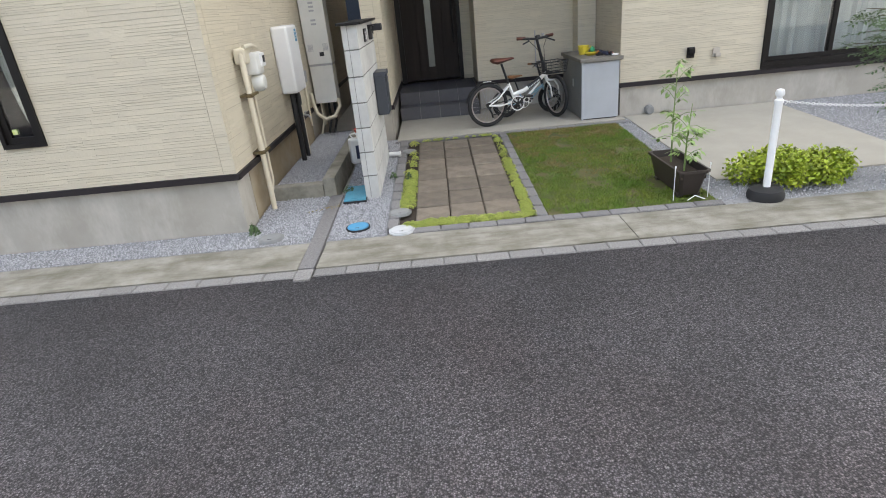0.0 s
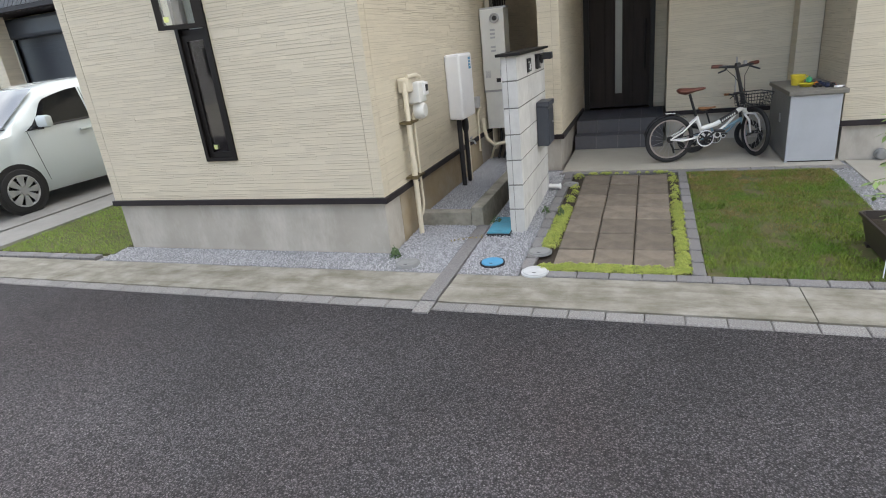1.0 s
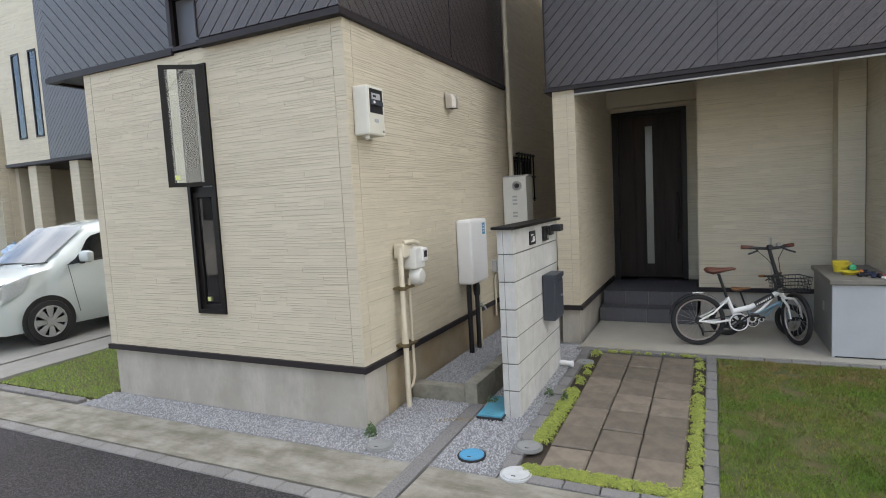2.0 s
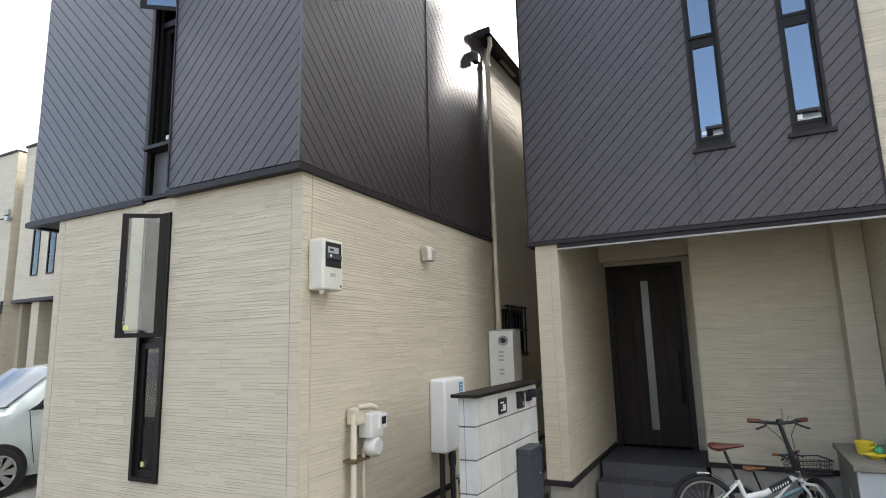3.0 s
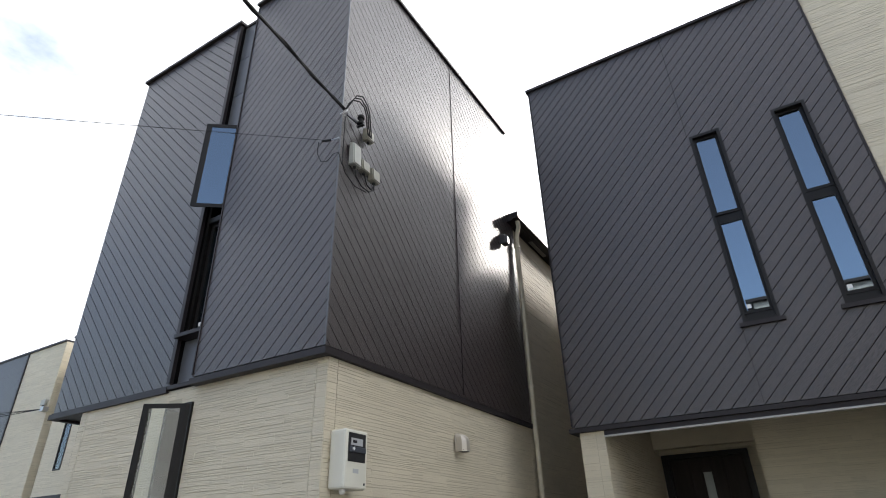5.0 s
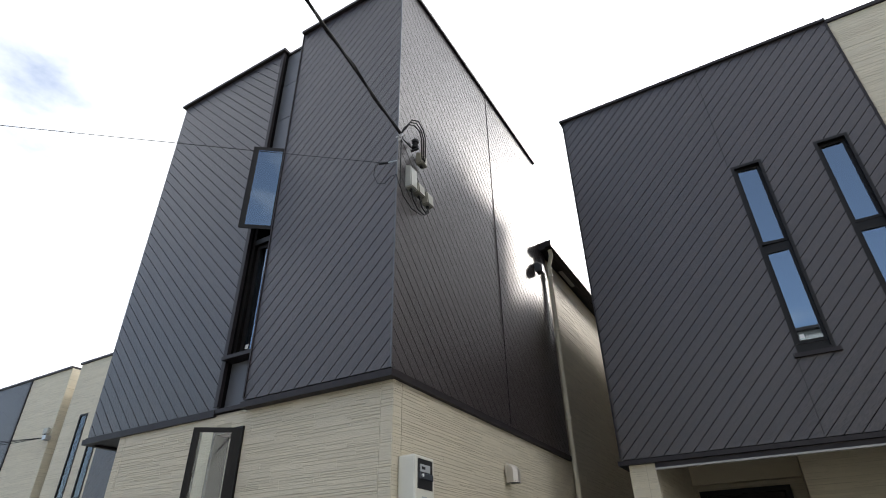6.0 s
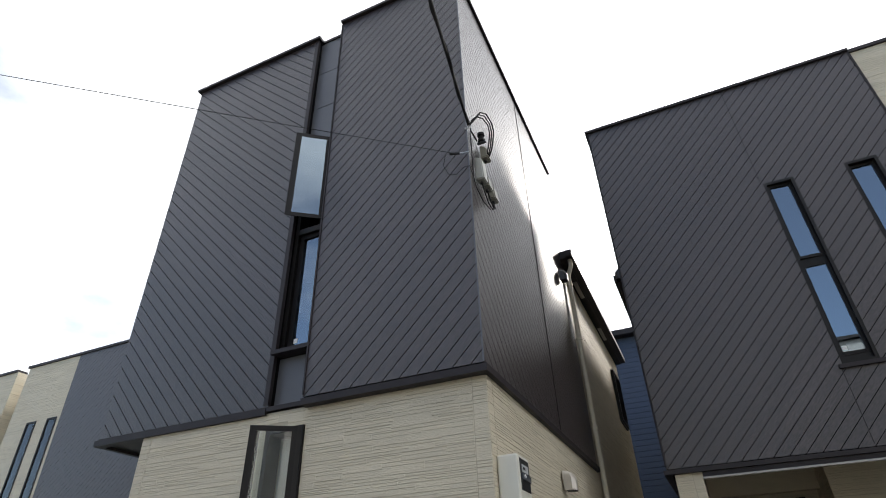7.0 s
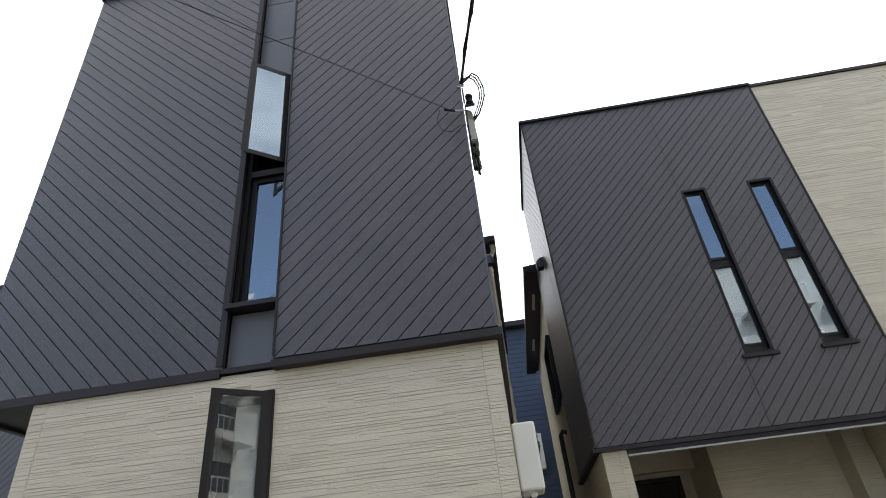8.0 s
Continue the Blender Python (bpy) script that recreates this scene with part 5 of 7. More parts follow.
# ---- services on the side wall of the first house ----
WX = -1.355
def services():
    g = thing("gas_pipe", "ivory gas riser pipe clamped to the wall", "gas pipe", at=(WX + 0.065, 4.13, 0))
    part("riser", T([(0, 0, 0.02), (0, 0, 1.22), (0.0, 0.015, 1.25), (0, 0.05, 1.26)], 0.021, sides=12), PLASTIC_IVORY, g, smooth=True)
    part("return_pipe", T([(0.0, 0.11, 1.0), (0.0, 0.11, 0.25), (-0.01, 0.09, 0.18), (-0.02, 0.03, 0.15)], 0.012, sides=10), PLASTIC_IVORY, g, smooth=True)
    for z in (0.50, 0.93):
        part("clamp", B(-0.066, 0.028, -0.03, 0.14, z, z + 0.016), RUST, g, "rusty steel clamp")
        part("collar", L([(0.028, 0), (0.028, 0.03)], (0, 0, z - 0.007), sides=14), RUST, g)
    part("sleeve", L([(0.025, 0), (0.025, 0.12)], (0, 0, 0.50), sides=14), PLASTIC_IVORY, g)
    m = thing("gas_meter", "ivory gas meter with valve and grey counter", "gas meter", at=(WX + 0.07, 4.22, 1.10))
    part("elbow_wrap", B(-0.06, 0.03, -0.10, 0.05, 0.06, 0.17, bevel=0.015), PLASTIC_IVORY, m, "taped ivory pipe joint")
    part("top_pipe", T([(0.02, -0.08, 0.175), (0.05, 0.02, 0.18), (0.06, 0.07, 0.16)], 0.018), PLASTIC_IVORY, m, smooth=True)
    part("body", B(-0.03, 0.08, -0.01, 0.14, -0.03, 0.13, bevel=0.012), PAINT_WHITE, m)
    part("counter", B(0.02, 0.095, 0.07, 0.16, 0.02, 0.12, bevel=0.008), PLASTIC_WHITE, m)
    part("display", B(0.0955, 0.098, 0.09, 0.14, 0.05, 0.10), BLACK_PLASTIC, m)
    part("drum", L([(0.062, 0), (0.066, 0.02), (0.066, 0.06), (0.05, 0.085), (0.0, 0.09)], (0.0, 0.07, -0.09), axis="x", sides=20), PAINT_WHITE, m, smooth=True)
    b = thing("equipment_box", "white fibre-reinforced plastic heater pipe box with black pipes", "equipment box", at=(WX, 5.48, 0.78))
    part("cover", B(0.0, 0.155, -0.20, 0.20, 0.0, 0.60, bevel=0.022), PLASTIC_WHITE, b, smooth=False)
    part("sticker", B(0.1545, 0.1562, 0.07, 0.14, 0.45, 0.56), BLUE, b, "blue notice sticker")
    for z, w in ((0.53, 0.04), (0.50, 0.05), (0.475, 0.035)):
        part("sticker_mark", B(0.1562, 0.1568, 0.105 - w / 2, 0.105 + w / 2, z, z + 0.008), PLASTIC_WHITE, b)
    for y, r, top in ((-0.13, 0.024, 0.0), (0.06, 0.022, 0.03), (0.13, 0.012, 0.0)):
        part("pipe", T([(0.075, y, top), (0.075, y, -0.66)], r, sides=12), BLACK_PLASTIC if r > 0.02 else PLASTIC_IVORY, b, smooth=True)
    part("pipe_collar", L([(0.03, 0), (0.035, 0.05), (0.035, 0.08), (0.024, 0.14)], (0.075, 0.06, -0.14), sides=14), BLACK_PLASTIC, b)
    f = thing("outdoor_tap", "small chrome garden tap on the pipe", "tap", at=(WX + 0.10, 5.56, 0.53))
    part("spout", T([(0, 0, 0), (0.05, -0.02, 0.0), (0.07, -0.03, -0.03)], 0.010), STEEL, f, smooth=True)
    part("handle", T([(0.02, -0.035, 0.03), (0.02, 0.03, 0.03)], 0.008), STEEL, f)
    part("stem", T([(0.02, 0, 0), (0.02, 0, 0.032)], 0.006), STEEL, f)
    h = thing("water_heater", "tall off-white gas water heater with a round flue", "water heater", at=(WX + 0.012, 6.60, 0.36))
    part("upper_case", B(0, 0.275, 0, 0.24, 0.56, 1.43, bevel=0.008), PAINT_WHITE, h)
    part("lower_case", B(0.008, 0.268, 0.01, 0.23, 0.12, 0.545, bevel=0.006), PAINT_WHITE, h)
    part("seam", B(0.002, 0.273, 0.002, 0.23, 0.54, 0.565), STEEL, h)
    part("flue", L([(0.052, 0), (0.052, -0.03), (0.042, -0.03), (0.042, -0.005), (0.0, -0.005)], (0.17, 0, 1.33), axis="y", sides=22), STEEL, h, "round steel flue")
    part("flue_core", L([(0.026, 0), (0.026, -0.018), (0.0, -0.018)], (0.17, -0.001, 1.33), axis="y", sides=18), BLACK_PLASTIC, h)
    for i in range(5):
        part("louvre", B(0.03 + 0.012 * i, 0.036 + 0.012 * i, -0.002, 0.004, 0.70, 0.78), STEEL, h)
        part("louvre", B(0.20 + 0.012 * i, 0.206 + 0.012 * i, -0.002, 0.004, 0.70, 0.78), STEEL, h)
    for z in (1.20, 1.16, 1.12, 1.02, 0.98):
        part("label_mark", B(0.11, 0.165, -0.0012, 0.001, z, z + 0.02), LABEL_GREY, h)
    part("badge", B(0.15, 0.20, -0.0014, 0.001, 0.645, 0.69), BLACK_PLASTIC, h)
    part("bracket", B(-0.03, 0.29, 0.05, 0.20, 1.432, 1.45), STEEL, h)
    for x, y in ((0.06, 0.06), (0.14, 0.1), (0.21, 0.08)):
        part("pipe", T([(x, y, 0.14), (x, y - 0.02, -0.10), (x - 0.04, y - 0.06, -0.24)], 0.014), BLACK_PLASTIC if x > 0.1 else PLASTIC_IVORY, h, smooth=True)
    d = thing("drain_hose", "pale corrugated hose curling under the heater", "hose", at=(WX + 0.14, 6.52, 0.42))
    part("hose", T([(0.16, 0.05, 0.10), (0.17, 0.0, 0.02), (0.12, -0.12, -0.07), (0.02, -0.2, -0.08), (-0.06, -0.22, 0.0), (-0.09, -0.2, 0.12), (-0.1, -0.18, 0.22)], 0.022), PLASTIC_IVORY, d, smooth=True)
    wp = thing("wall_pipe", "thin ivory pipe with a grey junction on the wall", "pipe", at=(WX, 6.2, 0.3))
    part("pipe", T([(0.02, 0, 0.0), (0.02, 0.0, 0.42), (0.03, 0.04, 0.46), (0.03, 0.12, 0.47)], 0.011), PLASTIC_IVORY, wp, smooth=True)
    part("junction", B(0.0, 0.05, -0.03, 0.04, 0.48, 0.60, bevel=0.006), LABEL_GREY, wp)
    e = thing("electricity_meter", "white electricity meter case with a dark display window", "electricity meter", at=(WX, 3.735, 2.03))
    part("case", B(0.0, 0.118, 0.0, 0.205, 0.0, 0.325, bevel=0.012), METER_IVORY, e)
    part("window", B(0.1165, 0.121, 0.025, 0.182, 0.145, 0.305, bevel=0.002), BLACK_PLASTIC, e, "dark display window")
    part("counter", B(0.120, 0.124, 0.045, 0.150, 0.235, 0.275), LABEL_GREY, e)
    part("counter_slot", B(0.1245, 0.126, 0.06, 0.095, 0.248, 0.263), BLACK_PLASTIC, e)
    part("terminal_cover", B(0.119, 0.130, 0.03, 0.178, 0.195, 0.228, bevel=0.004), SLATE_PAINT, e)
    part("seal", L([(0.009, 0), (0.009, 0.006)], (0.13, 0.06, 0.214), axis="x", sides=12), PLASTIC_WHITE, e)
    part("notice", B(0.1175, 0.1192, 0.075, 0.125, 0.085, 0.108), LABEL_GREY, e)
    part("screw", L([(0.007, 0), (0.007, 0.003)], (0.1175, 0.18, 0.03), axis="x", sides=10), BLACK_PLASTIC, e)
    part("gland", L([(0.018, 0), (0.018, -0.015), (0.01, -0.025)], (0.06, 0.06, 0.0), sides=14), PLASTIC_WHITE, e)
    for name, y, z, mt, lab, s in (("vent_hood", 5.23, 2.44, METAL_BEIGE, "beige metal exhaust hood on the side wall", 1.0), ("vent_hood", 6.42, 4.835, SLATE_HOOD, "dark grey metal exhaust hood near the eave", 0.95), ("vent_hood", 6.74, 4.86, SLATE_HOOD, "dark grey metal exhaust hood on the charcoal side wall", 1.0)):
        v = thing(name, lab, "vent hood", "vent hoods", at=(WX + (0.012 if z < 3 else 0.02), y, z))
        if y > 6.7:
            v.matrix_world = pose(-0.665, y, z, 0, 0, 180)
        part("flange", L([(0.062 * s, 0), (0.062 * s, 0.008), (0.0, 0.008)], (0, 0, 0.03 * s), axis="x", sides=24), mt, v)
        bm = bmesh.new()
        rings = []
        for k in range(7):
            a = math.pi / 2 * k / 6
            d_, zz = 0.085 * math.cos(a) * s, (0.02 + 0.065 * math.sin(a)) * s
            w = 0.052 * s * (1 - 0.75 * (k / 6) ** 3)
            rings.append([bm.verts.new((0.004, -w, zz)), bm.verts.new((d_ * 0.7 + 0.004, -w, zz)), bm.verts.new((d_ + 0.006, -w * 0.5, zz)), bm.verts.new((d_ + 0.006, w * 0.5, zz)), bm.verts.new((d_ * 0.7 + 0.004, w, zz)), bm.verts.new((0.004, w, zz))])
        low = [bm.verts.new((v_.co.x, v_.co.y, -0.055 * s)) for v_ in rings[0]]
        rings.insert(0, low)
        for a_, b_ in zip(rings, rings[1:]):
            for k in range(5):
                bm.faces.new((a_[k], a_[k + 1], b_[k + 1], b_[k]))
        bm.faces.new(rings[-1])
        part("hood", bm, mt, v, smooth=True)
        part("grille", B(0.006, 0.075 * s, -0.045 * s, 0.045 * s, -0.05 * s, -0.044 * s), BLACK_PLASTIC, v)


RUST = mat("rusty steel", (0.13, 0.10, 0.05), 0.7, metal=0.3, var=0.7, scale=40, colour2=(0.20, 0.15, 0.07))
METER_IVORY = mat("aged ivory plastic", (0.66, 0.645, 0.56), 0.4, var=0.3, scale=5)
LABEL_GREY = mat("grey print", (0.42, 0.43, 0.44), 0.6, var=0.2)
METAL_BEIGE = mat("beige coated metal", (0.50, 0.46, 0.40), 0.32, metal=0.4, var=0.3, scale=10)
SLATE_HOOD = mat("dark grey coated metal", (0.06, 0.06, 0.065), 0.35, metal=0.3, var=0.3)
services()


# ---- power and telephone service ----
def wire_points(a, b, sag, n=24):
    a, b = Vector(a), Vector(b)
    return [a + (b - a) * (i / n) - Vector((0, 0, 4 * sag * (i / n) * (1 - i / n))) for i in range(n + 1)]


CABLE = mat("black cable", (0.012, 0.012, 0.013), 0.85, var=0.4, scale=30)
BOX_GREY = mat("weathered pale grey plastic", (0.40, 0.40, 0.36), 0.5, var=0.4, scale=12)
GRIME = mat("grimy beige plastic", (0.30, 0.29, 0.24), 0.5, var=0.4, scale=12)
def line_service():
    SX = -1.333
    p = thing("power_line", "thick twisted black service cable to the house corner", "cable")
    far = Vector((-1.33, 3.63, 4.74)) + Vector((0.190, -0.979, -0.05)) * 14
    pts = wire_points((-1.33, 3.625, 4.72), far, 0.25, 40)
    part("core", T(pts, 0.010, sides=8), CABLE, p)
    tw = [q + Vector((0.013 * math.cos(i * 1.4), 0, 0.013 * math.sin(i * 1.4))) for i, q in enumerate(wire_points((-1.33, 3.625, 4.72), far, 0.25, 90))]
    part("strand", T(tw, 0.006, sides=6), CABLE, p)
    w = thing("telephone_wire", "thin black telephone wire across the facade", "cable")
    d = Vector((-0.766, -0.643, 0.03))
    part("wire", T(wire_points((-1.42, 3.585, 4.43), Vector((-1.42, 3.585, 4.43)) + d * 16, 0.12, 40), 0.0025, sides=6), CABLE, w)
    part("clamp", T([(-1.335, 3.60, 4.43), (-1.365, 3.597, 4.43), (-1.42, 3.585, 4.43)], 0.006, sides=6), STEEL, w)
    part("tensioner", T([(-1.40, 3.59, 4.43), (-1.47, 3.565, 4.432)], 0.009, sides=8), CABLE, w)
    part("drop_loop", T([(-1.50, 3.56, 4.432), (-1.53, 3.585, 4.36), (-1.50, 3.60, 4.28), (-1.44, 3.605, 4.26), (-1.38, 3.60, 4.30), (-1.335, 3.605, 4.30), (-1.32, 3.63, 4.2)], 0.003, sides=6), CABLE, w)
    i = thing("cable_insulator", "black insulator bracket with looped cables at the corner", "insulator", at=(SX, 3.76, 4.70))
    part("bracket", B(0.0, 0.012, -0.10, 0.03, -0.012, 0.012), SLATE_HOOD, i)
    part("spool", L([(0.028, -0.04), (0.028, -0.02), (0.016, -0.015), (0.016, 0.015), (0.028, 0.02), (0.028, 0.04)], (0.045, 0.02, 0.0), sides=16), CABLE, i, smooth=True)
    part("arm", B(0.01, 0.08, 0.01, 0.03, -0.055, -0.045), SLATE_HOOD, i)
    part("hook_ring", T([(0.0 + 0.025 * math.cos(a), -0.13 + 0.02 * math.sin(a), 0.0 + 0.03 * math.sin(a)) for a in (k * math.pi / 6 for k in range(13))], 0.006, sides=6), STEEL, i)
    for k in range(3):
        o = 0.016 * k
        part("cable_loop", T([(0.01, -0.12, 0.03), (0.03 + o, -0.115, 0.08), (0.06 + o, -0.10, 0.11 + o), (0.10 + o, -0.07, 0.10 + o), (0.125 + o, -0.04, 0.05), (0.125 + o, -0.01, -0.01), (0.10 + o, 0.03, -0.06), (0.07 + o, 0.08, -0.09), (0.05, 0.12 + o, -0.10), (0.03, 0.14, -0.12)], 0.0055, sides=6), CABLE, i, smooth=True)
    for y, z, hh, mt, lab in ((3.90, 4.575, 0.13, GRIME, "weathered beige cable entry cover"), (3.755, 4.25, 0.22, BOX_GREY, "tall pale grey cable junction box"), (3.865, 4.255, 0.13, GRIME, "weathered beige cable entry cover"), (3.99, 4.235, 0.14, GRIME, "weathered beige cable entry cover")):
        b = thing("cable_box", lab, "junction box", "cable entry boxes", at=(SX, y, z))
        bm = bmesh.new()
        box(bm, 0, 0.062, -0.045, 0.045, 0, hh)
        for v in bm.verts:
            if v.co.z > hh - 1e-4 and v.co.x > 0.01:
                v.co.z -= 0.03
                v.co.x -= 0.01
        bmesh.ops.bevel(bm, geom=bm.edges[:], offset=0.008, segments=2, affect="EDGES")
        part("cover", bm, mt, b)
        part("inlet", L([(0.012, 0.004), (0.012, -0.014)], (0.028, 0, 0), sides=12), BLACK_PLASTIC, b)
    c = thing("cable", "black cables drooping between the entry boxes", "cable")
    part("droop", T([(SX + 0.03, 3.755, 4.24), (SX + 0.04, 3.765, 4.16), (SX + 0.04, 3.83, 4.11), (SX + 0.04, 3.92, 4.11), (SX + 0.04, 3.98, 4.16), (SX + 0.03, 3.99, 4.22)], 0.005, sides=6), CABLE, c)
    part("droop", T([(SX + 0.03, 3.865, 4.25), (SX + 0.04, 3.89, 4.16), (SX + 0.04, 3.95, 4.14), (SX + 0.03, 3.99, 4.22)], 0.005, sides=6), CABLE, c)
    part("corner_run", T([(SX + 0.008, 3.64, 4.66), (SX + 0.008, 3.64, 4.22), (SX + 0.01, 3.68, 4.15), (SX + 0.02, 3.78, 4.09), (SX + 0.03, 3.90, 4.10)], 0.004, sides=6), CABLE, c)


line_service()

# ---- bicycles ----
BIKE_WHITE = mat("white bicycle enamel", (0.80, 0.80, 0.78), 0.25, var=0.15, scale=10, coat=0.5)
BIKE_BLUE = mat("pale blue bicycle enamel", (0.20, 0.34, 0.42), 0.3, var=0.2, scale=10, coat=0.4)
LEATHER = mat("brown leather", (0.11, 0.032, 0.018), 0.45, var=0.4, scale=30)
LEATHER_TAN = mat("tan leather", (0.27, 0.12, 0.045), 0.5, var=0.4, scale=30)
RIM = mat("pinkish alloy rim", (0.50, 0.44, 0.42), 0.35, metal=0.7, var=0.2)


def bicycle(at, rz, frame_mat, seat_mat, label, size=1.0, steer=-82, basket=True, marked=True):
    t = thing("bicycle", label, "bicycle", "bicycles on the porch", at=at, rz=rz)
    R, tyre_w = 0.235, 0.022 if marked else 0.034

    def m3(p):
        return tuple(c * size for c in p)

    def bar(name, pts, r, mt, lab="", parent=None):
        return part(name, T([m3(p) for p in pts], [q * size for q in r] if isinstance(r, (list, tuple)) else r * size, sides=10), mt, parent or t, lab, smooth=True)

    def wheel(name, cx, yaw):
        M = Matrix.Translation((cx * size, 0, R * size)) @ Matrix.Rotation(radians(yaw), 4, "Z")
        def ring(rad, w, mt, nm, par, seg=36, sec=8):
            bm = bmesh.new()
            rings = []
            for i in range(seg):
                a = 2 * math.pi * i / seg
                rings.append([bm.verts.new(M @ Vector(((rad + w * math.cos(b)) * math.cos(a) * size, w * 0.9 * math.sin(b) * size, (rad + w * math.cos(b)) * math.sin(a) * size))) for b in (2 * math.pi * k / sec for k in range(sec))])
            for i in range(seg):
                p, q = rings[i], rings[(i + 1) % seg]
                for k in range(sec):
                    bm.faces.new((p[k], p[(k + 1) % sec], q[(k + 1) % sec], q[k]))
            return part(nm, bm, mt, par, smooth=True)
        tyre = ring(R - tyre_w, tyre_w, RUBBER, name, t)
        ring(R - 2 * tyre_w - 0.004, 0.009, RIM if marked else BLACK_PLASTIC, "rim", tyre, sec=6)
        bm = bmesh.new()
        for i in range(20):
            a = 2 * math.pi * i / 20
            o = 0.02 if i % 2 else -0.02
            tube(bm, [M @ Vector((0.012 * math.cos(a + 1.2) * size, o * size, 0.012 * math.sin(a + 1.2) * size)), M @ Vector(((R - 0.045) * math.cos(a) * size, 0, (R - 0.045) * math.sin(a) * size))], 0.0014 * size, sides=4, cap=False)
        part("spokes", bm, STEEL, tyre)
        bm = bmesh.new()
        tube(bm, [M @ Vector((0, -0.04 * size, 0)), M @ Vector((0, 0.04 * size, 0))], 0.016 * size)
        part("hub", bm, BLACK_PLASTIC, tyre, smooth=True)
        return M

    wheel("rear_wheel", 0, 0)
    Mf = wheel("front_wheel", 0.82, steer)
    bar("main_tube", [(0.30, 0, 0.31), (0.44, 0, 0.345), (0.69, 0, 0.485)], 0.024, frame_mat)
    if marked:
        bm = bmesh.new()
        a, b = Vector(m3((0.48, 0, 0.368))), Vector(m3((0.63, 0, 0.452)))
        tube(bm, [a, b], 0.0252 * size, sides=12)
        part("tube_band", bm, BLACK_PLASTIC, t, "dark band with pale marks")
        for k in range(7):
            q = a + (b - a) * (0.1 + 0.12 * k)
            part("band_mark", B(q.x - 0.005, q.x + 0.005, q.y - 0.027, q.y - 0.0245, q.z - 0.009, q.z + 0.009), PLASTIC_WHITE, t)
    bar("seat_tube", [(0.335, 0, 0.22), (0.30, 0, 0.31), (0.25, 0, 0.44)], 0.018, frame_mat)
    bar("seat_post", [(0.252, 0, 0.43), (0.18, 0, 0.655)], 0.013, BLACK_PLASTIC)
    bm = bmesh.new()
    prof = [(-0.115, 0.045, 0.006, 0.012), (-0.10, 0.068, 0.004, 0.026), (-0.05, 0.070, -0.004, 0.034), (0.0, 0.048, -0.002, 0.027), (0.06, 0.026, 0.004, 0.018), (0.12, 0.020, 0.010, 0.014), (0.145, 0.010, 0.010, 0.008)]
    rings = []
    for x, w, z, hh in prof:
        rings.append([bm.verts.new(m3((0.18 + x, w * math.cos(a), 0.690 + z + hh * math.sin(a)))) for a in (2 * math.pi * k / 10 for k in range(10))])
    for a, b in zip(rings, rings[1:]):
        for k in range(10):
            bm.faces.new((a[k], a[(k + 1) % 10], b[(k + 1) % 10], b[k]))
    bm.faces.new(rings[0][::-1])
    bm.faces.new(rings[-1])
    part("saddle", bm, seat_mat, t, "brown leather saddle", smooth=True)
    for s in (-1, 1):
        bar("chain_stay", [(0.30, 0.012 * s, 0.235), (0.12, 0.04 * s, 0.215), (0, 0.045 * s, R)], 0.010, frame_mat)
        bar("seat_stay", [(0.255, 0.014 * s, 0.42), (0.12, 0.04 * s, 0.30), (0, 0.045 * s, R)], 0.009, frame_mat)
    # cranks and chain
    bar("chainring_guard", [(0.335 + 0.076 * math.cos(a), -0.046, 0.22 + 0.076 * math.sin(a)) for a in (2 * math.pi * k / 24 for k in range(25))], 0.006, PLASTIC_WHITE, "white chain guard ring")
    bar("chainring", [(0.335 + 0.066 * math.cos(a), -0.040, 0.22 + 0.066 * math.sin(a)) for a in (2 * math.pi * k / 24 for k in range(25))], 0.005, BLACK_PLASTIC)
    for k in range(5):
        a = 2 * math.pi * k / 5
        bar("chainring_arm", [(0.335, -0.042, 0.22), (0.335 + 0.068 * math.cos(a), -0.042, 0.22 + 0.068 * math.sin(a))], 0.009, BLACK_PLASTIC)
    bar("crank", [(0.335, -0.055, 0.22), (0.43, -0.06, 0.29)], 0.009, BLACK_PLASTIC)
    bar("crank", [(0.335, 0.055, 0.22), (0.25, 0.06, 0.15)], 0.009, BLACK_PLASTIC)
    part("pedal", B(*(c * size for c in (0.40, 0.48, -0.14, -0.065, 0.285, 0.305)), bevel=0.004), BLACK_PLASTIC, t)
    part("pedal", B(*(c * size for c in (0.21, 0.29, 0.065, 0.14, 0.14, 0.16)), bevel=0.004), BLACK_PLASTIC, t)
    bar("chain", [(0.335, -0.042, 0.288), (0.17, -0.042, 0.26), (0.0, -0.042, 0.238)], 0.005, BLACK_PLASTIC)
    bar("chain", [(0.335, -0.042, 0.152), (0.17, -0.042, 0.14), (0.03, -0.042, 0.13)], 0.005, BLACK_PLASTIC)
    bar("derailleur", [(0.0, -0.05, 0.2), (0.025, -0.05, 0.15), (0.035, -0.05, 0.10)], 0.010, BLACK_PLASTIC)
    bar("sprocket", [(0, -0.05, R), (0, -0.035, R)], 0.034, BLACK_PLASTIC)
    bar("hinge_disc", [(0.45, -0.03, 0.245), (0.45, 0.03, 0.245)], 0.036, PLASTIC_WHITE)
    bar("hinge_hub", [(0.45, -0.04, 0.245), (0.45, 0.04, 0.245)], 0.02, BLACK_PLASTIC)
    bar("down_tube", [(0.335, 0, 0.235), (0.44, 0, 0.255), (0.54, 0, 0.33), (0.62, 0, 0.42)], 0.013, frame_mat)
    # steering: head, fork, stem, bar
    bar("head_tube", [(0.705, 0, 0.44), (0.685, 0, 0.53)], 0.021, frame_mat)
    side = Mf.to_3x3() @ Vector((0, 1, 0))
    ax = Vector((0.82, 0, R))
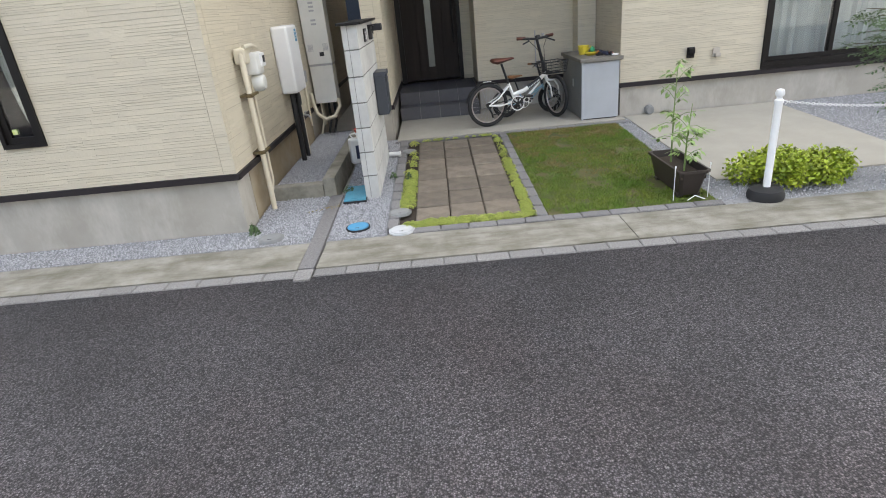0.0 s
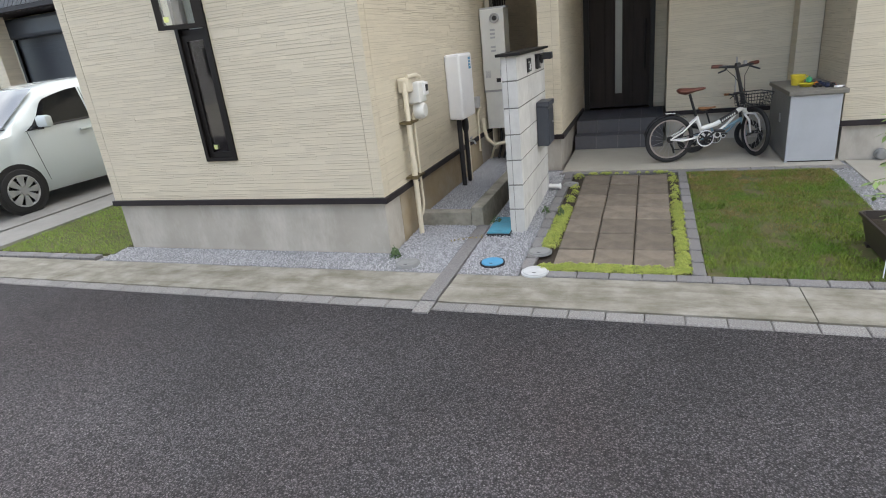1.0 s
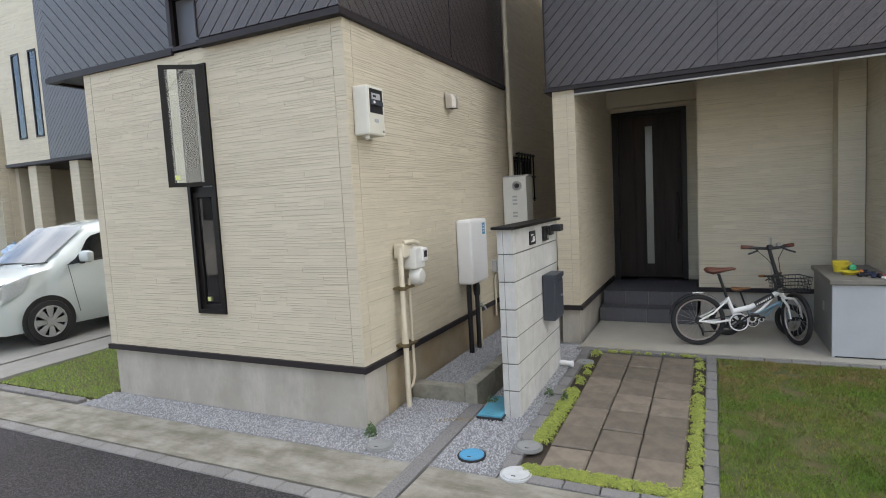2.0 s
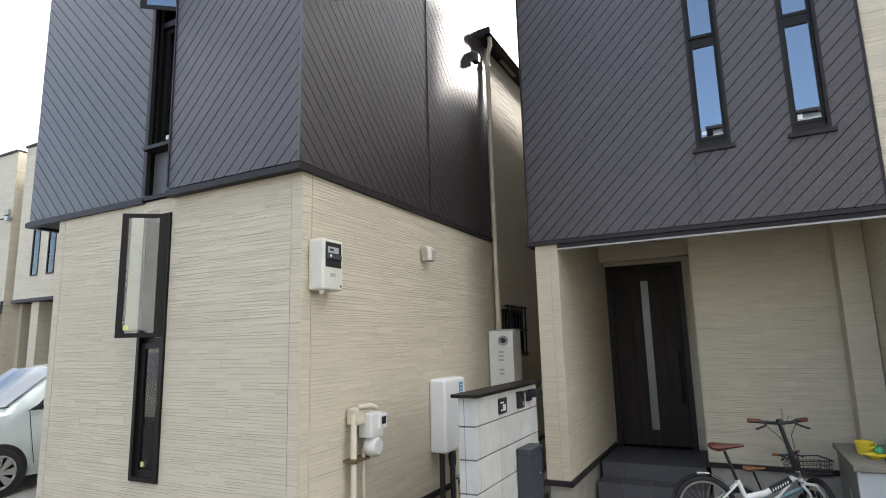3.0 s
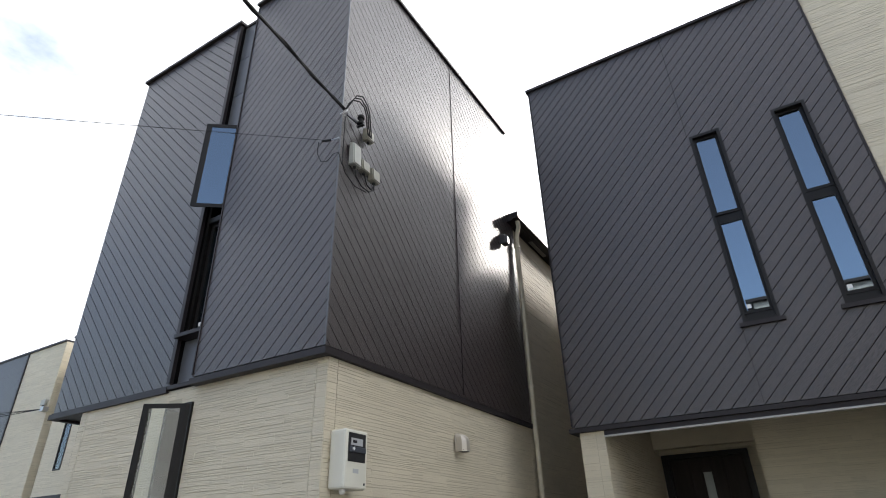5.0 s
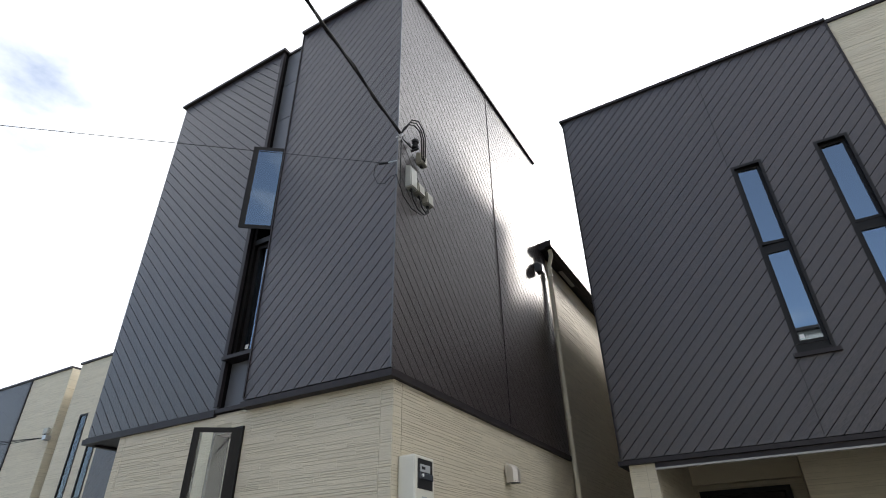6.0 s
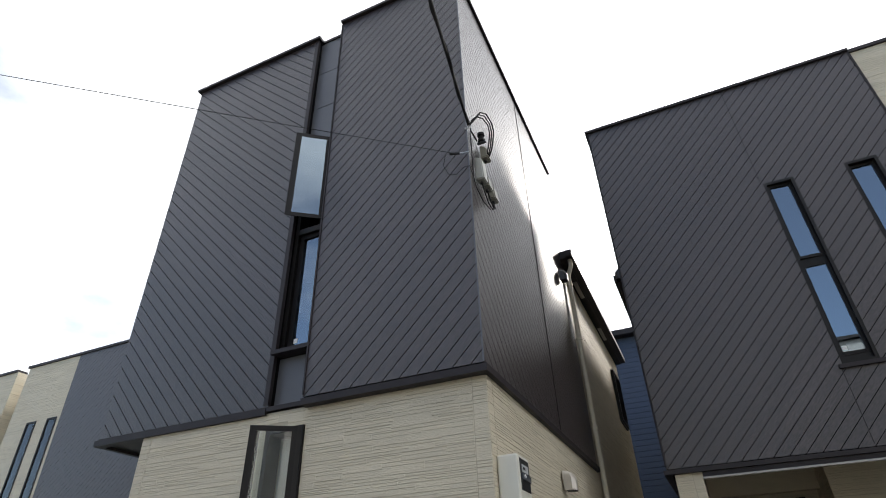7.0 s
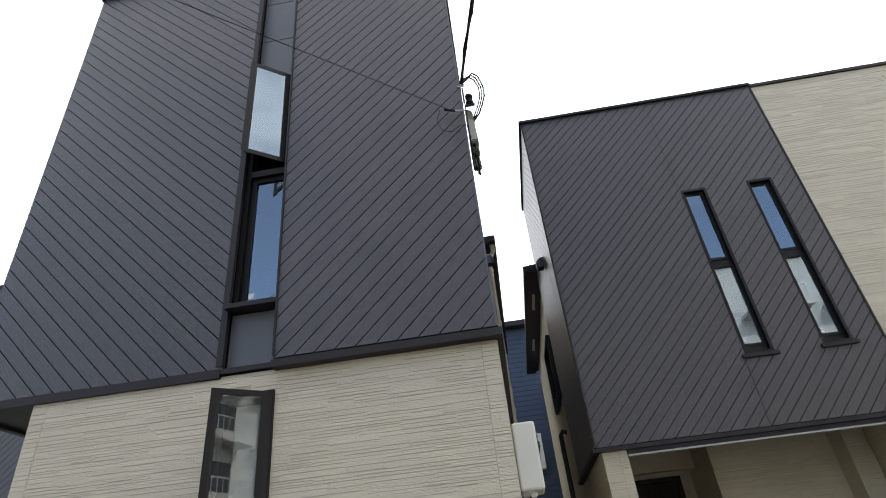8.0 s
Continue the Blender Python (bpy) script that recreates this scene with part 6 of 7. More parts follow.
    bar("fork_crown", [(0.71, 0, 0.435), (0.725, 0, 0.42)], 0.022, frame_mat)
    for s in (-1, 1):
        o = side * 0.048 * s
        bar("fork_blade", [Vector((0.72, 0, 0.425)), Vector((0.755, 0, 0.415)) + o, Vector((0.80, 0, 0.35)) + o, ax + o], [0.012, 0.012, 0.010, 0.008], frame_mat)
    bar("stem", [(0.687, 0, 0.52), (0.675, 0, 0.58), (0.60, 0, 0.865)], [0.024, 0.018, 0.015], BLACK_PLASTIC)
    st = Matrix.Rotation(radians(steer), 3, "Z")
    h = Vector((0.60, 0, 0.87))
    def hv(x, y, z):
        return h + st @ Vector((x, y, z))
    bar("handlebar", [hv(-0.03, 0.20, 0.02), hv(0.0, 0.10, 0.01), hv(0, 0, 0), hv(0.0, -0.10, 0.01), hv(-0.03, -0.20, 0.02)], 0.013, BLACK_PLASTIC)
    for s in (-1, 1):
        bar("grip", [hv(-0.018, 0.135 * s, 0.016), hv(-0.035, 0.225 * s, 0.022)], 0.017, seat_mat)
        bar("brake_lever", [hv(0.01, 0.10 * s, 0.01), hv(0.05, 0.13 * s, -0.01), hv(0.045, 0.20 * s, -0.035)], 0.008, BLACK_PLASTIC)
        bar("brake_cable", [hv(0.01, 0.12 * s, 0.0), hv(0.06, 0.05 * s, -0.08), (0.70, 0.02 * s, 0.62), (0.71, 0.01 * s, 0.47)], 0.003, BLACK_PLASTIC)
    bar("bell", [hv(0.0, 0.08, 0.02), hv(0.0, 0.08, 0.05)], 0.016, STEEL)
    bar("mirror_lamp", [hv(0.03, -0.02, 0.02), hv(0.07, -0.02, 0.025)], 0.02, BLACK_PLASTIC)
    if not basket:
        bar("push_rod", [(0.60, 0.05, 0.80), (0.59, 0.05, 1.42)], 0.012, STEEL, "thin steel push rod")
    # mudguard
    bm = bmesh.new()
    pr = []
    for i in range(15):
        a = radians(50 + 8.5 * i)
        pr.append([bm.verts.new(m3(((R + 0.014) * math.cos(a), y, R + (R + 0.014) * math.sin(a)))) for y in (-0.024, 0, 0.024)])
        pr[-1][1].co.z += 0.004
    for a, b in zip(pr, pr[1:]):
        for k in range(2):
            bm.faces.new((a[k], a[k + 1], b[k + 1], b[k]))
    part("mudguard", bm, BLACK_PLASTIC, t, smooth=True)
    part("mudguard_stripe", B(*(c * size for c in (-0.04, 0.05, -0.014, 0.014, 2 * R + 0.012, 2 * R + 0.020))), PLASTIC_WHITE, t)
    bar("kickstand", [(0.06, 0.05, 0.19), (0.10, 0.12, 0.005)], 0.006, STEEL)
    if basket:
        o = st @ Vector((0.13, 0, 0))
        c = Vector((0.70, 0, 0)) + o
        def ringpts(z, hx, hy):
            return [Vector((c.x, c.y, z)) + st @ Vector((hx * sx, hy * sy, 0)) for sx, sy in ((-1, -1), (1, -1), (1, 1), (-1, 1), (-1, -1))]
        bk = bar("basket", ringpts(0.635, 0.10, 0.135), 0.005, BLACK_PLASTIC, "black wire front basket")
        bm = bmesh.new()
        for z, k in ((0.605, 0.97), (0.575, 0.94), (0.545, 0.91), (0.515, 0.88)):
            tube(bm, [m3(p) for p in ringpts(z, 0.10 * k, 0.135 * k)], 0.0022, sides=4)
        top, low = ringpts(0.635, 0.10, 0.135), ringpts(0.512, 0.088, 0.118)
        for e in range(4):
            for k in range(9):
                f = k / 9
                tube(bm, [m3(top[e].lerp(top[e + 1], f)), m3(low[e].lerp(low[e + 1], f))], 0.0018, sides=4)
        for k in range(1, 9):
            f = k / 9
            tube(bm, [m3(low[0].lerp(low[1], f)), m3(low[3].lerp(low[2], f))], 0.0018, sides=4)
        part("wire_mesh", bm, BLACK_PLASTIC, bk)
        bar("basket_stay", [(0.70, 0, 0.53), c + Vector((0, 0, 0.52))], 0.007, BLACK_PLASTIC)
    return t


bicycle((0.655, 6.13, 0.118), 14, BIKE_WHITE, LEATHER, "white folding bicycle with brown saddle and wire basket")
bicycle((0.90, 6.56, 0.118), 8, BIKE_BLUE, LEATHER_TAN, "small pale blue bicycle with tan saddle against the wall", size=0.66, steer=-50, basket=False, marked=False)

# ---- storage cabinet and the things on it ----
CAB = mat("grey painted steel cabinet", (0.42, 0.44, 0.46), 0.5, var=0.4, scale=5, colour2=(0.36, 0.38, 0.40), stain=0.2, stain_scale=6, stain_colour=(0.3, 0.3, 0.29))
# sides and back: about half the front's grey value
CAB_DARK = mat("darker grey cabinet side", (0.20, 0.205, 0.20), 0.55, var=0.5, scale=6, stain=0.3, stain_scale=5, stain_colour=(0.12, 0.12, 0.11))
TOP = mat("grey-brown worktop", (0.20, 0.185, 0.155), 0.65, var=0.6, scale=14)
YELLOW = mat("yellow plastic", (0.72, 0.58, 0.05), 0.4, var=0.2)
GREEN_P = mat("green plastic", (0.05, 0.40, 0.20), 0.4, var=0.2)
ORANGE = mat("orange plastic", (0.65, 0.22, 0.03), 0.4, var=0.2)
RED_P = mat("red plastic", (0.42, 0.05, 0.03), 0.5, var=0.3)
NAVY = mat("navy plastic", (0.02, 0.03, 0.07), 0.5, var=0.3)


def cabinet():
    t = thing("cabinet", "grey steel storage cabinet with a stone-coloured top", "cabinet", at=(1.66, 5.97, 0.118))
    part("front_panel", B(0.012, 0.395, 0.0, 0.018, 0.012, 0.60, bevel=0.003), CAB, t)
    part("side_panel", B(0.0, 0.014, 0.02, 0.92, 0.012, 0.60, bevel=0.003), CAB_DARK, t, "darker grey side panel")
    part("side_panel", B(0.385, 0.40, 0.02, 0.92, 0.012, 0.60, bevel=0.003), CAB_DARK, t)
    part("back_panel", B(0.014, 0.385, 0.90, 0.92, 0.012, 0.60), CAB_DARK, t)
    part("base", B(0.015, 0.38, 0.02, 0.90, 0.0, 0.02), BLACK_PLASTIC, t)
    part("corner_post", B(-0.004, 0.016, -0.004, 0.024, 0.0, 0.605, bevel=0.002), CAB, t)
    part("top", B(-0.025, 0.43, -0.025, 0.94, 0.605, 0.645, bevel=0.006), TOP, t, "grey-brown worktop")
    part("latch", B(-0.010, 0.0, 0.36, 0.40, 0.32, 0.40, bevel=0.002), STEEL, t)
    z = 0.118 + 0.645
    b = thing("bucket", "yellow plastic toy bucket on the cabinet", "bucket", at=(1.79, 6.44, z))
    part("pail", L([(0.05, 0), (0.062, 0.085), (0.066, 0.087), (0.066, 0.095), (0.058, 0.095), (0.047, 0.006), (0, 0.006)]), YELLOW, b, smooth=True)
    part("handle", T([(0.064 * math.cos(a), -0.03 - 0.045 * abs(math.sin(a)) - 0.03, 0.088 - 0.03 * math.sin(a)) for a in (k * math.pi / 8 for k in range(9))], 0.005, sides=6), YELLOW, b)
    d = thing("toy_dish", "shallow yellow toy dish on the cabinet", "toy", "toys on the cabinet", at=(1.83, 6.28, z))
    part("dish", L([(0.045, 0), (0.068, 0.025), (0.072, 0.027), (0.066, 0.03), (0.044, 0.008), (0, 0.008)]), YELLOW, d, smooth=True)
    for x, y, r, mt, lab in ((1.86, 6.33, 0.028, GREEN_P, "green plastic toy ball"), (1.90, 6.24, 0.022, ORANGE, "orange plastic toy piece")):
        o = thing("toy", lab, "toy", "toys on the cabinet", at=(x, y, z + (0.026 if mt is GREEN_P else 0)))
        part("shell", L([(0.0, 0.0), (r * 0.75, r * 0.25), (r, r), (r * 0.72, r * 1.7), (0.0, r * 1.95)], sides=16), mt, o, smooth=True)
        part("knob", L([(0.3 * r, 0), (0.3 * r, 0.3 * r), (0, 0.35 * r)], (0, 0, r * 1.9), sides=10), mt, o)
    rn = random.Random(9)
    for i in range(7):
        x, y = 1.90 + rn.uniform(-0.03, 0.12), 6.20 + rn.uniform(-0.10, 0.14)
        o = thing("toy_car", "small dark plastic toy on the cabinet", "toy", "toys on the cabinet", at=(x, y, z), rz=rn.uniform(0, 180))
        mt = (NAVY, BLACK_PLASTIC, RED_P, NAVY, SLATE_PAINT, BLACK_PLASTIC, NAVY)[i]
        part("body", B(-0.035, 0.035, -0.015, 0.015, 0.006, 0.024, bevel=0.005), mt, o)
        part("cab", B(-0.018, 0.012, -0.012, 0.012, 0.022, 0.038, bevel=0.005), mt, o)
        for sx in (-0.022, 0.022):
            part("wheel", T([(sx, -0.018, 0.008), (sx, 0.018, 0.008)], 0.008), RUBBER, o)
    sc = thing("toy_scoop", "pale plastic toy scoop on the cabinet", "toy", "toys on the cabinet", at=(2.03, 6.06, z), rz=35)
    part("blade", B(-0.03, 0.03, -0.02, 0.02, 0.0, 0.016, bevel=0.005), PLASTIC_WHITE, sc)
    part("grip", T([(0.03, 0, 0.008), (0.09, 0, 0.01)], 0.007), PLASTIC_WHITE, sc)


cabinet()

# ---- things along the front wall and lawn of the second house ----
def wall_fittings():
    o = thing("outdoor_socket", "dark brown outdoor socket cover on the wall", "socket", at=(2.83, 6.045, 0.66))
    part("plate", B(-0.04, 0.04, -0.018, 0.0, 0.0, 0.11, bevel=0.005), FRAME, o)
    part("cover", B(-0.032, 0.032, -0.055, -0.015, 0.04, 0.105, bevel=0.012), FRAME, o)
    v = thing("cable_outlet", "small beige cable outlet on the wall", "cable outlet", at=(3.10, 6.045, 0.65))
    part("plate", B(-0.035, 0.04, -0.012, 0.0, 0.0, 0.09, bevel=0.004), METAL_BEIGE, v)
    part("hood", B(-0.02, 0.04, -0.05, -0.01, 0.0, 0.035, bevel=0.006), METAL_BEIGE, v)
    p = thing("floor_drain", "dull grey round drain at the foundation", "drain", at=(2.42, 6.06, 0.115))
    part("cap", L([(0.045, 0.0), (0.045, -0.06), (0.035, -0.07), (0, -0.07)], (0, 0, 0.04), axis="y"), LID_GREY, p)
    part("ring", L([(0.052, 0.0), (0.052, -0.015)], (0, 0, 0.04), axis="y"), LID_GREY, p)


wall_fittings()


POT = mat("dark brown plastic planter", (0.035, 0.026, 0.022), 0.5, var=0.3, scale=10)
def planter():
    t = thing("planter", "long dark brown plastic planter on the lawn", "planter", at=(1.82, 3.79, zg(3.79)))
    bm = bmesh.new()
    rows = []
    for hx, hy, z in ((0.068, 0.25, 0.02), (0.098, 0.295, 0.185), (0.112, 0.31, 0.187), (0.112, 0.31, 0.205), (0.098, 0.296, 0.205), (0.088, 0.285, 0.155)):
        rows.append([bm.verts.new((x * hx, y * hy, z)) for x, y in ((-1, -0.92), (-0.75, -1), (0.75, -1), (1, -0.92), (1, 0.92), (0.75, 1), (-0.75, 1), (-1, 0.92))])
    for a, b in zip(rows, rows[1:]):
        for k in range(8):
            bm.faces.new((a[k], a[(k + 1) % 8], b[(k + 1) % 8], b[k]))
    bm.faces.new(rows[0][::-1])
    part("trough", bm, POT, t)
    part("soil", B(-0.088, 0.088, -0.28, 0.28, 0.14, 0.158), SOIL, t)
    for sx in (-1, 1):
        for sy in (-1, 1):
            part("foot", B(0.06 * sx - 0.02, 0.06 * sx + 0.02, 0.2 * sy - 0.03, 0.2 * sy + 0.03, 0.0, 0.025), POT, t)
    for k, (x, y) in enumerate(((-0.125, -0.27), (0.125, -0.25))):
        s = thing("stake", "thin white support stake by the planter", "stake", "planter stakes", at=(1.82 + x, 3.79 + y, zg(3.79)))
        part("rod", T([(0, 0, -0.02), (0, 0, 0.23)], 0.003, sides=8), PLASTIC_WHITE, s)
        part("tip", L([(0.0055, 0), (0.0055, 0.015), (0, 0.02)], (0, 0, 0.225), sides=8), PLASTIC_WHITE, s)
    w = thing("wire_stand", "bent white wire lying on the grass", "wire", at=(1.83, 3.47, zg(3.47) + 0.02))
    part("rod", T([(-0.06, -0.01, 0), (0.0, 0.015, 0.022), (0.06, -0.015, 0.0)], 0.0035, sides=8), PLASTIC_WHITE, w)
    for n, (y, top, lean) in enumerate(((0.12, 0.92, 0.0), (-0.12, 0.66, 0.02))):
        pl = thing("potted_plant", "leafy green vegetable plant growing in the planter", "plant", "plants in the planter", at=(1.82, 3.79 + y, zg(3.79) + 0.15))
        rnd = random.Random(70 + n)
        H = top - 0.18
        part("stem", T([(0, 0, 0), (lean * 0.4, 0.01, H * 0.5), (lean, 0, H)], [0.007, 0.005, 0.002], sides=7), STEM, pl, smooth=True)
        lv, lf = [], []
        for i in range(17 if n == 0 else 11):
            h = H * (0.22 + 0.78 * i / 17)
            a = i * 2.4
            ln = rnd.uniform(0.08, 0.17) * (1.15 - 0.6 * h / H)
            b = Vector((lean * h / H, 0, h))
            e = b + Vector((math.cos(a) * ln, math.sin(a) * ln, rnd.uniform(-0.03, 0.10)))
            part("leaf_stalk", T([b, (b + e) / 2 + Vector((0, 0, 0.015)), e], 0.0022, sides=5), STEM, pl)
            for k in range(5):
                q = b + (e - b) * (0.45 + 0.14 * k)
                s = rnd.uniform(0.038, 0.080)
                for g in ((-1, 1) if k < 4 else (0,)):
                    dr = (Vector((math.cos(a + 1.1 * g), math.sin(a + 1.1 * g), rnd.uniform(-1.1, 0.2)))).normalized()
                    sd = dr.cross(Vector((0, 0, 1))).normalized() * s * 0.22
                    o = len(lv)
                    lv += [tuple(v) for v in (q, q + dr * s * 0.5 - sd, q + dr * s, q + dr * s * 0.5 + sd)]
                    lf.append((o, o + 1, o + 2, o + 3))
        raw("leaves", lv, lf, LEAF_PLANT, pl, kind="stuff")


planter()


def chain_post():
    p = thing("chain_post", "white plastic barrier post on a black rubber base", "barrier post", at=(2.29, 3.43, zg(3.43)))
    part("base", L([(0.115, 0.0), (0.118, 0.03), (0.105, 0.065), (0.06, 0.078), (0.03, 0.082), (0, 0.082)], sides=28), RUBBER, p, "black rubber base", smooth=True)
    part("pole", L([(0.024, 0.07), (0.024, 0.64), (0.028, 0.642), (0.028, 0.662), (0.018, 0.668), (0.016, 0.68)], sides=20), PLASTIC_WHITE, p, smooth=True)
    part("ball", L([(0.0, 0.675), (0.022, 0.685), (0.029, 0.705), (0.022, 0.726), (0.0, 0.735)], sides=18), PLASTIC_WHITE, p, smooth=True)
    part("hook", T([(0.026, 0, 0.652), (0.05, 0, 0.655), (0.055, 0, 0.64), (0.045, 0, 0.63)], 0.004, sides=6), PLASTIC_WHITE, p)
    c = thing("chain", "white plastic chain sagging from the post", "chain")
    pts = wire_points((2.34, 3.43, 0.66), (4.6, 3.5, 0.70), 0.12, 120)
    for i, (a, b) in enumerate(zip(pts, pts[1:])):
        d = (b - a).normalized()
        up = Vector((0, 0, 1)) if i % 2 else Vector((0, 1, 0))
        s = (up - d * up.dot(d)).normalized()
        m = (a + b) / 2
        ln = (b - a).length * 0.62
        part("link", T([m + d * ln * math.cos(q) + s * 0.0075 * math.sin(q) for q in (k * math.pi / 4 for k in range(9))], 0.0027, sides=5, cap=False), PLASTIC_WHITE, c)


chain_post()


def pots_behind_pillar():
    t = thing("watering_can", "white plastic jug with a dark blue label on gravel", "jug", at=(-0.715, 5.22, zg(5.22)), rz=20)
    part("body", B(-0.08, 0.06, -0.05, 0.05, 0.0, 0.245, bevel=0.02), PLASTIC_WHITE, t)
    part("neck", L([(0.025, 0.235), (0.02, 0.27), (0.022, 0.29), (0, 0.29)], (0.02, 0, 0)), PLASTIC_WHITE, t)
    part("label", B(-0.03, 0.045, -0.052, -0.0495, 0.05, 0.18), NAVY, t)
    part("handle", T([(-0.03, 0, 0.24), (-0.06, 0, 0.285), (-0.01, 0, 0.29), (0.015, 0, 0.275)], 0.009), PLASTIC_WHITE, t)
    r = thing("flower_pot", "small red plastic flower pot behind the pillar", "pot", at=(-0.70, 5.70, zg(5.70)))
    part("pot", L([(0.07, 0), (0.092, 0.2), (0.10, 0.2), (0.10, 0.225), (0.086, 0.225), (0.07, 0.02), (0, 0.02)]), RED_P, r, smooth=True)
    part("soil", L([(0.08, 0.17), (0.0, 0.18)]), SOIL, r)


pots_behind_pillar()

# ---- neighbours: details of the house beyond the driveway ----
def far_house_details():
    for x in (-12.92, -11.42):
        p = thing("porch_pier", "slim beige porch pier under the overhang", "pier", "porch piers", at=(x, 7.95, 0))
        core = part("shaft", B(0.01, 0.30, 0.01, 0.29, 0.0, 2.83), SIDING_BACK, p)
        siding(front(0.01), 0.0, 0.31, 0.42, 2.82, core, edge=(0, 0), seed=81, fine=1.6)
        siding(side_right(0.30), 0.0, 0.30, 0.42, 2.82, core, edge=(0, 0), seed=82, fine=1.6)
        part("footing", B(0.0, 0.31, 0.0, 0.30, 0.0, 0.40), CONCRETE, p)
    s = thing("roller_shutter", "dark grey ribbed roller shutter under the overhang", "shutter", at=(-11.35, 8.55, 0))
    part("drum_box", B(-0.06, 2.0, -0.22, 0.05, 2.42, 2.78, bevel=0.06), SLATE_PAINT, s)
    part("guide", B(-0.06, 0.0, -0.06, 0.05, 0.0, 2.42), FRAME, s)
    part("guide", B(1.94, 2.0, -0.06, 0.05, 0.0, 2.42), FRAME, s)
    bm = bmesh.new()
    n = 34
    for i in range(n):
        z0 = 0.07 * i
        box(bm, 0.0, 1.94, -0.012, 0.02, z0, z0 + 0.055)
    box(bm, 0.0, 1.94, 0.0, 0.03, 0.0, 2.42)
    tagged(part("slats", bm, SLATE_PAINT, s), kind="stuff")
    part("shutter_wall", B(-11.75, -7.75, 8.60, 8.75, 0.0, 2.83), SIDING, house_3)
    d = thing("door", "dark brown entrance door in the recessed porch", "door", at=(-12.55, 9.36, 0.3))
    part("leaf", B(0.0, 0.85, 0.0, 0.04, 0.0, 2.15), DOOR_WOOD, d)
    part("frame", B(-0.07, 0.0, -0.03, 0.04, 0.0, 2.22), FRAME, d)
    part("frame", B(0.85, 0.92, -0.03, 0.04, 0.0, 2.22), FRAME, d)
    part("glass_slit", B(0.38, 0.45, -0.006, 0.0, 0.25, 1.95), GLASS_PALE, d)
    b = thing("storage_bin", "black plastic storage bin with a ribbed lid", "bin", at=(-12.70, 7.05, 0.02))
    part("body", B(0, 0.75, 0, 0.5, 0, 0.78, bevel=0.03), BLACK_PLASTIC, b)
    part("lid", B(-0.02, 0.77, -0.02, 0.52, 0.78, 0.86, bevel=0.03), BLACK_PLASTIC, b)
    g = thing("plastic_bag", "crumpled translucent blue plastic bag on the bin", "bag", at=(-12.40, 7.25, 0.88))
    bm = bmesh.new()
    bmesh.ops.create_icosphere(bm, subdivisions=3, radius=0.2)
    for v in bm.verts:
        v.co *= 1 + 0.35 * noise.noise(v.co * 9)
        v.co.z = max(v.co.z * 0.8, -0.1) + 0.1
    part("sack", bm, BAG, g)
    part("knot", L([(0.03, 0.2), (0.015, 0.26), (0.04, 0.31)], sides=9), BAG, g)


BAG = mat("pale blue plastic film", (0.30, 0.45, 0.62), 0.3, var=0.6, scale=14, colour2=(0.5, 0.6, 0.72), bump=0.5, bump_scale=20)
far_house_details()

# driveway strips
DRIVE = mat("driveway concrete", (0.27, 0.26, 0.24), 0.85, var=0.6, scale=3, colour2=(0.20, 0.195, 0.18), bump=0.2, bump_scale=100, stain=0.3, stain_scale=1.5, stain_colour=(0.17, 0.165, 0.155))
for x0, x1 in ((-6.25, -5.68), (-8.05, -6.32), (-9.9, -8.12)):
    slab("drive_strip", x0, x1, 3.55, 7.8, 0.012, DRIVE, lot)
for x in (-6.285, -8.085):
    slab("drive_gap", x - 0.03, x + 0.03, 3.5, 7.8, -0.004, SOIL, lot)
scatter_stones([(-6.6, -5.62, 3.40, 3.54), (-8.4, -6.6, 3.40, 3.54)], 1500, "pale gravel at the driveway edge", 14)

# ---- parked car ----
CAR_PAINT = mat("pearl white car paint", (0.56, 0.615, 0.61), 0.22, var=0.05, scale=3, coat=0.8)
CAR_GLASS = glass_mat("car glass", (0.10, 0.11, 0.11), 1.9)
SILVER = mat("silver plastic", (0.45, 0.46, 0.47), 0.3, metal=0.5, var=0.15)
HEADLAMP = glass_mat("headlamp glass", (0.95, 0.96, 0.97), 1.35)


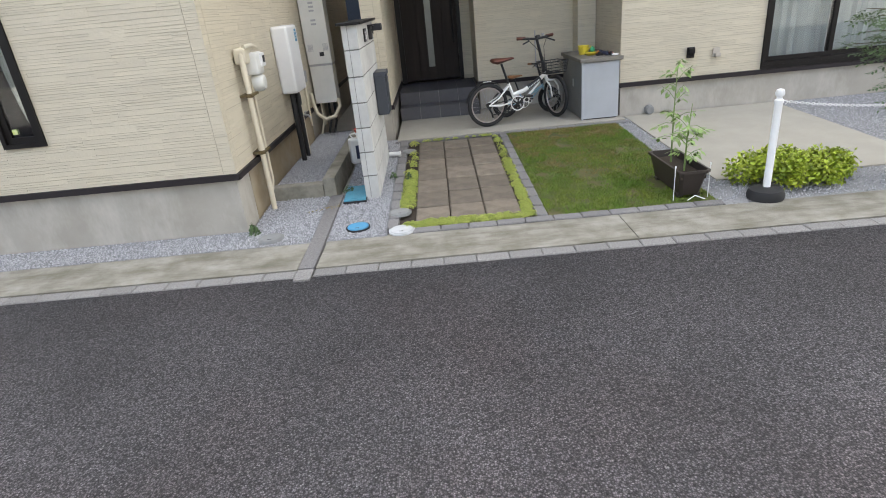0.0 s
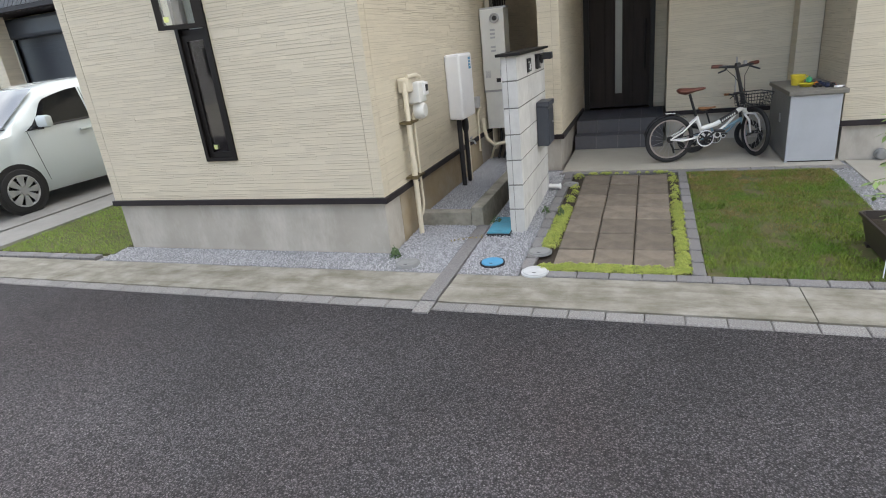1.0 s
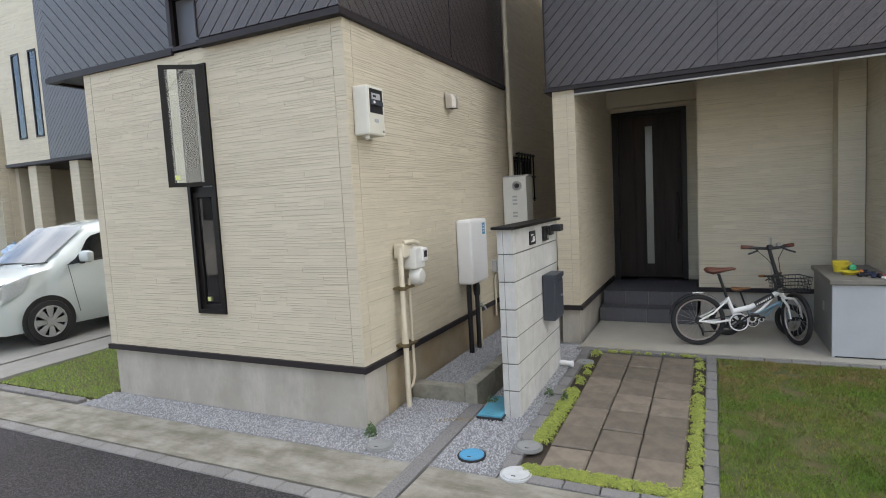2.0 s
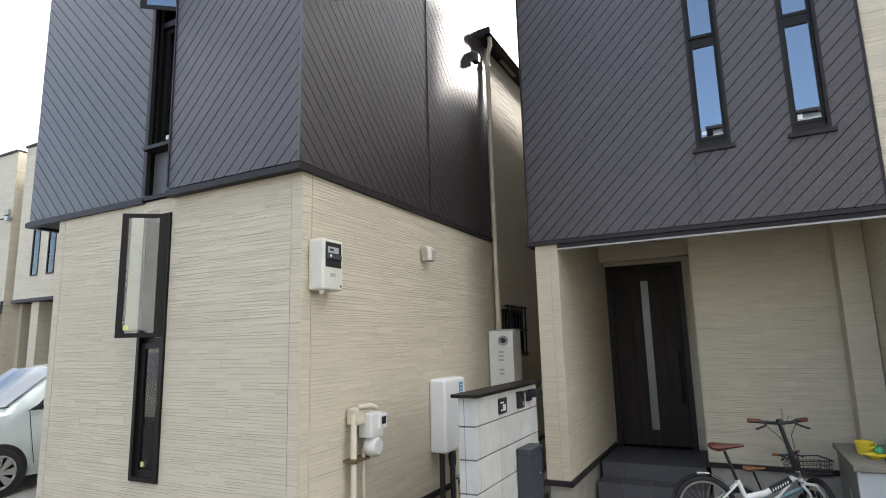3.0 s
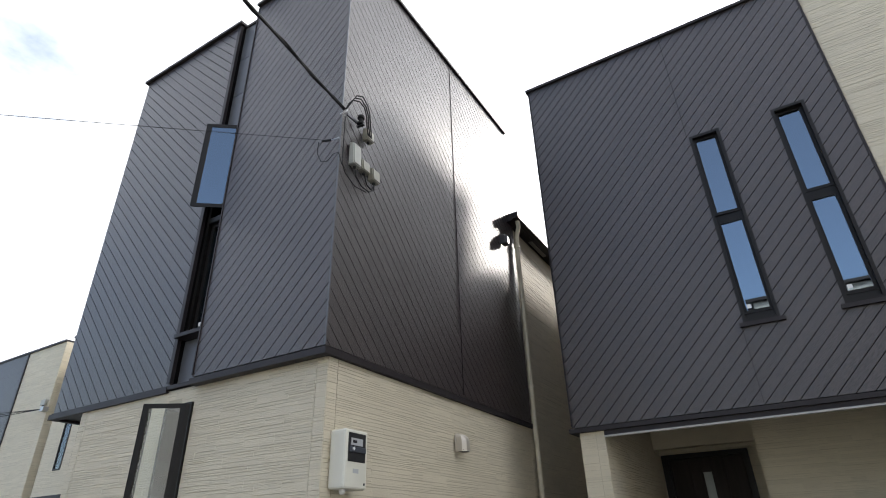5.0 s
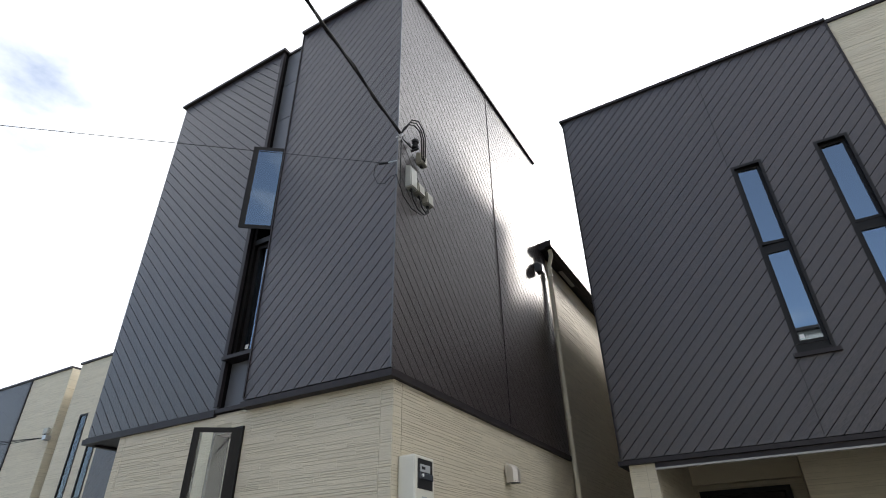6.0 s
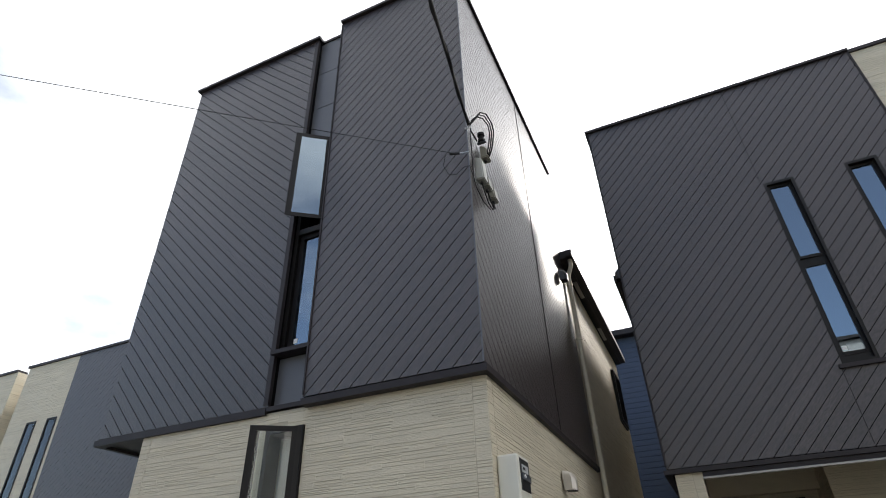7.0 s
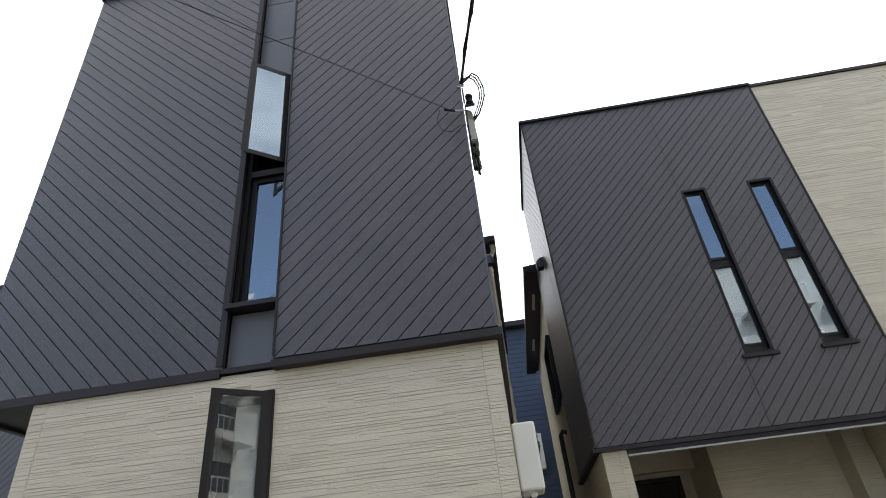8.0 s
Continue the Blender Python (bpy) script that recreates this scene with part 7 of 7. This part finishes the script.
def car(at):
    t = thing("car", "pearl white small hatchback car parked on the driveway", "car", at=at)
    ST = [  # length, floor, half-width, belt, roof half-width, roof
        (0.00, 0.30, 0.46, 0.56, 0.42, 0.62), (0.05, 0.22, 0.62, 0.66, 0.55, 0.71), (0.22, 0.18, 0.70, 0.79, 0.61, 0.84),
        (0.60, 0.18, 0.735, 0.90, 0.65, 0.925), (0.74, 0.18, 0.737, 0.925, 0.65, 0.965), (1.36, 0.18, 0.737, 0.96, 0.60, 1.43),
        (1.74, 0.18, 0.737, 0.97, 0.595, 1.50), (2.30, 0.18, 0.737, 0.98, 0.595, 1.53), (3.05, 0.20, 0.735, 0.98, 0.58, 1.50),
        (3.30, 0.22, 0.72, 0.98, 0.57, 1.42), (3.385, 0.26, 0.68, 0.92, 0.59, 1.05)]

    def at_s(s):
        for a, b in zip(ST, ST[1:]):
            if a[0] <= s <= b[0]:
                f = (s - a[0]) / (b[0] - a[0])
                return [p + f * (q - p) for p, q in zip(a, b)]
        return list(ST[-1])

    def ring(s):
        _, zb, w, belt, wr, zr = at_s(s)
        return [(0, zb), (w * 0.93, zb), (w, zb + 0.12), (w * 1.005, 0.5 * (zb + belt)), (w * 0.985, belt), (wr + (w - wr) * 0.12, zr - 0.10 - (0.0 if zr > 1.2 else -0.07)), (wr * 0.9, zr - 0.02), (wr * 0.55, zr), (0, zr + 0.008)]

    def P(s, k, off=0.0, sgn=1):
        r = ring(s)
        i = min(int(k), len(r) - 2)
        f = k - i
        x, z = r[i][0] + f * (r[i + 1][0] - r[i][0]), r[i][1] + f * (r[i + 1][1] - r[i][1])
        dx, dz = r[i + 1][0] - r[i][0], r[i + 1][1] - r[i][1]
        ln = math.hypot(dx, dz) or 1
        return ((x + off * dz / ln) * sgn, s, z - off * dx / ln)

    bm = bmesh.new()
    ss = [0, 0.02, 0.05, 0.12, 0.22, 0.36, 0.5, 0.66, 0.8, 0.9, 1.0, 1.1, 1.24, 1.36, 1.46, 1.6, 1.74, 1.9, 2.3, 2.7, 3.05, 3.18, 3.30, 3.385]
    rows = []
    for s in ss:
        r = ring(s)
        pts = [(x, s, z) for x, z in r] + [(-x, s, z) for x, z in r[-2:0:-1]]
        rows.append([bm.verts.new(p) for p in pts])
    for a, b in zip(rows, rows[1:]):
        for k in range(len(a)):
            bm.faces.new((a[k], a[(k + 1) % len(a)], b[(k + 1) % len(a)], b[k]))
    bm.faces.new(rows[0])
    bm.faces.new(rows[-1][::-1])
    body = part("body", bm, CAR_PAINT, t, "pearl white car body", smooth=True)

    def patch(name, s_k, mt, off, sgn=1, n=8, parent=None, label=""):
        """A patch of the skin between two edges, each given as (length, ring place) pairs for its lower and upper line."""
        lo, hi = s_k
        def along(line, f):
            g = f * (len(line) - 1)
            i = min(int(g), len(line) - 2)
            return [p + (g - i) * (q - p) for p, q in zip(line[i], line[i + 1])]
        b = bmesh.new()
        grid = [[b.verts.new(P(*[c + (m / 3) * (d - c) for c, d in zip(along(lo, j / n), along(hi, j / n))], off, sgn)) for m in range(4)] for j in range(n + 1)]
        for p, q in zip(grid, grid[1:]):
            for m in range(3):
                b.faces.new((p[m], p[m + 1], q[m + 1], q[m]))
        return part(name, b, mt, parent or t, label, smooth=True)

    for sgn in (1, -1):
        patch("side_window", ([(0.98, 4.10), (1.40, 4.08), (1.88, 4.08)], [(1.30, 4.90), (1.55, 4.95), (1.88, 4.97)]), CAR_GLASS_DARK, 0.006, sgn, label="dark side window")
        patch("side_window", ([(1.95, 4.10), (2.70, 4.12)], [(1.95, 4.97), (2.62, 4.95)]), CAR_GLASS_DARK, 0.006, sgn, label="dark side window")
        patch("window_trim", ([(0.93, 4.03), (1.9, 4.01), (2.78, 4.03)], [(0.99, 4.10), (1.9, 4.08), (2.72, 4.10)]), BLACK_PLASTIC, 0.007, sgn)
        patch("door_gap", ([(1.06, 2.1), (1.068, 2.1)], [(0.97, 4.02), (0.978, 4.02)]), BLACK_PLASTIC, 0.003, sgn, n=2)
        patch("door_gap", ([(1.90, 2.1), (1.908, 2.1)], [(1.91, 4.95), (1.918, 4.95)]), BLACK_PLASTIC, 0.003, sgn, n=2)
        patch("sill_skirt", ([(1.02, 1.3), (2.35, 1.3)], [(1.02, 2.05), (2.35, 2.05)]), CAR_PAINT, 0.022, sgn, label="white sill skirt")
        patch("headlight", ([(0.07, 3.30), (0.2, 3.32), (0.40, 3.50)], [(0.07, 3.97), (0.26, 3.98), (0.52, 3.98)]), LAMP_WHITE, 0.006, sgn, label="clear headlight")
        patch("headlight_edge", ([(0.06, 3.98), (0.26, 4.0), (0.55, 4.0)], [(0.06, 4.02), (0.26, 4.03), (0.57, 4.03)]), BLACK_PLASTIC, 0.010, sgn)
        patch("lamp_bowl", ([(0.13, 3.5), (0.2, 3.5)], [(0.13, 3.85), (0.22, 3.88)]), SILVER, 0.009, sgn, n=4)
        patch("headlight_glass", ([(0.06, 3.25), (0.2, 3.27), (0.42, 3.45)], [(0.06, 3.98), (0.26, 4.0), (0.55, 4.0)]), HEADLAMP, 0.012, sgn)
        m = part("mirror", B(*sorted((0.73 * sgn, 0.94 * sgn)), 1.10, 1.20, 0.965, 1.115, bevel=0.04), CAR_PAINT, t, "white door mirror", smooth=True)
        part("mirror_glass", B(*sorted((0.765 * sgn, 0.91 * sgn)), 1.199, 1.204, 0.99, 1.09), STEEL, m)
        part("mirror_arm", B(*sorted((0.70 * sgn, 0.78 * sgn)), 1.12, 1.17, 0.945, 0.975, bevel=0.008), BLACK_PLASTIC, m)
        part("door_handle", B(*sorted((0.735 * sgn, 0.765 * sgn)), 1.66, 1.84, 0.85, 0.88, bevel=0.008), CAR_PAINT, t)
        for s in (0.68, 3.385 - 0.42):
            c = (0.665 * sgn, s, 0.275)
            part("wheel_arch", L([(0.315, 0), (0.315, 0.012 * sgn), (0.0, 0.012 * sgn)], (0.732 * sgn, s, 0.285), axis="x", sides=36), BLACK_PLASTIC, t)
            w = part("wheel", L([(0.19, -0.09 * sgn), (0.255, -0.09 * sgn), (0.275, -0.06 * sgn), (0.275, 0.06 * sgn), (0.258, 0.088 * sgn), (0.20, 0.095 * sgn), (0.19, 0.085 * sgn)], c, axis="x", sides=36), RUBBER, t, "black tyre with silver hub cap", smooth=True)
            part("rim", L([(0.192, 0.07 * sgn), (0.20, 0.092 * sgn), (0.185, 0.096 * sgn), (0.175, 0.085 * sgn)], c, axis="x", sides=36), SILVER, w, smooth=True)
            part("rim_back", L([(0.18, 0.07 * sgn), (0.0, 0.07 * sgn)], c, axis="x", sides=24), BLACK_PLASTIC, w)
            for k in range(8):
                a = 2 * math.pi * k / 8
                bm = bmesh.new()
                vs = []
                for d in (0.088, 0.098):
                    for r_, h_ in ((0.045, 0.02), (0.178, 0.045), (0.178, -0.045), (0.045, -0.02)):
                        vs.append(bm.verts.new((c[0] + d * sgn, c[1] + r_ * math.cos(a) - h_ * math.sin(a), c[2] + r_ * math.sin(a) + h_ * math.cos(a))))
                for f in ((0, 1, 2, 3), (7, 6, 5, 4), (0, 4, 5, 1), (1, 5, 6, 2), (2, 6, 7, 3), (3, 7, 4, 0)):
                    bm.faces.new([vs[i] for i in f])
                part("hub_spoke", bm, SILVER, w)
            part("hub", L([(0.055, 0.09 * sgn), (0.05, 0.104 * sgn), (0, 0.106 * sgn)], c, axis="x", sides=20), SILVER, w, smooth=True)
    # windscreen and wipers
    bm = bmesh.new()
    g = []
    for j in range(9):
        s = 0.77 + (1.35 - 0.77) * j / 8
        _, _, w, belt, wr, zr = at_s(s)
        half = wr * 0.90
        g.append([bm.verts.new((half * (i / 4 - 1), s - 0.012 - 0.03 * (1 - (i / 4 - 1) ** 2), zr + 0.012)) for i in range(9)])
    for p, q in zip(g, g[1:]):
        for i in range(8):
            bm.faces.new((p[i], p[i + 1], q[i + 1], q[i]))
    part("windscreen", bm, CAR_SCREEN, t, "large sloping windscreen reflecting the sky", smooth=True)
    for x in (-0.30, 0.25):
        part("wiper", T([(x, 0.69, 0.975), (x + 0.1, 0.71, 0.985), (x + 0.42, 0.76, 1.005)], 0.009, sides=6), BLACK_PLASTIC, t)
    part("front_lip", B(-0.60, 0.60, -0.012, 0.12, 0.20, 0.30, bevel=0.02), CAR_PAINT, t)
    part("grille", B(-0.38, 0.38, -0.012, 0.02, 0.36, 0.46, bevel=0.01), BLACK_PLASTIC, t)
    part("plate", B(-0.165, 0.165, -0.022, -0.012, 0.46, 0.60), PLASTIC_WHITE, t)
    part("plate_mark", B(-0.12, 0.12, -0.024, -0.022, 0.49, 0.56), SLATE_PAINT, t)
    return t


LAMP_WHITE = mat("bright lamp reflector", (0.82, 0.85, 0.88), 0.2, metal=0.2, var=0.4, scale=30)
CAR_GLASS_DARK = mat("dark tinted car window", (0.012, 0.013, 0.014), 0.08, var=0.2, scale=3, spec=0.6)
CAR_SCREEN = glass_mat("windscreen", (0.22, 0.25, 0.25), 2.6)
car((-7.45, 3.98, 0.056))

# ---- houses behind, and the far side of the street ----
NAVY_SIDING = mat("navy siding", (0.035, 0.055, 0.10), 0.6, var=0.5, scale=12, stretch=(6, 6, 1), bump=0.3, bump_scale=60)


def plain_house(x0, x1, y0, y1, zt, material, label, face_front=True, rows=(1.2, 3.9, 6.6)):
    h = thing("house", label, "house", "houses further off")
    part("wall", B(x0, x1, y0, y1, 0, zt), material, h)
    bm = B(x0 - 0.25, x1 + 0.25, y0 - 0.25, y1 + 0.25, zt, zt + 0.12)
    part("roof", bm, DARK_METAL, h)
    yf = y0 if face_front else y1
    sg = -1 if face_front else 1
    rnd = random.Random(int(abs(x0 * 7 + y0)))
    for zc in rows:
        for i in range(max(1, int((x1 - x0) / 2.4))):
            xc = x0 + 1.2 + 2.4 * i
            if zc + 1.3 < zt:
                w = part("window", B(xc - 0.45, xc + 0.45, *sorted((yf, yf + 0.05 * sg)), zc, zc + 1.2), FRAME, h)
                part("pane", B(xc - 0.4, xc + 0.4, *sorted((yf + 0.05 * sg, yf + 0.056 * sg)), zc + 0.05, zc + 1.15), CAR_GLASS_DARK, w)
    return h


hb = plain_house(-3.6, 1.4, 13.2, 19.0, 6.75, NAVY_SIDING, "dark navy house seen through the gap behind")
part("lower_wall", B(-0.9, -0.75, 13.0, 13.2, 3.6, 4.3), PLASTIC_WHITE, hb, "pale wall box")
for i in range(60):
    part("lap_board", B(-3.62, 1.42, 13.17, 13.198, 0.1 + 0.11 * i, 0.1 + 0.11 * i + 0.104), NAVY_SIDING, hb)
plain_house(-15.5, -4.4, 14.5, 20.0, 6.9, SIDING, "plain beige house behind the row")
plain_house(2.4, 12.0, 15.0, 21.0, 6.4, SIDING, "plain beige house behind the row")

APT_GREY = mat("dull grey render", (0.24, 0.24, 0.235), 0.85, var=0.4, scale=3)
APT = mat("white apartment render", (0.60, 0.59, 0.56), 0.8, var=0.3, scale=2, stain=0.2)


def apartment():
    h = thing("apartment_building", "white apartment building with balconies across the street", "building")
    part("wall", B(10.4, 50.4, -26, -17, 0, 15.2), APT, h)
    part("roof", B(10.1, 50.7, -26.3, -16.7, 15.2, 15.45), APT, h)
    for i in range(10):
        for k in range(5):
            x, z = 11.2 + 4 * i, 0.3 + 2.9 * k
            b = part("balcony", B(x, x + 3.2, -17.0, -15.8, z + 0.1, z + 0.25), APT, h)
            part("parapet", B(x, x + 3.2, -15.9, -15.8, z + 0.25, z + 0.55), APT, b)
            for j in range(9):
                part("baluster", B(x + 0.1 + 0.37 * j, x + 0.14 + 0.37 * j, -15.87, -15.83, z + 0.55, z + 1.2), STEEL, b)
            part("rail", B(x, x + 3.2, -15.9, -15.8, z + 1.2, z + 1.26), STEEL, b)
            w = part("window", B(x + 0.5, x + 2.7, -17.0, -16.95, z + 0.25, z + 2.25), FRAME, h)
            part("pane", B(x + 0.56, x + 1.58, -16.95, -16.94, z + 0.3, z + 2.2), CAR_GLASS_DARK, w)
            part("pane", B(x + 1.62, x + 2.64, -16.95, -16.94, z + 0.3, z + 2.2), CAR_GLASS_DARK, w)


apartment()
# unseen grey houses, added to block low sky light and darken reflections
for hx in (-26.0, -15.0):
    plain_house(hx, hx + 10.4, -21.0, -14.0, 7.6, APT_GREY, "plain grey house added unseen across the street", False)
plain_house(1.0, 7.4, -21.0, -14.0, 10.2, APT, "white three-storey house across the street", False, rows=(1.2,))
tagged(part("pavement", B(-80, 80, -15.5, -3.4, -0.2, 0.015), SLAB), "pale paved strip on the far side of the street", "pavement", kind="structure")


def far_wires():
    w = thing("telephone_wire", "thin wires to a bracket on the distant house", "cable")
    for k, dz in enumerate((0.0, 0.12, -0.15)):
        part("wire", T(wire_points((-13.98, 7.82, 4.85), (-30.0, 3.0, 5.4 + dz * 4), 0.3, 20), 0.008, sides=5), CABLE, w)
    part("bracket", B(-14.1, -13.95, 7.78, 7.9, 4.80, 4.90), STEEL, w)
    b = thing("cable_box", "pale grey junction box on the distant house corner", "junction box", "cable entry boxes", at=(-14.25, 7.82, 4.95))
    part("cover", B(0, 0.2, 0, 0.06, 0, 0.14, bevel=0.015), BOX_GREY, b)
    part("inlet", L([(0.02, 0.0), (0.02, -0.03)], (0.1, 0.03, 0.0), sides=10), BLACK_PLASTIC, b)


far_wires()
